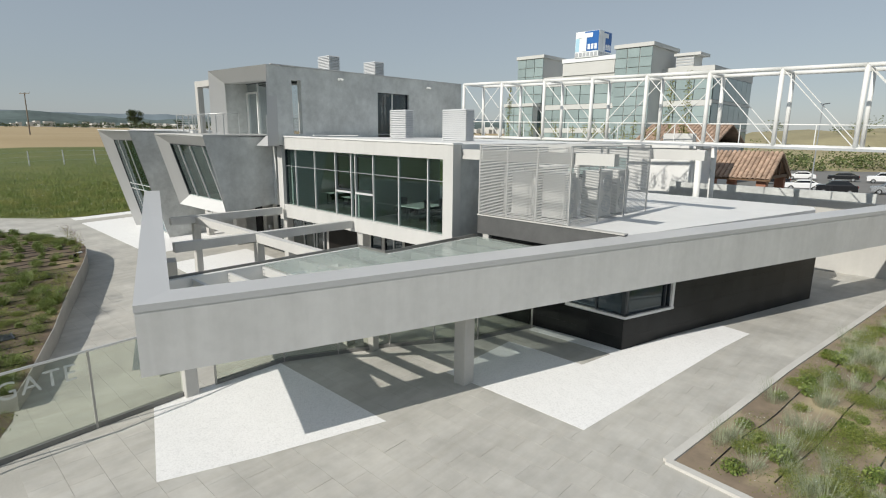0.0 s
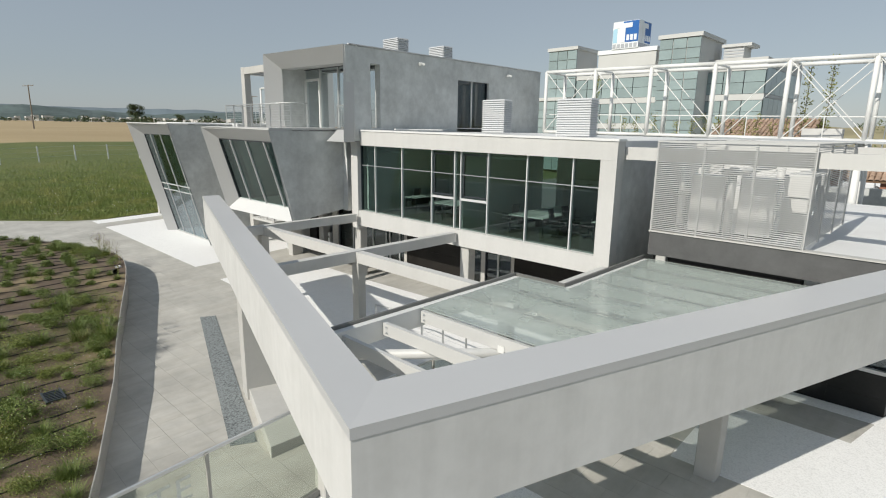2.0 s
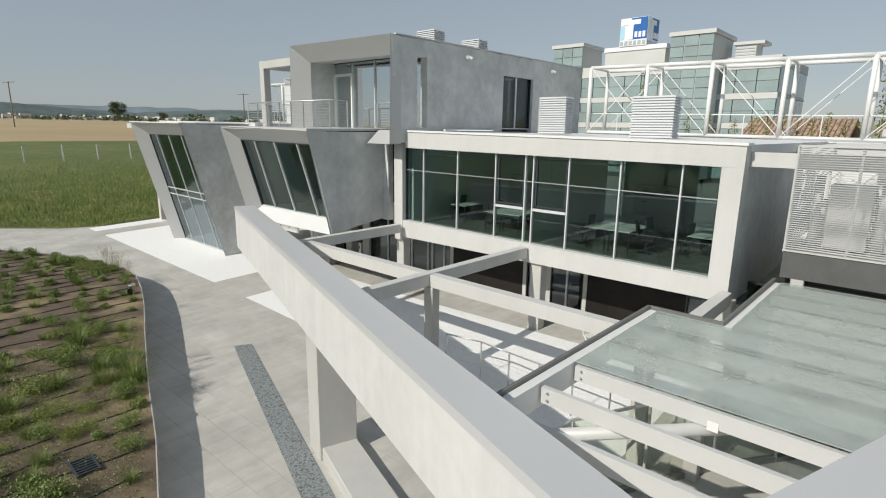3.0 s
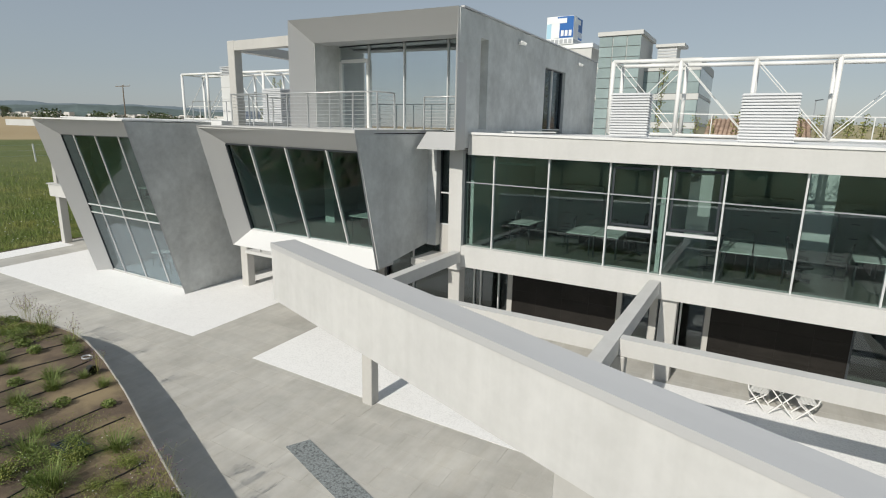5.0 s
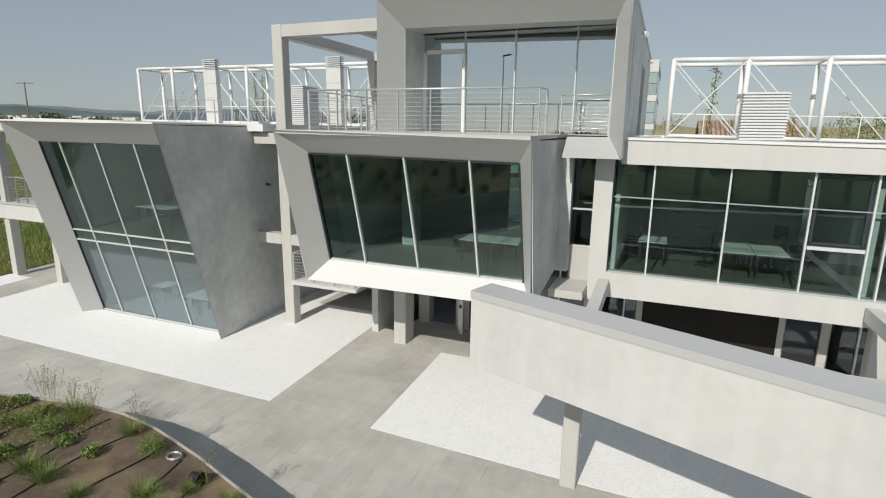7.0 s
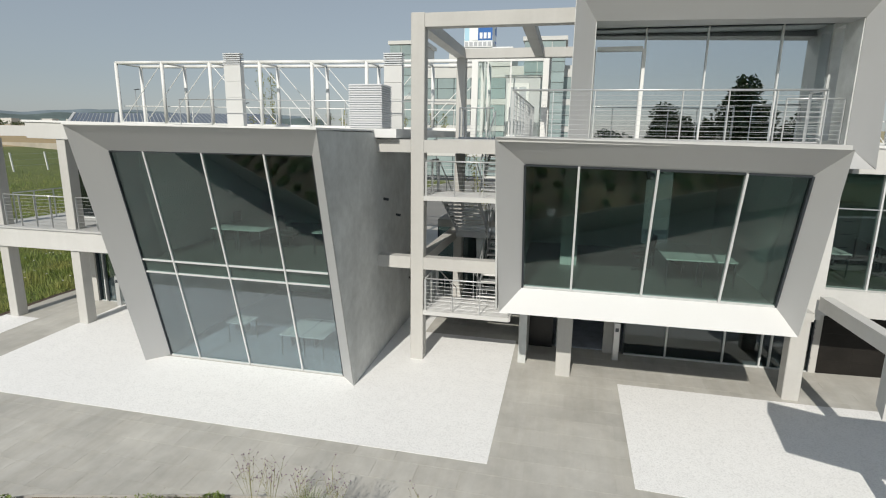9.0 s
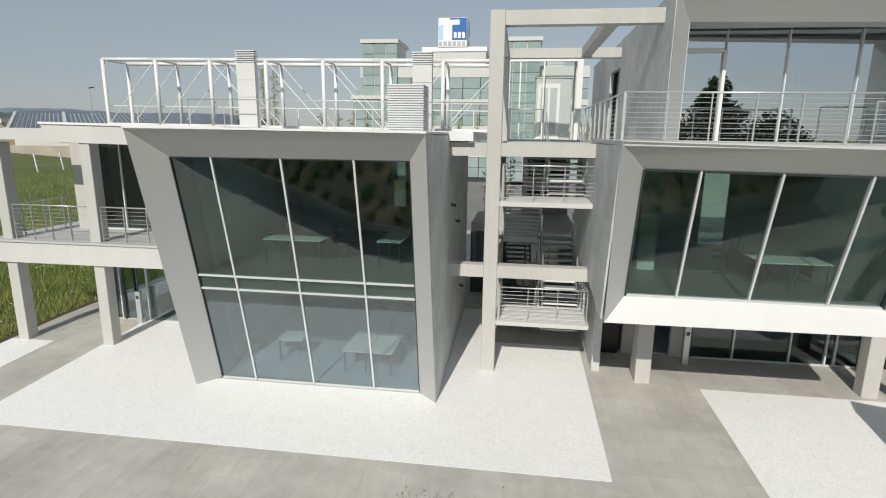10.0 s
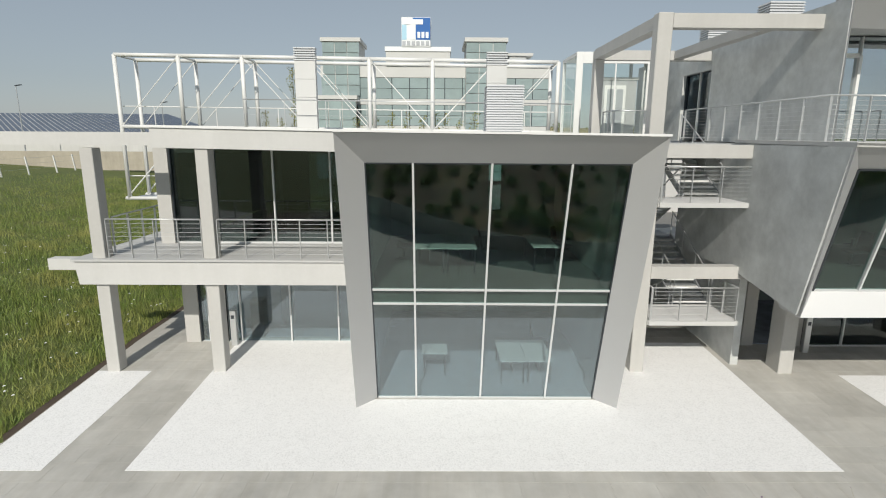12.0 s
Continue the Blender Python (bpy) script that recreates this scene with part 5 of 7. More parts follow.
part("roof_fascia", hexa_bm([(-53.24, 15.55, 6.74), (-47.3, 15.55, 6.64), (-47.3, 16.15, 6.64), (-53.24, 16.15, 6.74)], (0, 0, 0.56)), WHITE, ww)
part("roof", hexa_bm([(-53.3, 15.5, 7.305), (-47.0, 15.5, 7.205), (-47.0, 29.0, 7.22), (-53.3, 29.0, 7.3)], (0, 0, 0.07)), ROOFW, ww, "white roof membrane")
part("roof_slab", B(-53.2, 16.16, 6.7, -47.3, 29.0, 7.2), CONC, ww)
part("roof", B(-47.0, 15.42, 6.95, -39.3, 29.0, 7.21), ROOFW, ww, "white roof membrane")
part("corner_pier", B(-54.42, 17.86, 3.46, -53.96, 18.4, 6.72), CONC, ww)
part("lower_pier", B(-53.9, 17.86, -0.3, -53.4, 18.4, 2.68), CONC, ww)
part("side_wall", B(-54.2, 18.61, 3.46, -53.95, 27.0, 6.69), CONC, ww)
part("floor_slab", B(-53.9, 18.62, 2.9, -47.3, 27.0, 3.4), CONC, ww)
glazing(ww, [(-53.94, 18.0, 3.5), (-47.3, 18.0, 3.5), (-47.3, 18.0, 6.68), (-53.94, 18.0, 6.68)], [0, 0.218, 0.512, 0.80, 1], [0, 1], GLASSN, ALU)
glazing(ww, [(-53.39, 18.0, -0.1), (-47.3, 18.0, -0.1), (-47.3, 18.0, 2.68), (-53.39, 18.0, 2.68)], [0, 0.05, 0.155, 0.235, 0.525, 0.80, 1], [0, 1], GLASSF, ALU)
part("back_wall", B(-53.7, 26.5, -0.2, -47.3, 26.7, 2.9), INWALL, ww)
# Upper room's dimness is painted: back wall and ceiling take the dark floor colour.
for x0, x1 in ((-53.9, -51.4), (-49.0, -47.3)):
    part("back_wall", B(x0, 26.5, 3.4, x1, 26.7, 6.69), INFLOOR_DIM, ww)
glazing(ww, [(-51.4, 26.6, 3.45), (-49.0, 26.6, 3.45), (-49.0, 26.6, 6.65), (-51.4, 26.6, 6.65)], [0, 0.5, 1], [0, 1], GLASSB, ALU)
part("upper_carpet", B(-53.9, 18.4, 3.402, -47.3, 26.5, 3.43), INFLOOR_DIM, ww)
part("upper_ceiling", B(-53.9, 18.4, 6.5, -47.3, 26.5, 6.69), INFLOOR_DIM, ww)
part("inner_floor", patch([(-53.7, 18.36), (-47.3, 18.36), (-47.3, 26.5), (-53.7, 26.5)], 0.032, 0.06), CARPET, ww, "blue-grey carpet")
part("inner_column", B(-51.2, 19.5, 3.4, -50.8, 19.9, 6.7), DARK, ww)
part("door_leaf", B(-53.0, 17.93, -0.1, -52.92, 17.98, 2.5), DARKALU, ww)
part("door_leaf", B(-52.5, 17.93, -0.1, -52.42, 17.98, 2.5), DARKALU, ww)
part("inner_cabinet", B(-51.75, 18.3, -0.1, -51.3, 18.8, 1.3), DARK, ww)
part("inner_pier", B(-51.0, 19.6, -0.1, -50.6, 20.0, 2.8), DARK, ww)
railing("balcony_railing", [(-55.0, 21.2, 3.46), (-54.95, 16.1, 3.46)], 1.18, "steel wire railing along the balcony end", 0.85, 8)
railing("balcony_railing", [(-54.9, 15.7, 3.46), (-52.08, 15.7, 3.46)], 1.18, "steel wire railing along the balcony front", 0.8, 8)
railing("balcony_railing", [(-51.6, 15.7, 3.46), (-47.5, 15.7, 3.46)], 1.18, "steel wire railing along the balcony front", 0.82, 8)
for x, y in ((-52.1, 17.55), (-32.35, 17.1)):
    dp = thing("door_post", (x, y, gz(x, y)), "brushed steel entry post with a dark reader", "entry post", "entry posts")
    part("post_body", B(x - 0.1, y, gz(x, y) + 0.012, x + 0.1, y + 0.16, gz(x, y) + 1.3, bev=0.012), STEEL, dp)
    part("card_reader", B(x - 0.055, y - 0.008, gz(x, y) + 1.0, x + 0.055, y - 0.001, gz(x, y) + 1.13), DARKALU, dp)
column(-34.05, 17.95, 0.45, 0.5, 3.0, "square concrete column below the bay")
bm = bmesh.new()
low = [(-20.0, 6.02), (-17.03, 5.04), (-16.98, 5.89), (-19.95, 6.87)]
hexa(bm, [(x, y, -0.5) for x, y in low] + [(x, y, -0.09) for x, y in low])
bmesh.ops.bevel(bm, geom=list(bm.edges), offset=0.015, segments=1, affect="EDGES")
single("concrete_bench", bm, CONC, "long low pale concrete block beside the gravel strip", "bench")

pb = thing("planter_box", (-11.9, 31.8, 6.7), "white rectangular planter box on the truss bridge", "planter")
part("trough", B(-12.75, 31.4, 6.8, -11.1, 31.95, 7.3, bev=0.02), WHITE, pb)
part("soil", B(-12.68, 31.47, 7.28, -11.17, 31.88, 7.31), SOIL, pb)
for y, z in ((16.3, 5.0), (17.6, 4.3), (19.2, 1.6)):
    single("wall_spout", TB((-40.05, y, z), (-39.85, y, z - 0.03), 0.045, 8), DARKALU, "short dark drain spout in the grey side wall", "spout", "wall spouts")
for y in (19.3, 26.5):
    wl = thing("wall_lamp", (-27.1, y, 10.2), "small white twin spot lamp on the pavilion wall", "lamp", "wall lamps")
    part("bracket", B(-27.19, y - 0.04, 10.16, -27.13, y + 0.04, 10.28), PAINT, wl)
    for s in (-1, 1):
        part("spot", TB((-27.1, y + s * 0.03, 10.24), (-26.98, y + s * 0.16, 10.16), 0.05, 8, 0.07), PAINT, wl)
single("roof_conduit", TB((-27.0, 19.0, 6.98), (-26.2, 16.8, 6.99), 0.04, 6), PAINT, "white conduit lying on the roof beside the pavilion", "pipe")
single("roof_conduit", TB((-27.0, 17.6, 6.98), (-25.6, 19.4, 6.99), 0.03, 6), PAINT, "white conduit lying on the roof beside the pavilion", "pipe")
ip = thing("entry_pylon", (-13.65, 10.7, gz(-13.65, 10.7)), "brown-grey entry pylon with three white panels", "entry post")
part("body", B(-13.92, 10.58, gz(-13.65, 10.7) - 0.02, -13.38, 10.82, 1.52, bev=0.01), POST, ip)
for k in range(3):
    part("call_panel", B(-13.86 + k * 0.15, 10.56, 1.12, -13.74 + k * 0.15, 10.58, 1.42), PAINT, ip)
part("card_reader", B(-13.68, 10.545, 1.26, -13.62, 10.56, 1.32), DARKALU, ip)


# ---- distance ----
def hill_ring(name, radius, base, lo, hi, a0, a1, mat, seed, label, step=0.6):
    bm = bmesh.new()
    prev = None
    n = int((a1 - a0) / step)
    for i in range(n + 1):
        a = radians(a0 + step * i)
        d = Vector((-math.sin(a), math.cos(a), 0))
        k = noise.noise(Vector((a * 6, seed, 0))) * 0.5 + noise.noise(Vector((a * 30, seed, 3))) * 0.16 + noise.noise(Vector((a * 140, seed, 5))) * 0.06 + 0.5
        z = lo + (hi - lo) * max(0.0, min(1, k))
        row = [bm.verts.new(d * radius + Vector((0, 0, base))), bm.verts.new(d * (radius + 60) + Vector((0, 0, z * 0.6))), bm.verts.new(d * (radius + 200) + Vector((0, 0, z))), bm.verts.new(d * (radius + 500) + Vector((0, 0, base)))]
        if prev:
            for k2 in range(3):
                bm.faces.new((prev[k2], row[k2], row[k2 + 1], prev[k2 + 1]))
        prev = row
    return single(name, bm, mat, label, "hills", kind="structure")


# Haze of distance is put into these colours, more for the farther ring.
HILL = surface("hazed_woodland", (0.10, 0.135, 0.13), 0.5, 0.95, big=0.008, fine=0.06, bumps=0)
HILL2 = surface("paler_hazed_woodland", (0.16, 0.20, 0.225), 0.2, 0.95, big=0.004, fine=0.03, bumps=0)
hill_ring("backdrop", 2700, 0, 66, 112, 28, 108, HILL2, 3.0, "wooded hills on the horizon, paled blue by painted haze")
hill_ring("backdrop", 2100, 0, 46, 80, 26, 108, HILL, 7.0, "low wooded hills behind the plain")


def leaves(bm_pts, rng, c, r, n, size, flat=0.8):
    """Random leaf cards inside an ellipsoid at c; appended to the list as quads."""
    for _ in range(n):
        v = Vector((rng.gauss(0, 1), rng.gauss(0, 1), rng.gauss(0, 1))).normalized() * (rng.random() ** 0.45)
        p = Vector(c) + Vector((v.x * r[0], v.y * r[1], v.z * r[2]))
        a = Vector((rng.uniform(-1, 1), rng.uniform(-1, 1), rng.uniform(-flat, flat))).normalized() * size * rng.uniform(0.6, 1.3)
        b = a.cross(Vector((rng.uniform(-1, 1), rng.uniform(-1, 1), rng.uniform(-1, 1)))).normalized() * size * rng.uniform(0.4, 0.8)
        bm_pts.append((p - a, p - b, p + a, p + b))


def quads_mesh(name, quads):
    me = bpy.data.meshes.new(name)
    vs = [tuple(p) for q in quads for p in q]
    me.from_pydata(vs, [], [tuple(range(4 * i, 4 * i + 4)) for i in range(len(quads))])
    return me


rng = random.Random(11)
qs = []
for i in range(150):
    a = radians(rng.uniform(40, 92))
    R = rng.uniform(430, 620)
    x, y = -math.sin(a) * R, math.cos(a) * R
    h = rng.uniform(1.6, 4.2) if rng.random() < 0.92 else rng.uniform(5, 7.5)
    g = gz(x, y)
    for k in range(rng.randint(2, 4)):
        leaves(qs, rng, (x + rng.uniform(-6, 6), y + rng.uniform(-6, 6), g + h * 0.45), (h * 0.7, h * 0.7, h * 0.5), 40, h * 0.16)
far = link("far_trees", quads_mesh("far_trees", qs), None)
far.data.materials.append(LEAFD)
tagged(far, "line of dark trees and hedges beyond the corn field", "trees", kind="stuff")


def tree(x, y, z, h, r, seed, label, mat=None, group="trees"):
    rg = random.Random(seed)
    th = thing("tree", (x, y, z), label, "tree", group)
    bm = bmesh.new()
    tube(bm, (x, y, z - 0.1), (x, y, z + h * 0.45), h * 0.035, 8, h * 0.022)
    for k in range(6):
        a = rg.uniform(0, 6.28)
        tube(bm, (x, y, z + h * (0.25 + 0.05 * k)), (x + math.cos(a) * r * 0.6, y + math.sin(a) * r * 0.6, z + h * rg.uniform(0.5, 0.85)), h * 0.014, 6, h * 0.005)
    part("trunk", bm, BARK, th)
    q = []
    for k in range(18):
        a, d = rg.uniform(0, 6.28), rg.uniform(0.1, 0.75) * r
        leaves(q, rg, (x + math.cos(a) * d, y + math.sin(a) * d, z + h * rg.uniform(0.36, 0.86)), (r * 0.42, r * 0.42, h * 0.15), 210, h * 0.024)
    me = quads_mesh("crown", q)
    me.materials.append(mat or LEAFD)
    link("crown", me, th)


tree(-543, 163, gz(-543, 163), 17, 7, 4, "dark round tree standing alone in the corn field")
tree(-14, -40, -0.5, 15, 4.5, 8, "dark tree on the far side of the lane")
tree(-22, -42, -0.5, 12.5, 3.5, 9, "dark tree on the far side of the lane")
tree(-7, -40, -0.5, 12.2, 4.5, 10, "dark tree on the far side of the lane")
for i, (x, h) in enumerate(((-44, 7.5), (-38, 8.5), (-33, 7.0), (-28, 9.0), (-18, 10.0), (-2, 9.0), (4, 8.0))):
    tree(x, -45 + (i % 3), -0.5, h, h * 0.42, 30 + i, "dark round tree in the row along the lane")
tree(-700, 260, gz(-700, 260), 12, 8, 5, "broad dark tree at the field's edge")

# town far off: small pale houses under the hills
qs = bmesh.new()
for i in range(150):
    a, R = radians(rng.uniform(30, 88)), rng.uniform(900, 1900)
    x, y = -math.sin(a) * R, math.cos(a) * R
    w, d, h = rng.uniform(8, 26), rng.uniform(8, 14), rng.uniform(5, 10)
    z = gz(x, y) + (R - 900) * 0.014
    box(qs, x - w / 2, y - d / 2, z - 8, x + w / 2, y + d / 2, z + h)
single("far_houses", qs, WHITE, "scattered pale houses of a far town", "houses", kind="stuff")


def pole(x, y, z, h, label):
    th = thing("utility_pole", (x, y, z), label, "pole", "utility poles")
    part("shaft", TB((x, y, z - 0.2), (x + 0.25, y, z + h), 0.16, 8, 0.11), POLEW, th)
    part("cross_arm", BR((x - 1.1, y - 0.8, z + h - 0.25), (x + 1.5, y + 0.8, z + h - 0.15), 0.12, 0.14), POLEW, th)
    for k in (-0.9, 0.25, 1.3):
        part("insulator", TB((x + k, y + k * 0.65, z + h - 0.1), (x + k, y + k * 0.65, z + h + 0.2), 0.05, 6), CHIM, th)


pole(-168, 26.5, gz(-168, 26.5), 10.0, "weathered timber utility pole in the corn field")
pole(-138.5, 67, gz(-138.5, 67), 9.6, "weathered timber utility pole in the corn field")


def lamp_post(x, y, z, h, label):
    th = thing("street_lamp", (x, y, z), label, "street lamp", "street lamps")
    part("mast", TB((x, y, z), (x, y, z + h), 0.09, 8, 0.05), GALV, th)
    part("lamp_head", BR((x - 0.1, y, z + h), (x + 0.75, y, z + h + 0.12), 0.28, 0.1), DARKALU, th)


lamp_post(-14.2, 84, 0.2, 11.2, "tall galvanised street lamp by the car park")
lamp_post(-41.7, -20, -0.4, 14.8, "tall galvanised street lamp beside the lane")
lamp_post(-101, 74, gz(-101, 74), 10.0, "tall galvanised street lamp by the solar shed")
lamp_post(-82, 74, gz(-82, 74), 9.0, "tall galvanised street lamp by the solar shed")

# wire fence across the meadow
fe = thing("field_fence", (-90, 10, gz(-90, 10)), "row of pale concrete fence posts across the meadow", "fence")
for i in range(24):
    y = 6.0 + i * 3.85
    x = -90.3 + (0.4 if i % 3 == 0 else 0.0)
    z = gz(x, y)
    part("fence_post", BR((x, y, z - 0.1), (x - 0.25, y, z + 1.95), 0.12, 0.12, up=(1, 0, 0)), PAINT, fe)
for k in (0.6, 1.2, 1.8):
    part("wire", TB((-90.35, 6, gz(-90, 6) + k), (-90.35, 18, gz(-90, 18) + k), 0.008, 4), GALV, fe)
    part("wire", TB((-90.35, 18, gz(-90, 18) + k), (-90.35, 94, gz(-90, 94) + k), 0.008, 4), GALV, fe)

YARD = surface("weathered_yard_wall", (0.42, 0.38, 0.31), 0.22, 0.9, big=0.3, fine=2, streak=0.2)
# long shed with a solar roof
sh = thing("solar_shed", (-105, 80, 3.5), "long pale shed with rows of dark solar panels on its roof", "shed")
part("wall", B(-121, 80, 2.0, -77, 80.4, 7.0), WHITE, sh)
part("roof_base", hexa_bm([(-121.6, 79.3, 7.0), (-76, 79.3, 7.0), (-92.8, 98, 10.4), (-139, 98, 10.4)], (0, 0, 0.15)), CHIM, sh)
for i in range(50):
    x = -120.9 + i * 0.9
    part("solar_panel", hexa_bm([(x, 79.5, 7.2), (x + 0.66, 79.5, 7.2), (x - 16.2, 97.8, 10.52), (x - 16.86, 97.8, 10.52)], (0, 0, 0.08)), SOLAR, sh)
for x in (-121.4, -110.6):
    part("verge_cap", BR((x, 79.4, 7.35), (x - 17.0, 97.9, 10.7), 0.5, 0.12), CHIM, sh)
single("yard_wall", B(-150, 70, 2.5, -66, 70.3, 4.9), YARD, "low pale concrete wall in front of the shed", "wall", kind="structure")

# ---- glazed office building behind, with the sign cube ----
tb = thing("glass_office_building", (-46, 85, 0), "pale green glass office building with white floor bands", "building")
GREENG = surface("green_curtain_glass", (0.33, 0.41, 0.41), 0.15, 0.08, big=0.3, fine=3, bumps=0, island=0.55)
PALE = surface("pale_panel", (0.60, 0.60, 0.58), 0.05, 0.6, bumps=0.02)
TX0, TX1, TY0, TY1 = -63.0, -28.0, 85.0, 104.0
part("core", B(TX0 + 0.2, TY0 + 0.2, -0.2, TX1 - 0.2, TY1, 16.6), DARKALU, tb)
part("parapet", B(TX0, TY0, 16.45, TX1, TY1, 17.4), PALE, tb)
NC = 13
for fl in range(4):
    z0 = 0.6 + fl * 4.0
    part("floor_band", B(TX0, TY0 - 0.05, z0 + 3.15, TX1 + 0.05, TY0 + 0.25, z0 + 3.98), PALE, tb)
    part("floor_band", B(TX1 - 0.2, TY0 + 0.26, z0 + 3.55, TX1 + 0.02, TY1, z0 + 3.98), PALE, tb)
    for c in range(NC):
        w = (TX1 - TX0) / NC
        for k in range(2):
            part("window", B(TX0 + c * w + 0.06, TY0 + 0.03, z0 + k * 1.56 + 0.03, TX0 + (c + 1) * w - 0.06, TY0 + 0.1, z0 + (k + 1) * 1.56 - 0.03), GREENG, tb)
    for c in range(7):
        w = (TY1 - TY0 - 0.5) / 7
        part("window", B(TX1 - 0.1, TY0 + 0.4 + c * w + 0.05, z0 + 0.03, TX1 - 0.02, TY0 + 0.4 + (c + 1) * w - 0.05, z0 + 3.5), GREENG, tb)


def tower(x0, x1, y0, y1, z0, z1):
    part("tower_core", B(x0 + 0.15, y0 + 0.15, z0, x1 - 0.15, y1 - 0.15, z1 - 0.1), PALE, tb)
    part("tower_roof", B(x0 - 0.2, y0 - 0.2, z1 - 0.55, x1 + 0.2, y1 + 0.2, z1), PALE, tb)
    n, m = 3, max(1, int((z1 - 0.6 - z0) / 1.4))
    for i in range(n):
        for j in range(m):
            w, h = (x1 - x0) / n, (z1 - 0.6 - z0) / m
            part("tower_window", B(x0 + i * w + 0.06, y0 - 0.02, z0 + j * h + 0.05, x0 + (i + 1) * w - 0.06, y0 + 0.14, z0 + (j + 1) * h - 0.05), GREENG, tb)


tower(-62.6, -57.0, 84.6, 92, 13.0, 21.35)
tower(-41.2, -35.4, 80.6, 90, 0.5, 20.8)
tower(-63.6, -57.4, 82.5, 84.4, 0.5, 12.9)
part("sign_base", B(-53.05, 84.8, 17.4, -43.4, 95, 19.5), PALE, tb)
part("sign_base_cap", B(-53.2, 84.65, 19.5, -43.25, 95.1, 20.15), SIGNW, tb)
part("roof_plant", B(-34.2, 86.6, 17.4, -31.6, 90, 19.2), CHIM, tb)
part("plant_hood", B(-34.5, 86.3, 19.2, -30.6, 90.3, 19.6), PALE, tb)
for k in range(3):
    part("plant_louvre", B(-34.25, 86.52, 17.8 + k * 0.42, -31.6, 86.59, 18.02 + k * 0.42), GALV, tb)
sg = thing("sign_cube", (-48.5, 86, 20.15), "blue and white sign cube with white and grey lettering bars", "sign")
CX0, CX1, CY0, CY1, CZ0, CZ1 = -50.65, -46.35, 84.5, 88.8, 20.15, 24.25
part("cube", B(CX0, CY0, CZ0, CX1, CY1, CZ1), SIGNW, sg)
ZM = CZ0 + 0.95
part("blue_field", B(CX0 + 1.7, CY0 - 0.03, ZM, CX1 - 0.02, CY0, CZ1 - 0.05), BLUE, sg)
part("pale_field", B(CX0 + 0.05, CY0 - 0.03, ZM, CX0 + 0.75, CY0, CZ1 - 1.05), SIGNL, sg)
part("white_stroke", B(CX0 + 0.4, CY0 - 0.07, CZ1 - 1.0, CX0 + 3.2, CY0 - 0.03, CZ1 - 0.3), SIGNW, sg)
part("white_stroke", B(CX0 + 1.2, CY0 - 0.07, ZM, CX0 + 2.1, CY0 - 0.03, CZ1 - 1.0), SIGNW, sg)
for k in range(3):
    part("lettering_bar", B(CX0 + 2.35 + 0.62 * k, CY0 - 0.07, ZM + 0.25, CX0 + 2.78 + 0.62 * k, CY0 - 0.03, ZM + 1.1), SIGNW, sg)
for k in range(6):
    part("lettering_bar", B(CX0 + 0.1 + 0.7 * k, CY0 - 0.05, CZ0 + 0.15, CX0 + 0.6 + 0.7 * k, CY0, CZ0 + 0.75), SIGNG, sg)
part("blue_field", B(CX1, CY0 + 1.7, ZM, CX1 + 0.03, CY1 - 0.02, CZ1 - 0.05), BLUE, sg)
part("white_stroke", B(CX1 + 0.03, CY0 + 0.4, CZ1 - 1.0, CX1 + 0.07, CY0 + 3.2, CZ1 - 0.3), SIGNW, sg)
part("white_stroke", B(CX1 + 0.03, CY0 + 1.2, ZM, CX1 + 0.07, CY0 + 2.1, CZ1 - 1.0), SIGNW, sg)
for k in range(3):
    part("lettering_bar", B(CX1 + 0.03, CY0 + 2.35 + 0.62 * k, ZM + 0.25, CX1 + 0.07, CY0 + 2.78 + 0.62 * k, ZM + 1.1), SIGNW, sg)
for k in range(6):
    part("lettering_bar", B(CX1, CY0 + 0.1 + 0.7 * k, CZ0 + 0.15, CX1 + 0.05, CY0 + 0.6 + 0.7 * k, CZ0 + 0.75), SIGNG, sg)


# ---- tiled barns, car park ----
def tiled_roof(th, x0, x1, ye, yr, ze, zr, n_rows=9, n_cols=34):
    """A slope of barrel tiles from the eave ye, ze up to the ridge yr, zr."""
    part("roof_board", hexa_bm([(x0, ye, ze), (x1, ye, ze), (x1, yr, zr), (x0, yr, zr)], (0, 0, -0.08)), WOOD, th)
    w = (x1 - x0) / n_cols
    bmj = [tile_mesh(w, math.hypot(yr - ye, zr - ze) / n_rows * 1.08)]
    ang = math.atan2(zr - ze, yr - ye)
    for i in range(n_cols):
        for j in range(n_rows):
            ob = link("roof_tile", bmj[0], th)
            ob.matrix_parent_inverse = Matrix.Translation(-th.location)
            ob.matrix_basis = Matrix.Translation((x0 + (i + 0.5) * w, ye + (yr - ye) * j / n_rows, ze + (zr - ze) * j / n_rows + 0.02 + 0.01 * ((i * 7 + j * 5) % 3))) @ Matrix.Rotation(ang, 4, "X")


def tile_mesh(w, ln):
    bm = bmesh.new()
    n = 4
    a = [bm.verts.new((w * 0.5 * math.cos(math.pi * k / n), 0, w * 0.36 * math.sin(math.pi * k / n))) for k in range(n + 1)]
    b = [bm.verts.new((w * 0.42 * math.cos(math.pi * k / n), ln, w * 0.3 * math.sin(math.pi * k / n))) for k in range(n + 1)]
    for k in range(n):
        bm.faces.new((a[k], a[k + 1], b[k + 1], b[k]))
    me = bpy.data.meshes.new("roof_tile")
    bm.to_mesh(me)
    bm.free()
    me.materials.append(TERRA)
    return me


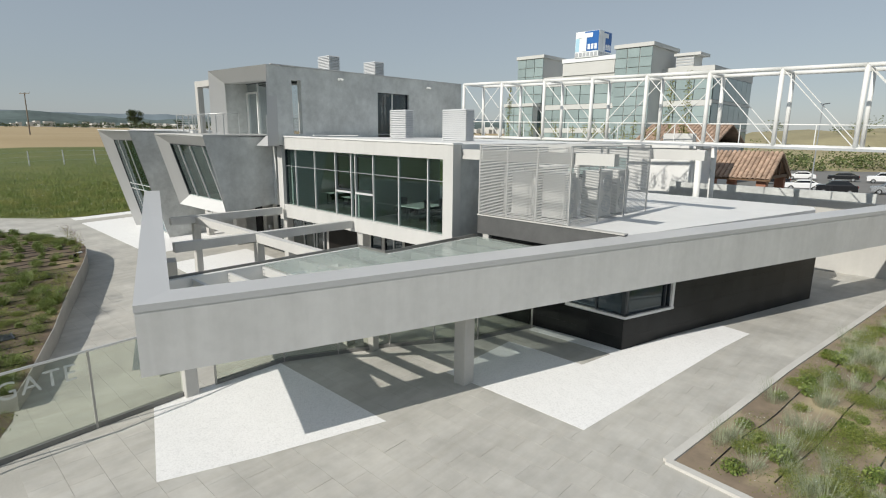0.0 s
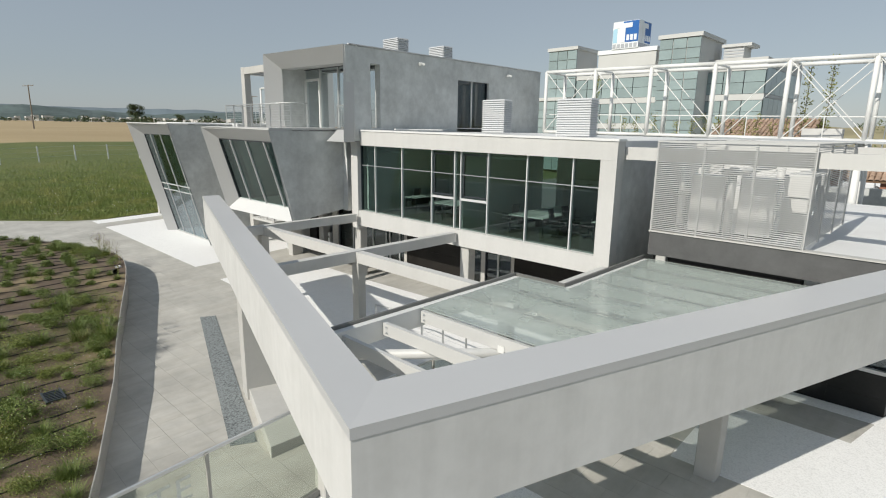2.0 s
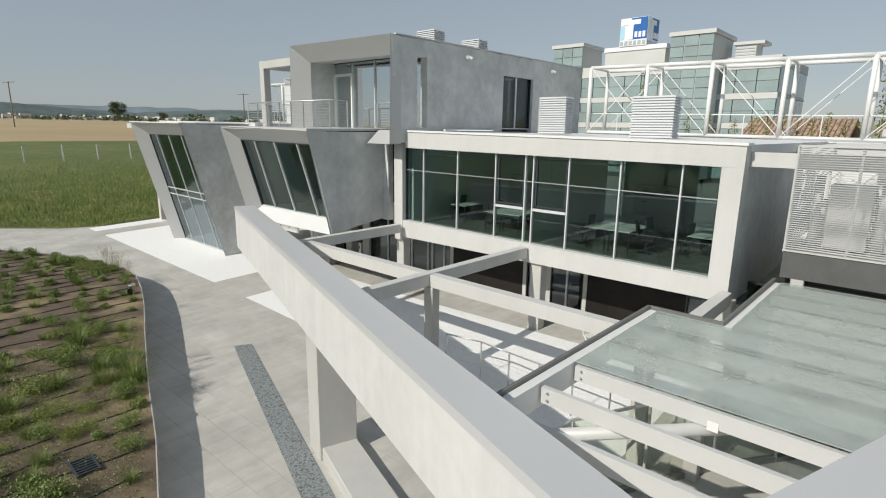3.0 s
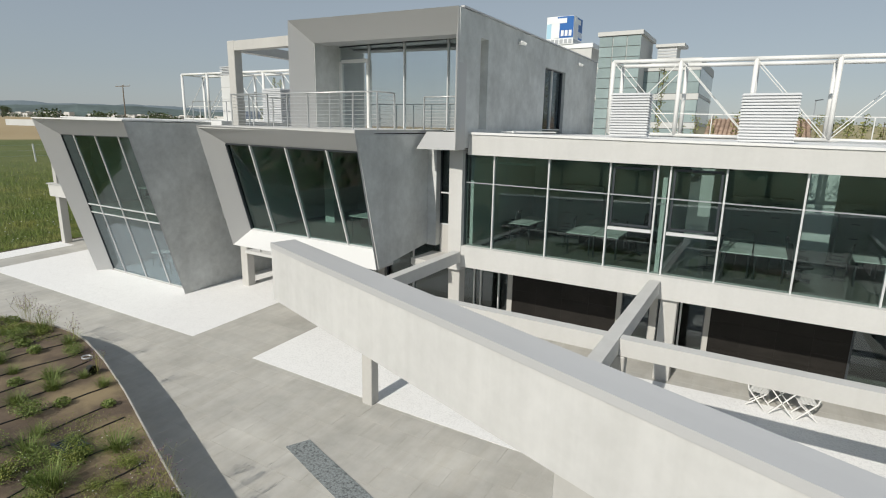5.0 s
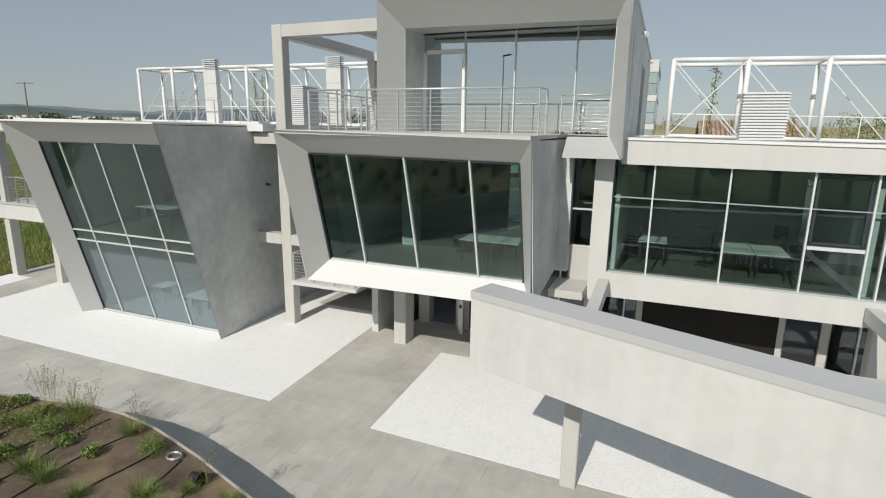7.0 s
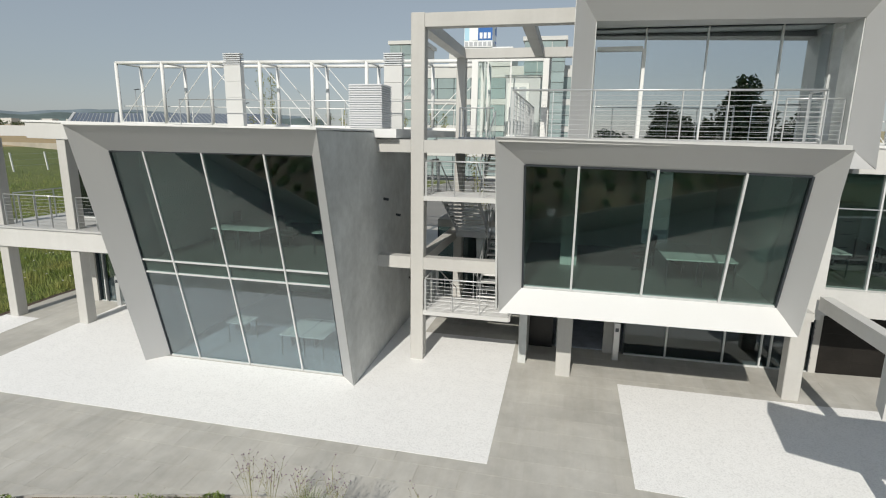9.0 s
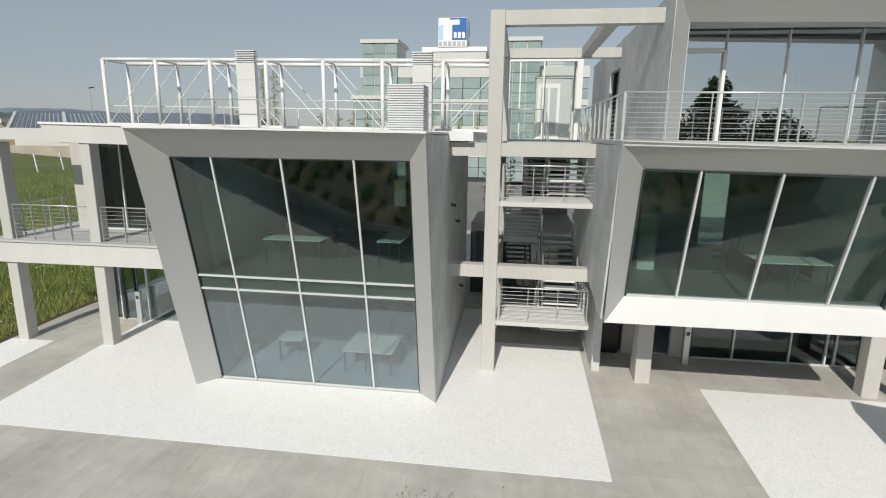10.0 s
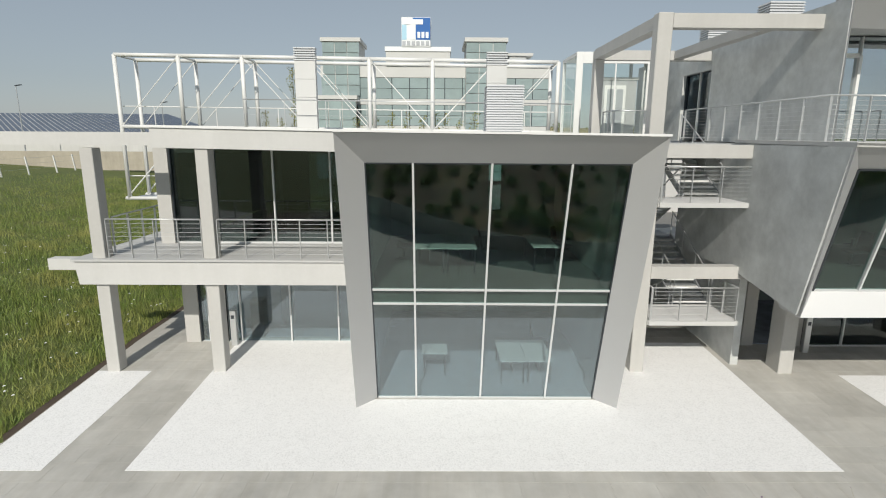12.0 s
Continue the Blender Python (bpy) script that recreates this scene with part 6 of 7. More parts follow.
ba = thing("tiled_barn", (-12.5, 44, 0.3), "open shed with a weathered terracotta tile roof on brick piers", "barn")
tiled_roof(ba, -17.2, -9.3, 41.3, 44.2, 4.3, 6.1, 8, 26)
part("rear_slope", hexa_bm([(-17.2, 44.2, 6.1), (-9.3, 44.2, 6.1), (-9.3, 47.4, 4.4), (-17.2, 47.4, 4.4)], (0, 0, -0.12)), TERRA, ba)
for x in (-9.9, -16.5, -13.2):
    for y in (41.9, 46.8):
        part("brick_pier", B(x - 0.3, y - 0.3, 0.1, x + 0.3, y + 0.3, 4.35), BRICK, ba)
for s in (-1, 1):
    part("rafter", BR((-9.45, 44.2, 5.95), (-9.45, 44.2 + s * 2.9, 4.2), 0.14, 0.2), WOOD, ba)
part("tie_beam", BR((-9.5, 41.6, 4.45), (-9.5, 46.9, 4.45), 0.16, 0.2), WOOD, ba)
part("king_post", BR((-9.5, 44.2, 4.5), (-9.5, 44.2, 5.9), 0.14, 0.14, up=(1, 0, 0)), WOOD, ba)
bb = thing("farmhouse", (-22, 55, 0.3), "old farmhouse with a red tile roof and pale walls", "house")
tiled_roof(bb, -23.6, -15.9, 50.5, 55.0, 6.5, 8.3, 10, 22)
part("rear_slope", hexa_bm([(-23.6, 55, 8.3), (-15.9, 55, 8.3), (-15.9, 59.5, 6.5), (-23.6, 59.5, 6.5)], (0, 0, -0.12)), TERRA, bb)
part("wall", B(-23.3, 51.2, 0, -16.2, 59, 6.6), WHITE, bb)
part("gable", prism([(-16.3, 51.3), (-16.18, 51.3), (-16.18, 58.9), (-16.3, 58.9)], 6.6, lambda x, y: 8.2 - abs(y - 55) * 0.4), WHITE, bb)
wh = thing("white_annex", (-14, 37, 0.3), "small white rendered annex beside the farmhouse", "house")
part("wall", B(-17.2, 36.5, 0, -12.6, 40.5, 6.4), ROOFW, wh)
part("roof_slab", B(-17.5, 36.2, 6.4, -12.2, 40.8, 6.75), ROOFW, wh)
single("parapet_wall", B(-13.4, 34.7, 0.2, -3.0, 35.0, 4.36), CONC_DK, "grey rendered wall at the far edge of the roof", "wall", kind="structure")
single("parapet_wall", B(-6.15, 33.6, 0.2, 12, 33.9, 3.95), CONC, "pale rendered wall at the far edge of the roof", "wall", kind="structure")
single("car_park", patch([(-55.6, 40.05), (8, 46.05), (70, 48), (90, 165), (-45, 165)], 0.01, 0.05), ASPH, "grey asphalt car park", "car park", kind="structure")


def car(x, y, rot, paint, suv, label):
    """A parked car: body, cabin glass, wheels, lights."""
    z = gz(x, y) + 0.02
    th = thing("car", (0, 0, 0), label, "car", "parked cars")
    h = 0.15 if suv else 0.0
    prof = [(-2.15, 0.35), (-2.2, 0.75 + h), (-2.05, 0.95 + h), (-1.2, 1.0 + h), (-0.6, 1.42 + h * 1.8), (0.9, 1.48 + h * 1.8), (1.75, 1.05 + h), (2.12, 0.95 + h), (2.18, 0.4)]
    bm = bmesh.new()
    rows = []
    for s, k in ((-0.86, 0.9), (-0.8, 1.0), (0.8, 1.0), (0.86, 0.9)):
        rows.append([bm.verts.new((px, s * (0.82 if pz > 1.1 + h else 1.0), 0.3 + (pz - 0.3) * (k if pz > 0.5 else 1))) for px, pz in prof])
    for a, b in zip(rows, rows[1:]):
        for i in range(len(prof)):
            j = (i + 1) % len(prof)
            bm.faces.new((a[i], a[j], b[j], b[i]))
    bm.faces.new(rows[0])
    bm.faces.new(rows[-1][::-1])
    body = part("body", bm, paint, th, smooth=False)
    bm = bmesh.new()
    for s in (-1, 1):
        slab(bm, [(-1.1, s * 0.80, 1.03 + h), (1.55, s * 0.80, 1.05 + h), (0.85, s * 0.715, 1.38 + h * 1.8), (-0.55, s * 0.715, 1.34 + h * 1.8)], (0, s, 0), 0.02)
    part("side_window", bm, CARGL, th)
    part("windscreen", SL([(-1.18, -0.66, 1.02 + h), (-1.18, 0.66, 1.02 + h), (-0.64, 0.58, 1.40 + h * 1.8), (-0.64, -0.58, 1.40 + h * 1.8)], (-0.6, 0, 0.8), 0.02), CARGL, th)
    part("rear_window", SL([(1.72, -0.64, 1.07 + h), (1.72, 0.64, 1.07 + h), (0.95, 0.58, 1.45 + h * 1.8), (0.95, -0.58, 1.45 + h * 1.8)], (0.5, 0, 0.8), 0.02), CARGL, th)
    for px in (-1.35, 1.35):
        for s in (-1, 1):
            wl = part("wheel", TB((px, s * 0.66, 0.33), (px, s * 0.88, 0.33), 0.33, 14), TYRE, th)
            part("rim", TB((px, s * 0.88, 0.33), (px, s * 0.895, 0.33), 0.2, 10), CARS, wl)
    for s in (-1, 1):
        part("headlight", B(-2.2, s * 0.6 - 0.16, 0.66 + h, -2.1, s * 0.6 + 0.16, 0.8 + h), CHIM, th)
        part("tail_light", B(2.08, s * 0.62 - 0.14, 0.75 + h, 2.19, s * 0.62 + 0.14, 0.95 + h), CARR, th)
    th.matrix_world = pose(x, y, z, 0, 0, rot)


for x, y, r, p, s, lb in ((-15.8, 88, 12, CARW, 0, "white hatchback parked on the asphalt"), (-11.4, 84, 12, CARB, 1, "black estate car parked on the asphalt"), (-21.5, 98, 10, CARB, 0, "black car parked behind the barn"),
                          (-20.5, 112, 10, CARW, 0, "white car in the back row of the car park"), (-14.5, 112, 8, CARB, 0, "dark car in the back row of the car park"), (-9.0, 110, 10, CARW, 1, "white estate car in the back row"),
                          (-3.5, 108, 14, CARB, 1, "black car in the back row of the car park"), (1.5, 107, 10, CARS, 0, "silver car in the back row of the car park"), (3.0, 119, 10, CARR, 0, "red car at the far side of the car park"), (7.5, 104, 15, CARB, 0, "dark car parked beside the kerb"),
                          (-6.2, 88, 12, CARS, 0, "silver car parked on the asphalt"), (11.5, 112, 12, CARW, 0, "white car in the back row of the car park"), (15.5, 111, 12, CARR, 0, "red car in the back row of the car park"), (19.5, 110, 12, CARB, 1, "black car in the back row of the car park"), (24, 108, 12, CARW, 1, "white estate car in the back row")):
    car(x, y, r, p, s, lb)

# grassy bank behind the car park
bm = bmesh.new()
prev = None
for i in range(60):
    x = -60 + i * 4
    w = noise.noise(Vector((x * 0.05, 0, 0)))
    row = [bm.verts.new((x, 150, 0.0)), bm.verts.new((x, 175, 3.5 + w)), bm.verts.new((x, 230, 9.5 + 2 * w)), bm.verts.new((x, 330, 12.0 + 2 * w)), bm.verts.new((x, 700, 11))]
    if prev:
        for k2 in range(4):
            bm.faces.new((prev[k2], row[k2], row[k2 + 1], prev[k2 + 1]))
    prev = row
BANK = surface("dry_bank_grass", (0.33, 0.29, 0.17), 0.3, 0.95, big=0.05, fine=0.6, bumps=0.4, bdist=0.2)
single("grass_bank", bm, BANK, "dry grassy bank behind the car park", "bank", kind="structure")
qs = []
for i in range(240):
    x, y = rng.uniform(-50, 60), rng.uniform(146, 164) if i % 4 else rng.uniform(164, 230)
    r = rng.uniform(1.2, 3.4)
    leaves(qs, rng, (x, y, max(0, (y - 150) * 0.14) + r * 0.6), (r * 1.5, r, r * 0.8), 70, 0.32)
ob = link("bushes", quads_mesh("bushes", qs), None)
ob.data.materials.append(leaf_mat("bush_leaf", (0.06, 0.09, 0.025), (0.17, 0.20, 0.07)))
tagged(ob, "green bushes along the foot of the bank", "bushes", kind="stuff")


# ---- office furniture ----
def desk(x, y, z, w, d, rot=0):
    th = thing("desk", (0, 0, 0), "white office desk with slim metal legs", "desk", "office desks")
    part("desktop", B(-w / 2, -d / 2, 0.71, w / 2, d / 2, 0.745, bev=0.006), DESK, th)
    for sx in (-1, 1):
        for sy in (-1, 1):
            part("leg", TB((sx * (w / 2 - 0.08), sy * (d / 2 - 0.06), 0), (sx * (w / 2 - 0.08), sy * (d / 2 - 0.06), 0.71), 0.025, 6), DARKALU, th)
    part("modesty_panel", B(-w / 2 + 0.1, -0.01, 0.35, w / 2 - 0.1, 0.01, 0.7), CHAIR, th)
    th.matrix_world = pose(x, y, z, 0, 0, rot)
    return th


def office_chair(x, y, z, rot):
    th = thing("office_chair", (0, 0, 0), "dark swivel office chair on a five-star base", "chair", "office chairs")
    part("seat", B(-0.25, -0.25, 0.44, 0.25, 0.25, 0.53, bev=0.03), CHAIR, th)
    bm = bmesh.new()
    slab(bm, [(-0.23, 0.24, 0.6), (0.23, 0.24, 0.6), (0.2, 0.32, 1.1), (-0.2, 0.32, 1.1)], (0, 1, 0), 0.05)
    part("backrest", bm, CHAIR, th)
    part("column", TB((0, 0, 0.1), (0, 0, 0.44), 0.03, 8), DARKALU, th)
    part("back_bracket", BR((0, 0.2, 0.46), (0, 0.29, 0.75), 0.06, 0.03, up=(0, 1, 0)), DARKALU, th)
    for k in range(5):
        a = k * 2 * math.pi / 5
        part("base_arm", BR((0, 0, 0.09), (0.3 * math.cos(a), 0.3 * math.sin(a), 0.06), 0.05, 0.04), DARKALU, th)
    for s in (-1, 1):
        part("armrest", B(s * 0.29 - 0.03, -0.14, 0.66, s * 0.29 + 0.03, 0.14, 0.69), DARKALU, th)
    th.matrix_world = pose(x, y, z, 0, 0, rot)


OFZ, BZ = 2.985, 3.165
for x, y, w, d, r in ((-23.85, 18.3, 2.2, 0.85, 90), (-22.97, 18.3, 2.2, 0.85, 90), (-23.85, 20.3, 1.6, 0.85, 90), (-26.2, 18.7, 1.9, 0.85, 90), (-19.2, 18.1, 2.2, 0.82, 90), (-18.34, 18.1, 2.2, 0.82, 90), (-19.2, 20.2, 1.6, 0.82, 90), (-15.95, 18.6, 1.6, 0.8, 90), (-22.2, 19.8, 1.4, 0.75, 0)):
    desk(x, y, OFZ, w, d, r)
for x, y, r in ((-24.65, 18.3, -80), (-22.2, 18.4, 100), (-26.9, 18.6, -90), (-19.95, 17.6, -95), (-17.6, 18.5, 80), (-17.55, 17.5, 100), (-16.7, 18.3, -100), (-22.2, 20.5, 0)):
    office_chair(x, y, OFZ, r)
for x, y, z, w, d, r in ((-45.25, 16.3, BZ, 2.3, 0.92, 90), (-44.32, 16.3, BZ, 2.3, 0.92, 90), (-41.8, 16.45, BZ, 2.1, 0.75, 90), (-42.75, 15.6, gz(-42.75, 15.6) + 0.03, 1.7, 0.78, 90), (-41.95, 15.6, gz(-41.95, 15.6) + 0.03, 1.7, 0.78, 90), (-45.1, 15.7, gz(-45.1, 15.7) + 0.03, 0.8, 0.8, 0), (-31.1, 15.85, BZ, 2.4, 0.88, 90), (-30.2, 15.85, BZ, 2.4, 0.88, 90)):
    desk(x, y, z, w, d, r)
for x, y, z, r in ((-43.4, 16.2, BZ, 90), (-46.1, 16.8, BZ, -90), (-41.0, 16.8, BZ, 60), (-31.95, 16.2, BZ, -85), (-41.6, 16.6, gz(-41.6, 16.6) + 0.03, 80)):
    office_chair(x, y, z, r)


def cabinet(x, y, z, n):
    th = thing("filing_cabinet", (x, y, z), "pale metal filing cabinet with drawer handles", "cabinet", "filing cabinets")
    part("body", B(x, y, z, x + 0.9 * n, y + 0.45, z + 1.95), CHIM, th)
    for i in range(n):
        for j in range(4):
            dr = part("drawer", B(x + 0.9 * i + 0.02, y - 0.02, z + 0.05 + j * 0.47, x + 0.9 * (i + 1) - 0.02, y, z + 0.48 + j * 0.47), CHIM, th)
            part("handle", B(x + 0.9 * i + 0.32, y - 0.045, z + 0.35 + j * 0.47, x + 0.9 * i + 0.58, y - 0.02, z + 0.38 + j * 0.47), DARKALU, dr)


cabinet(-25.9, 21.1, OFZ, 2)
cabinet(-19.6, 21.1, OFZ, 2)
cabinet(-16.5, 21.1, OFZ, 1)

# ---- folding table and chairs in the court ----
def folding_chair(x, y, rot):
    z = gz(x, y) + 0.03
    th = thing("folding_chair", (0, 0, 0), "white slatted folding garden chair on the paving", "chair", "garden chairs")
    for s in (-1, 1):
        part("leg", BR((s * 0.2, -0.22, 0), (s * 0.2, 0.2, 0.46), 0.03, 0.03), PAINT, th)
        part("back_leg", BR((s * 0.17, 0.26, 0), (s * 0.17, -0.2, 0.46), 0.03, 0.03), PAINT, th)
        part("upright", BR((s * 0.2, 0.2, 0.44), (s * 0.2, 0.32, 0.88), 0.03, 0.03), PAINT, th)
    for k in range(5):
        part("seat_slat", B(-0.21, -0.2 + k * 0.085, 0.45, 0.21, -0.13 + k * 0.085, 0.465), PAINT, th)
    for k in range(3):
        part("back_slat", B(-0.21, 0.235 + k * 0.033, 0.58 + k * 0.11, 0.21, 0.25 + k * 0.033, 0.65 + k * 0.11), PAINT, th)
    th.matrix_world = pose(x, y, z, 0, 0, rot)


folding_chair(-18.15, 15.3, 75)
folding_chair(-17.15, 15.2, -80)
th = thing("folding_table", (0, 0, 0), "white slatted folding garden table on the paving", "table")
for k in range(6):
    part("top_slat", B(-0.35, -0.34 + k * 0.115, 0.71, 0.35, -0.24 + k * 0.115, 0.735), PAINT, th)
for s in (-1, 1):
    part("leg", BR((s * 0.28, -0.3, 0), (-s * 0.28, -0.3, 0.71), 0.03, 0.03), PAINT, th)
    part("leg", BR((s * 0.28, 0.3, 0), (-s * 0.28, 0.3, 0.71), 0.03, 0.03), PAINT, th)
th.matrix_world = pose(-17.65, 15.25, gz(-17.65, 15.25) + 0.03)


# ---- planting ----
def tuft_mesh(name, seed, n, h, spread, mat, width=0.012, droop=0.9):
    """A dome of thin arching blades from one root."""
    rg = random.Random(seed)
    v, f = [], []
    for i in range(n):
        a, r = rg.uniform(0, 6.283), spread * 0.3 * rg.random() ** 0.7
        lean, ln = rg.uniform(0.05, 1.0) ** 0.8, h * rg.uniform(0.45, 1.15)
        p = Vector((math.cos(a) * r, math.sin(a) * r, -0.02))
        a += rg.uniform(-0.5, 0.5)
        side = Vector((-math.sin(a), math.cos(a), 0)) * width
        k = len(v)
        for j in range(3):
            v += [tuple(p - side * (1 - 0.25 * j)), tuple(p + side * (1 - 0.25 * j))]
            ang = lean * (0.75 + droop * j / 2)
            p = p + Vector((math.cos(a) * math.sin(ang), math.sin(a) * math.sin(ang), math.cos(ang))) * (ln / 3)
        v.append(tuple(p))
        f += [(k, k + 1, k + 3, k + 2), (k + 2, k + 3, k + 5, k + 4), (k + 4, k + 5, k + 6)]
    me = bpy.data.meshes.new(name)
    me.from_pydata(v, [], f)
    me.materials.append(mat)
    return me


def shrub_mesh(name, seed, n, r, h, size, mat, lobes=5):
    rg = random.Random(seed)
    q = []
    for k in range(lobes):
        a, d = rg.uniform(0, 6.28), rg.uniform(0.1, 0.5) * r if k else 0.0
        leaves(q, rg, (math.cos(a) * d, math.sin(a) * d, h * rg.uniform(0.35, 0.6)), (r * 0.55, r * 0.55, h * 0.45), n // lobes, size)
    me = quads_mesh(name, q)
    me.materials.append(mat)
    return me


LEAFM = leaf_mat("light_shrub_leaf", (0.07, 0.12, 0.016), (0.29, 0.31, 0.07))
KINDS = [("grass_tuft", tuft_mesh("grass_tuft", 1, 300, 0.46, 0.6, LEAF, 0.0042), "green grass tuft growing in the soil bed"),
         ("grass_tuft", tuft_mesh("grass_tuft", 2, 220, 0.38, 0.5, LEAFY, 0.0042), "dry yellowish grass tuft in the soil bed"),
         ("shrub", shrub_mesh("shrub", 3, 1500, 0.5, 0.42, 0.018, LEAF), "low green shrub in the planting bed"),
         ("shrub", shrub_mesh("shrub", 4, 1300, 0.5, 0.28, 0.016, LEAFM), "low green ground-cover shrub in the bed"),
         ("lavender", tuft_mesh("lavender", 5, 150, 0.6, 0.5, LEAFG, 0.0045, 0.3), "grey-green lavender with long stems in the bed"),
         ("wild_flower", tuft_mesh("wild_flower", 6, 40, 0.8, 0.5, BARK, 0.0032, 0.3), "tall thin dry stalks of a wild flower in the bed"),
         ("shrub", shrub_mesh("shrub", 9, 380, 0.5, 0.6, 0.042, LEAFD), "dark green shrub at the back of the bed"),
         ("cushion_plant", shrub_mesh("cushion_plant", 12, 1700, 0.65, 0.22, 0.014, LEAFM), "flat cushion of fine green ground cover"),
         ("silver_herb", tuft_mesh("silver_herb", 13, 190, 0.62, 0.85, LEAFG, 0.003, 0.2), "silvery upright herb with thin stems"),
         ("leafy_weed", shrub_mesh("leafy_weed", 15, 420, 0.48, 0.36, 0.034, LEAF, 1), "leafy green weed growing in the soil bed")]
rng = random.Random(21)


FLOWERS = ((-39.45, 0.3, 1.2), (-39.05, 0.4, 1.05), (-38.5, 0.35, 0.9), (-37.9, 0.3, 0.85), (-26.0, 0.3, 0.8), (-36.2, 0.25, 0.75), (-27.8, 0.25, 1.0), (-27.3, 0.3, 0.9), (-28.4, 0.3, 0.8), (-33.6, 0.3, 0.7))
planted = {k[0]: 0 for k in KINDS}
rest = []


def plant(kind, x, y, z, s):
    nm, me, lb = KINDS[kind]
    m = pose(x, y, z, 0, 0, rng.uniform(0, 360)) @ Matrix.Diagonal((s, s, s * rng.uniform(0.8, 1.2), 1))
    near = (x < -10 and edge_y(x) - y < 3.2) or (x > -10 and y < 19)
    if near and planted[nm] < 280:
        planted[nm] += 1
        ob = new(nm, me)
        tagged(ob, lb, "plant", "bed plants")
        ob.matrix_world = m
    else:
        rest.append((me, m))


def edge_y(x):
    for (x0, y0), (x1, y1) in zip(EDGE, EDGE[1:]):
        if x1 <= x <= x0:
            return y0 + (y1 - y0) * (x - x0) / (x1 - x0)
    return -20


def in_bed(x, y):
    return y < edge_y(x) - 0.12 and x < -17.66 - (1.62 - y) * 0.298


def pipe_x(k, d):
    """Line k of the irrigation, d metres in from the wall; the lines lie square to the wall and sway a little."""
    return -18.0 - k * 0.92 + 0.10 * math.sin(d * 1.1 + k * 1.7) + 0.05 * math.sin(d * 2.6 + k)


for k in range(40):
    for j in range(19):
        d = 0.45 + j * 0.82 + rng.uniform(-0.2, 0.2)
        x = pipe_x(k, d) + rng.uniform(-0.16, 0.16)
        y = edge_y(x) - d
        if y < -10.8 or not in_bed(x + 0.15, y) or rng.random() < 0.2:
            continue
        bare = x < -29.5 and d < 8
        if bare:
            plant(rng.choice((0, 0, 2, 9, 0, 9)), x, y, soil_z(x), rng.uniform(0.6, 1.25))
        elif d > 7 and rng.random() < 0.7:
            plant(6, x, y, soil_z(x), rng.uniform(0.8, 1.7))
        else:
            lush = noise.noise(Vector((x * 0.2, y * 0.25, 4)))
            plant(rng.choice((7, 0, 3, 0, 2, 9)), x, y, soil_z(x), rng.uniform(0.55, 1.0) + max(0, lush) * 1.1)
            if lush > -0.1:
                plant(rng.choice((7, 3, 0, 0)), x + rng.uniform(-0.5, 0.5), min(y + rng.uniform(-0.4, 0.4), edge_y(x) - 0.35), soil_z(x), rng.uniform(0.5, 0.95))
for x, y, s in ((-26.6, 4.25, 1.7), (-25.9, 4.05, 1.9), (-27.3, 4.35, 1.5), (-26.4, 3.6, 1.6), (-25.2, 3.7, 1.5), (-22.0, 1.2, 2.1), (-21.2, 0.9, 2.0), (-23.4, 0.6, 1.8), (-40.5, 6.7, 1.6), (-41.4, 6.3, 1.9), (-42.2, 5.9, 1.8), (-38.0, 7.1, 1.2),
                (-39.0, 6.9, 1.5), (-39.7, 6.3, 1.8), (-30, 4.2, 1.7), (-31.2, 4.0, 1.6), (-29.6, 3.7, 1.8), (-30.6, 3.3, 1.5)):
    plant(rng.choice((0, 3, 2, 1)), x, y, soil_z(x), s * 0.75)
for i in range(760):
    u, v = rng.random(), rng.random()
    x, y = -3.3 + u * 11 + v * 2.2, 11.6 + v * 17
    if y < 11.6 - (x + 3.3) * 0.05 or x > 9:
        continue
    plant(rng.choice((7, 8, 8, 3, 7, 9, 8, 3)), x, y, gz(x, y) + 0.03, rng.uniform(0.6, 1.2))

for mat in {id(me.materials[0]): me.materials[0] for me, m in rest}.values():
    v, f = [], []
    for me, m in rest:
        if me.materials[0] == mat:
            k = len(v)
            v += [tuple(m @ q.co) for q in me.vertices]
            f += [tuple(k + i for i in p.vertices) for p in me.polygons]
    me = bpy.data.meshes.new("bed_planting")
    me.from_pydata(v, [], f)
    me.materials.append(mat)
    tagged(link("bed_planting", me, None), "mixed low grasses and shrubs filling the planting beds", "plants", kind="stuff")



def flower_stalks(x, y, z, h, seed):
    """Thin branching stalks with small purple heads."""
    rg = random.Random(seed)
    th = thing("wild_flower", (x, y, z), "tall thin branching stalks with small purple flower heads", "plant", "flowers on stalks")
    bm, heads = bmesh.new(), []
    for i in range(9):
        a, lean = rg.uniform(0, 6.283), rg.uniform(0.05, 0.42)
        p = Vector((x, y, z - 0.02))
        top_ = p + Vector((math.cos(a) * lean, math.sin(a) * lean, 1)) * h * rg.uniform(0.6, 1.0)
        tube(bm, p, top_, 0.0028, 4)
        for j in range(4):
            q = p.lerp(top_, rg.uniform(0.5, 0.95))
            e = q + Vector((rg.uniform(-0.2, 0.2), rg.uniform(-0.2, 0.2), rg.uniform(0.08, 0.26)))
            tube(bm, q, e, 0.0018, 3)
            heads.append(e)
        heads.append(top_)
    part("stem", bm, LEAFY, th)
    q = []
    for e in heads:
        leaves(q, rg, e, (0.016, 0.016, 0.012), 5, 0.013)
    me = quads_mesh("blossom", q)
    me.materials.append(PETAL)
    link("blossom", me, th, "small purple flower heads")


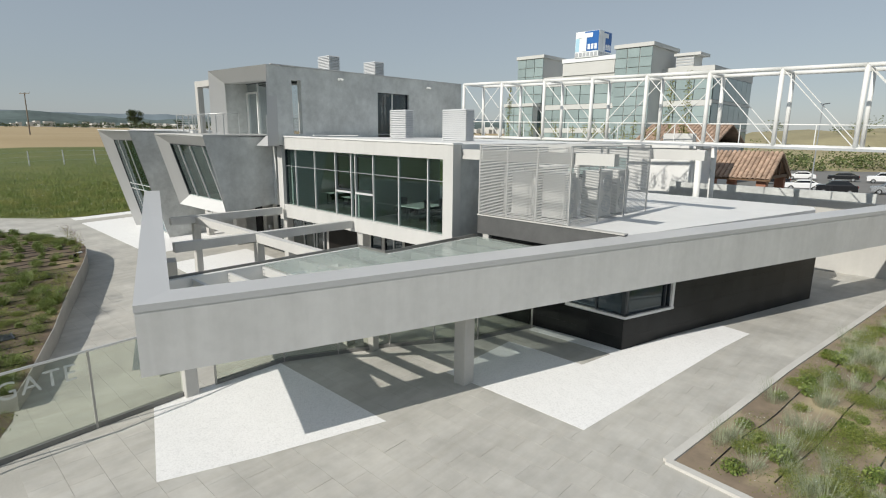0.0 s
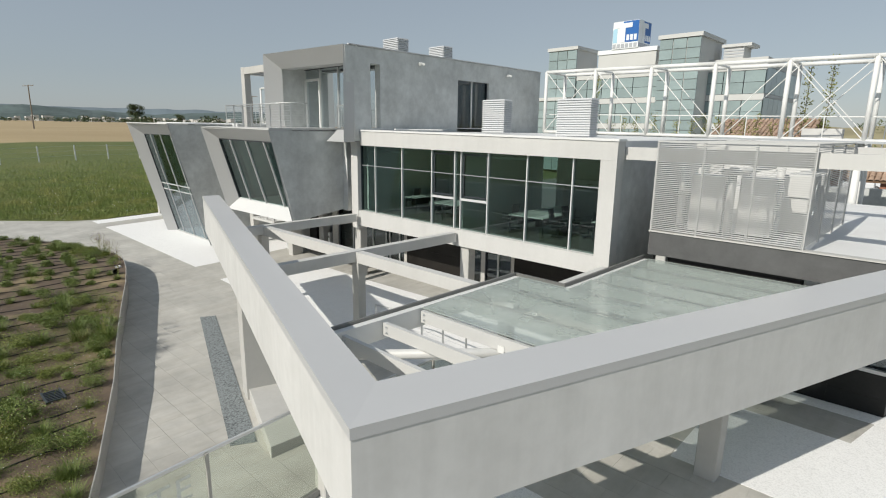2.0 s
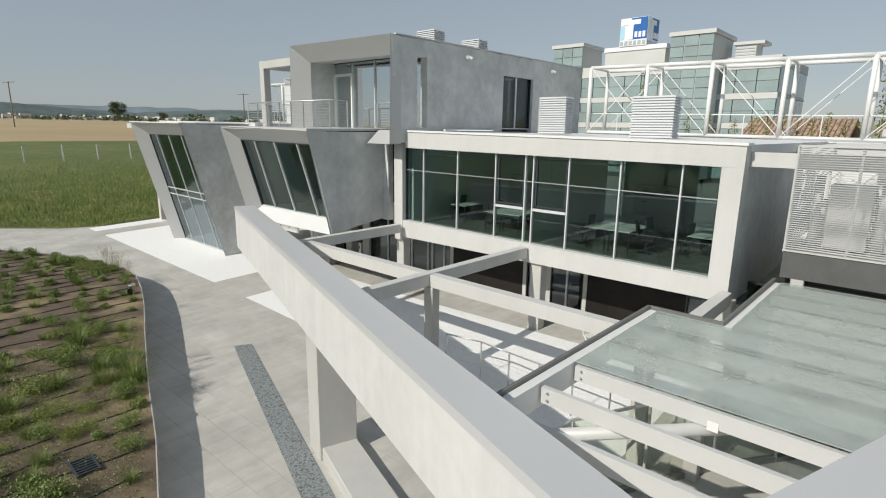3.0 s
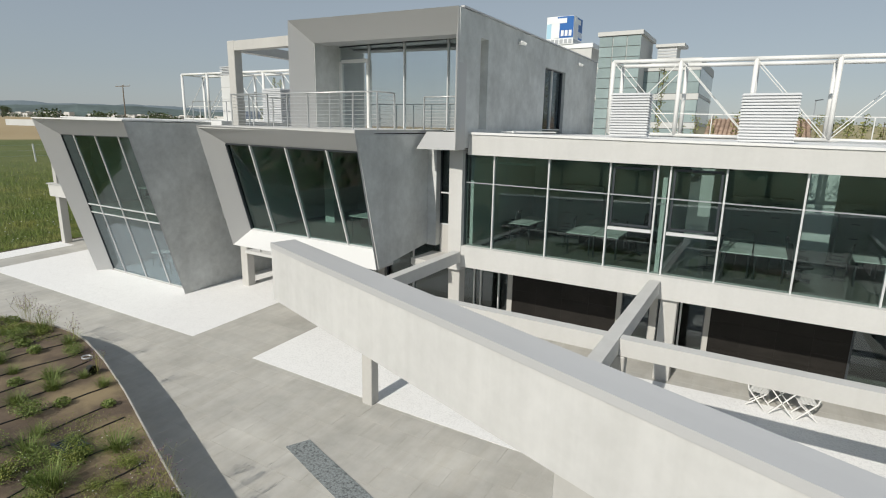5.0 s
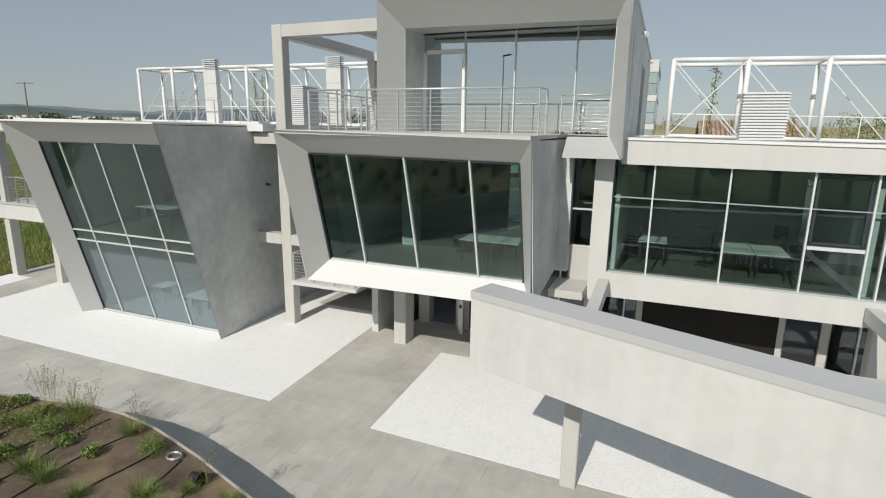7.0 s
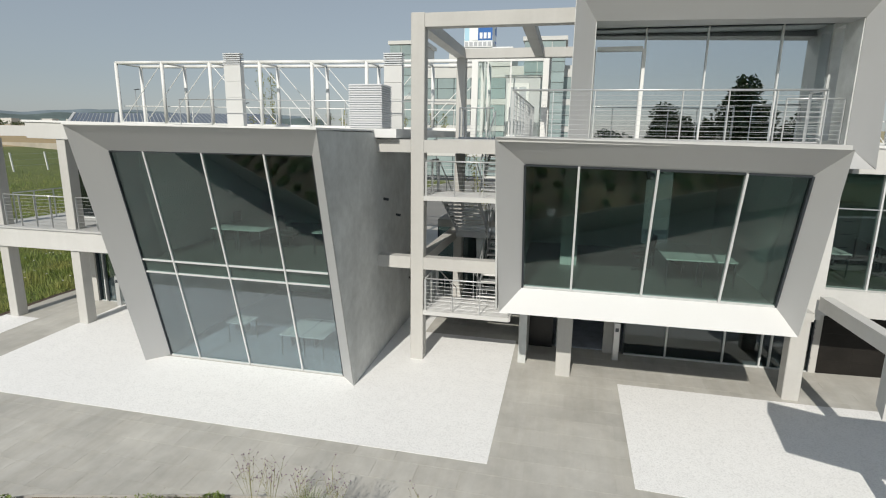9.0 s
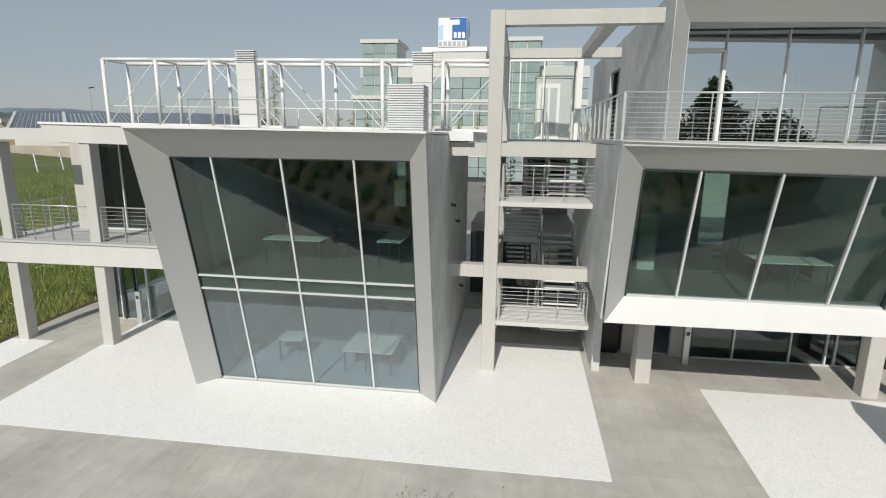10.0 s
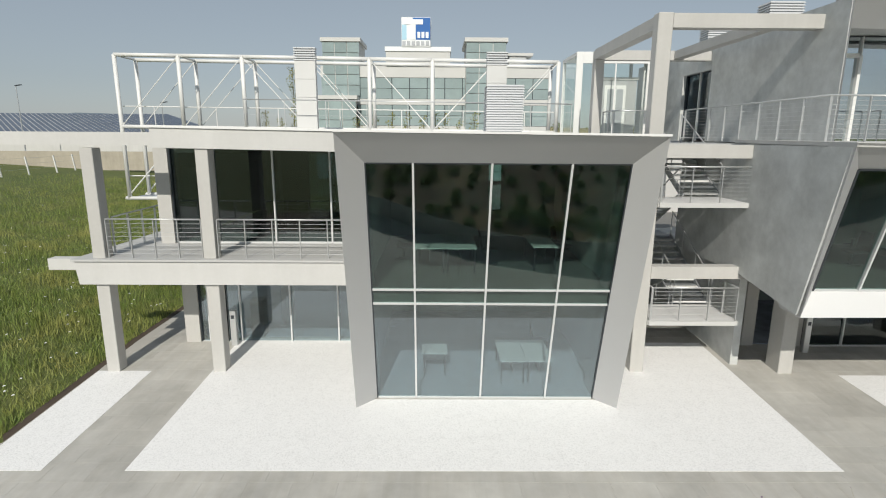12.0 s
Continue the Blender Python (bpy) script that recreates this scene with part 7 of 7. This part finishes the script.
PETAL = leaf_mat("purple_petal", (0.10, 0.05, 0.10), (0.32, 0.20, 0.30))
for i, (x, d, h) in enumerate(FLOWERS):
    flower_stalks(x, edge_y(x) - d, soil_z(x), h, 90 + i)

# cover of weeds and moss between the plants
qs = []
for i in range(52000):
    x, y = rng.uniform(-54, -17), rng.uniform(-11, 8)
    if not in_bed(x, y) or noise.noise(Vector((x * 0.35, y * 0.5, 9))) < (-0.3 if x > -29.5 or y < -0.5 else 0.34):
        continue
    leaves(qs, rng, (x, y, soil_z(x) + 0.03), (0.2, 0.2, 0.05), 8, 0.017)
for i in range(2600):
    x, y = rng.uniform(-19.5, -15.9), rng.uniform(-7, 1.5)
    if inside(x, y, GATE_BED) and noise.noise(Vector((x * 0.6, y * 0.6, 5))) > -0.25:
        leaves(qs, rng, (x, y, gz(x, y) + 0.05), (0.16, 0.16, 0.06), 9, 0.018)
for i in range(11000):
    x, y = rng.uniform(-3.5, 9), rng.uniform(11.3, 30)
    if x < -3.6 + (y - 11.1) * 0.128 or noise.noise(Vector((x * 0.35, y * 0.35, 2))) < -0.15:
        continue
    leaves(qs, rng, (x, y, gz(x, y) + 0.04), (0.16, 0.16, 0.04), 6, 0.018)
ob = link("weeds", quads_mesh("weeds", qs), None)
ob.data.materials.append(LEAFM)
tagged(ob, "low weeds and ground cover over the soil beds", "weeds", kind="stuff")
v, f = [], []
for i in range(2600):
    x, y = (rng.uniform(-3.5, 9), rng.uniform(11.3, 28)) if i % 2 else (rng.uniform(-31, -14), rng.uniform(-6, 6))
    if (i % 2 and x < -3.4 + (y - 11.1) * 0.128) or (not i % 2 and not in_bed(x, y)):
        continue
    z = (gz(x, y) + 0.03 if i % 2 else soil_z(x)) + rng.uniform(0.05, 0.3)
    k = len(v)
    v += [(x - 0.012, y, z), (x, y - 0.012, z + 0.006), (x + 0.012, y, z), (x, y + 0.012, z + 0.006)]
    f.append((k, k + 1, k + 2, k + 3))
me = bpy.data.meshes.new("bed_flowers")
me.from_pydata(v, [], f)
me.materials.append(SIGNW)
tagged(link("bed_flowers", me, None), "tiny white flower heads over the beds", "flowers", kind="stuff")

# black irrigation pipes
for k in range(40):
    pts = []
    for j in range(21):
        d = 0.25 + j * 0.45
        x = pipe_x(k, d)
        if in_bed(x, edge_y(x) - d):
            pts.append((x, edge_y(x) - d, soil_z(x) + 0.012))
    single("irrigation_pipe", hose(pts, 0.017), PIPE, "thin black irrigation pipe lying on the soil", "pipe", "irrigation pipes")
for r in range(9):
    pts = [(-3.0 + r * 1.15 + 0.14 * k * 0.9, 11.6 + k * 0.9 + 0.34 * math.sin(k * 1.3 + r)) for k in range(19)]
    single("irrigation_pipe", hose([(a, b, gz(a, b) + 0.045) for a, b in pts], 0.016), PIPE, "thin black irrigation pipe lying on the soil", "pipe", "irrigation pipes")

DSOIL = surface("dark_soil", (0.075, 0.055, 0.04), 0.3, 0.95, fine=9, bumps=0.5, bdist=0.02)
# meadow grass close to the building
v, f = [], []
for i in range(160000):
    x = -55.93 - abs(rng.gauss(0, 1)) * 13
    y = rng.uniform(1, 62)
    if y < 12 and x > -55.9 - (12 - y) * 0.72:
        continue
    z = gz(x, y) - 0.04
    a, h = rng.uniform(0, 6.28), rng.uniform(0.1, 0.34) * (1.15 + 0.9 * noise.noise(Vector((x * 0.5, y * 0.5, 1))))
    dx, dy = math.cos(a) * 0.013, math.sin(a) * 0.013
    k = len(v)
    v += [(x - dx, y - dy, z), (x + dx, y + dy, z), (x + rng.uniform(-0.15, 0.15), y + rng.uniform(-0.15, 0.15), z + h)]
    f.append((k, k + 1, k + 2))
me = bpy.data.meshes.new("meadow_grass")
me.from_pydata(v, [], f)
me.materials.append(leaf_mat("meadow_blade", (0.078, 0.14, 0.021), (0.26, 0.31, 0.075), True))
tagged(link("meadow_grass", me, None), "tall green meadow grass beside the paving", "grass", kind="stuff")
bm = bmesh.new()
for i in range(500):
    x, y = -56.3 - abs(rng.gauss(0, 1)) * 9, rng.uniform(8, 50)
    z = gz(x, y) + rng.uniform(0.2, 0.45)
    s = 0.035
    vv = [bm.verts.new((x + dx * s, y + dy * s, z + dz * s)) for dx, dy, dz in ((-1, -1, 0), (1, -1, 0.3), (1, 1, 0), (-1, 1, 0.3))]
    bm.faces.new(vv)
single("meadow_flowers", bm, SIGNW, "small white flowers in the meadow", "flowers", kind="stuff")
single("soil_edge", patch([(-55.95, 12.2), (-55.7, 11.9), (-55.7, 40), (-55.95, 40)], 0.012, 0.05), DSOIL, "dark strip of bare soil along the paving", "soil", kind="structure")


# young climbers on the roof walkways and behind the stair
def climber(x, y, z, h, seed):
    rg = random.Random(seed)
    th = thing("climbing_plant", (x, y, z), "young yellow-green climber tied to a thin cane", "plant", "roof climbers")
    part("cane", TB((x, y, z), (x + rg.uniform(-0.1, 0.1), y, z + h), 0.015, 5), BARK, th)
    q = []
    for k in range(int(h * 5)):
        leaves(q, rg, (x + rg.uniform(-0.12, 0.12), y, z + 0.1 + h * k / (h * 5)), (0.26, 0.22, 0.17), 20, 0.055)
    me = quads_mesh("foliage", q)
    me.materials.append(LEAFV)
    link("foliage", me, th)


LEAFV = leaf_mat("climber_leaf", (0.12, 0.16, 0.03), (0.34, 0.32, 0.09))
for i, (x, h) in enumerate(((-24.1, 3.7), (-23.0, 0.9), (-21.5, 1.1), (-19.0, 0.9), (-17.5, 1.3), (-16.2, 0.8), (-15.0, 1.2), (-14.2, 0.9), (-12.0, 1.0), (-12.9, 3.9), (-12.0, 4.0), (-22.2, 1.0), (-20.3, 1.2), (-18.2, 1.0), (-16.8, 1.2), (-15.6, 1.0), (-13.6, 1.1))):
    climber(x, 31.6 + 0.06 * (x + 26), 7.0 - 0.016 * (x + 26), h, i)
for i, (x, h) in enumerate(((-54.8, 1.1), (-53.9, 0.7), (-53.2, 3.4), (-49.6, 0.8), (-48.6, 0.9), (-46.8, 1.1), (-45.9, 0.8), (-44.6, 1.0), (-43.8, 0.7), (-41.4, 0.9), (-40.4, 0.9), (-52.5, 3.3), (-47.7, 1.0), (-45.2, 1.0), (-43.0, 1.1), (-42.2, 0.8))):
    climber(x, 31.2, 7.4, h, 40 + i)
for i, (x, h) in enumerate(((-39.5, 3.1), (-38.9, 2.8), (-38.3, 3.2))):
    climber(x, 27.3, 3.2, h, 70 + i)

GRATES, COIL, POT = ((-30.74, 4.57), (-22.7, 2.07)), (-34.82, 6.95), (-33.9, 6.55)
for x, y in GRATES:
    gr = thing("drain_grate", (x, y, soil_z(x)), "dark iron drain grate set in the planting bed", "grate", "drain grates")
    SZ = soil_z(x)
    for k in range(7):
        part("grate_bar", B(x - 0.3 + k * 0.1, y - 0.2, SZ + 0.02, x - 0.26 + k * 0.1, y + 0.2, SZ + 0.06), DARKALU, gr)
    for d in (-0.22, 0.18):
        part("grate_frame", B(x - 0.34, y + d, SZ, x + 0.38, y + d + 0.04, SZ + 0.065), DARKALU, gr)
cx, cy = COIL
SZ = soil_z(cx)
single("hose_coil", hose([(cx + 0.16 * math.cos(k * 0.45), cy + 0.13 * math.sin(k * 0.45), SZ + 0.03 + 0.0018 * k) for k in range(30)], 0.011), GALV, "pale garden hose lying in a coil on the soil", "hose")
px_, py_ = POT
SZ = soil_z(px_)
pot = thing("plant_pot", (px_, py_, SZ), "black plastic plant pot lying on the soil", "pot")
bm = bmesh.new()
n = 14
rings = [[bm.verts.new((px_ + h, py_ + r * math.cos(6.2832 * k / n), SZ + 0.13 + r * math.sin(6.2832 * k / n))) for k in range(n)] for h, r in ((0.0, 0.09), (0.24, 0.13), (0.24, 0.12), (0.02, 0.08))]
for p, q in zip(rings, rings[1:]):
    for k in range(n):
        bm.faces.new((p[k], p[(k + 1) % n], q[(k + 1) % n], q[k]))
bm.faces.new(rings[0][::-1])
bm.faces.new(rings[-1])
part("pot_body", bm, PIPE, pot)


# ---- paving slabs ----
ROW, LEN, GAP, GAPY = 0.665, 1.0, 0.001, 0.004
PAVER_J = PAVER.copy()
nt = PAVER_J.node_tree
for nd in list(nt.nodes):
    if nd.type == "OBJECT_INFO":
        g = nt.nodes.new("ShaderNodeNewGeometry")
        for lk in list(nd.outputs["Random"].links):
            nt.links.new(g.outputs["Random Per Island"], lk.to_socket)
        nt.nodes.remove(nd)
KEEP_OUT = [G_WEST, G_BOX, G_COURT, G_FRONT, G_EAST, BED, GATE_BED, EBED, [(-47.3, 13.4), (-40, 13.4), (-40, 30), (-47.3, 30)], [(-27.85, 7.85), (-18.2, 4.62), (-17.9, 5.15), (-27.55, 8.35)]]
NEAR = [(-54.0, -33.0, 8.4, 10.8), (-33.0, -21.0, 8.2, 10.4), (-12.5, -5.0, 2.6, 8.0)]


def paver_mesh():
    bm = bmesh.new()
    x, y = LEN / 2 - GAP / 2, ROW / 2 - GAPY / 2
    hexa(bm, [(-x, -y, -0.02), (x, -y, -0.02), (x, y, -0.02), (-x, y, -0.02), (-x + 0.0015, -y + 0.0015, 0.014), (x - 0.0015, -y + 0.0015, 0.014), (x - 0.0015, y - 0.0015, 0.014), (-x + 0.0015, y - 0.0015, 0.014)])
    me = bpy.data.meshes.new("paving_slab")
    bm.to_mesh(me)
    bm.free()
    me.materials.append(PAVER)
    return me


slab_me = paver_mesh()
v, f = [], []
near_n = 0
for j in range(-4, 46):
    cy = 3.77 + (j + 0.5) * ROW
    off = (j * 0.37) % 1.0
    for i in range(-66, 12):
        cx = i * LEN + off
        pts = [(cx + sx * LEN / 2, cy + sy * ROW / 2) for sx in (-1, 1) for sy in (-1, 1)]
        if not all(inside(a, b, PAVING) for a, b in pts):
            continue
        ins = [sum(inside(a, b, k) for a, b in pts) for k in KEEP_OUT]
        if any(c == 4 for c in ins):
            continue
        cut = any(ins)
        if not cut and near_n < 300 and any(x0 < cx < x1 and y0 < cy < y1 for x0, x1, y0, y1 in NEAR):
            ob = link("paving_slab", slab_me, pavement)
            e = 0.05
            rx, ry = math.atan((gz(cx, cy + e) - gz(cx, cy - e)) / (2 * e)), -math.atan((gz(cx + e, cy) - gz(cx - e, cy)) / (2 * e))
            ob.matrix_basis = Matrix.Translation((cx, cy, gz(cx, cy))) @ Euler((rx, ry, 0)).to_matrix().to_4x4()
            near_n += 1
            continue
        x0, x1, y0, y1 = cx - LEN / 2 + GAP / 2, cx + LEN / 2 - GAP / 2, cy - ROW / 2 + GAPY / 2, cy + ROW / 2 - GAPY / 2
        k = len(v)
        for x, y in ((x0, y0), (x1, y0), (x1, y1), (x0, y1)):
            v.append((x, y, gz(x, y) - 0.02))
        for x, y in ((x0 + 0.0015, y0 + 0.0015), (x1 - 0.0015, y0 + 0.0015), (x1 - 0.0015, y1 - 0.0015), (x0 + 0.0015, y1 - 0.0015)):
            v.append((x, y, gz(x, y) + 0.014))
        f += [(k + 4, k + 5, k + 6, k + 7), (k, k + 1, k + 5, k + 4), (k + 1, k + 2, k + 6, k + 5), (k + 2, k + 3, k + 7, k + 6), (k + 3, k, k + 4, k + 7)]
me = bpy.data.meshes.new("far_paving_slabs")
me.from_pydata(v, [], f)
me.materials.append(PAVER_J)
ob = link("paving_slabs", me, pavement)
ob["kind"] = "stuff"
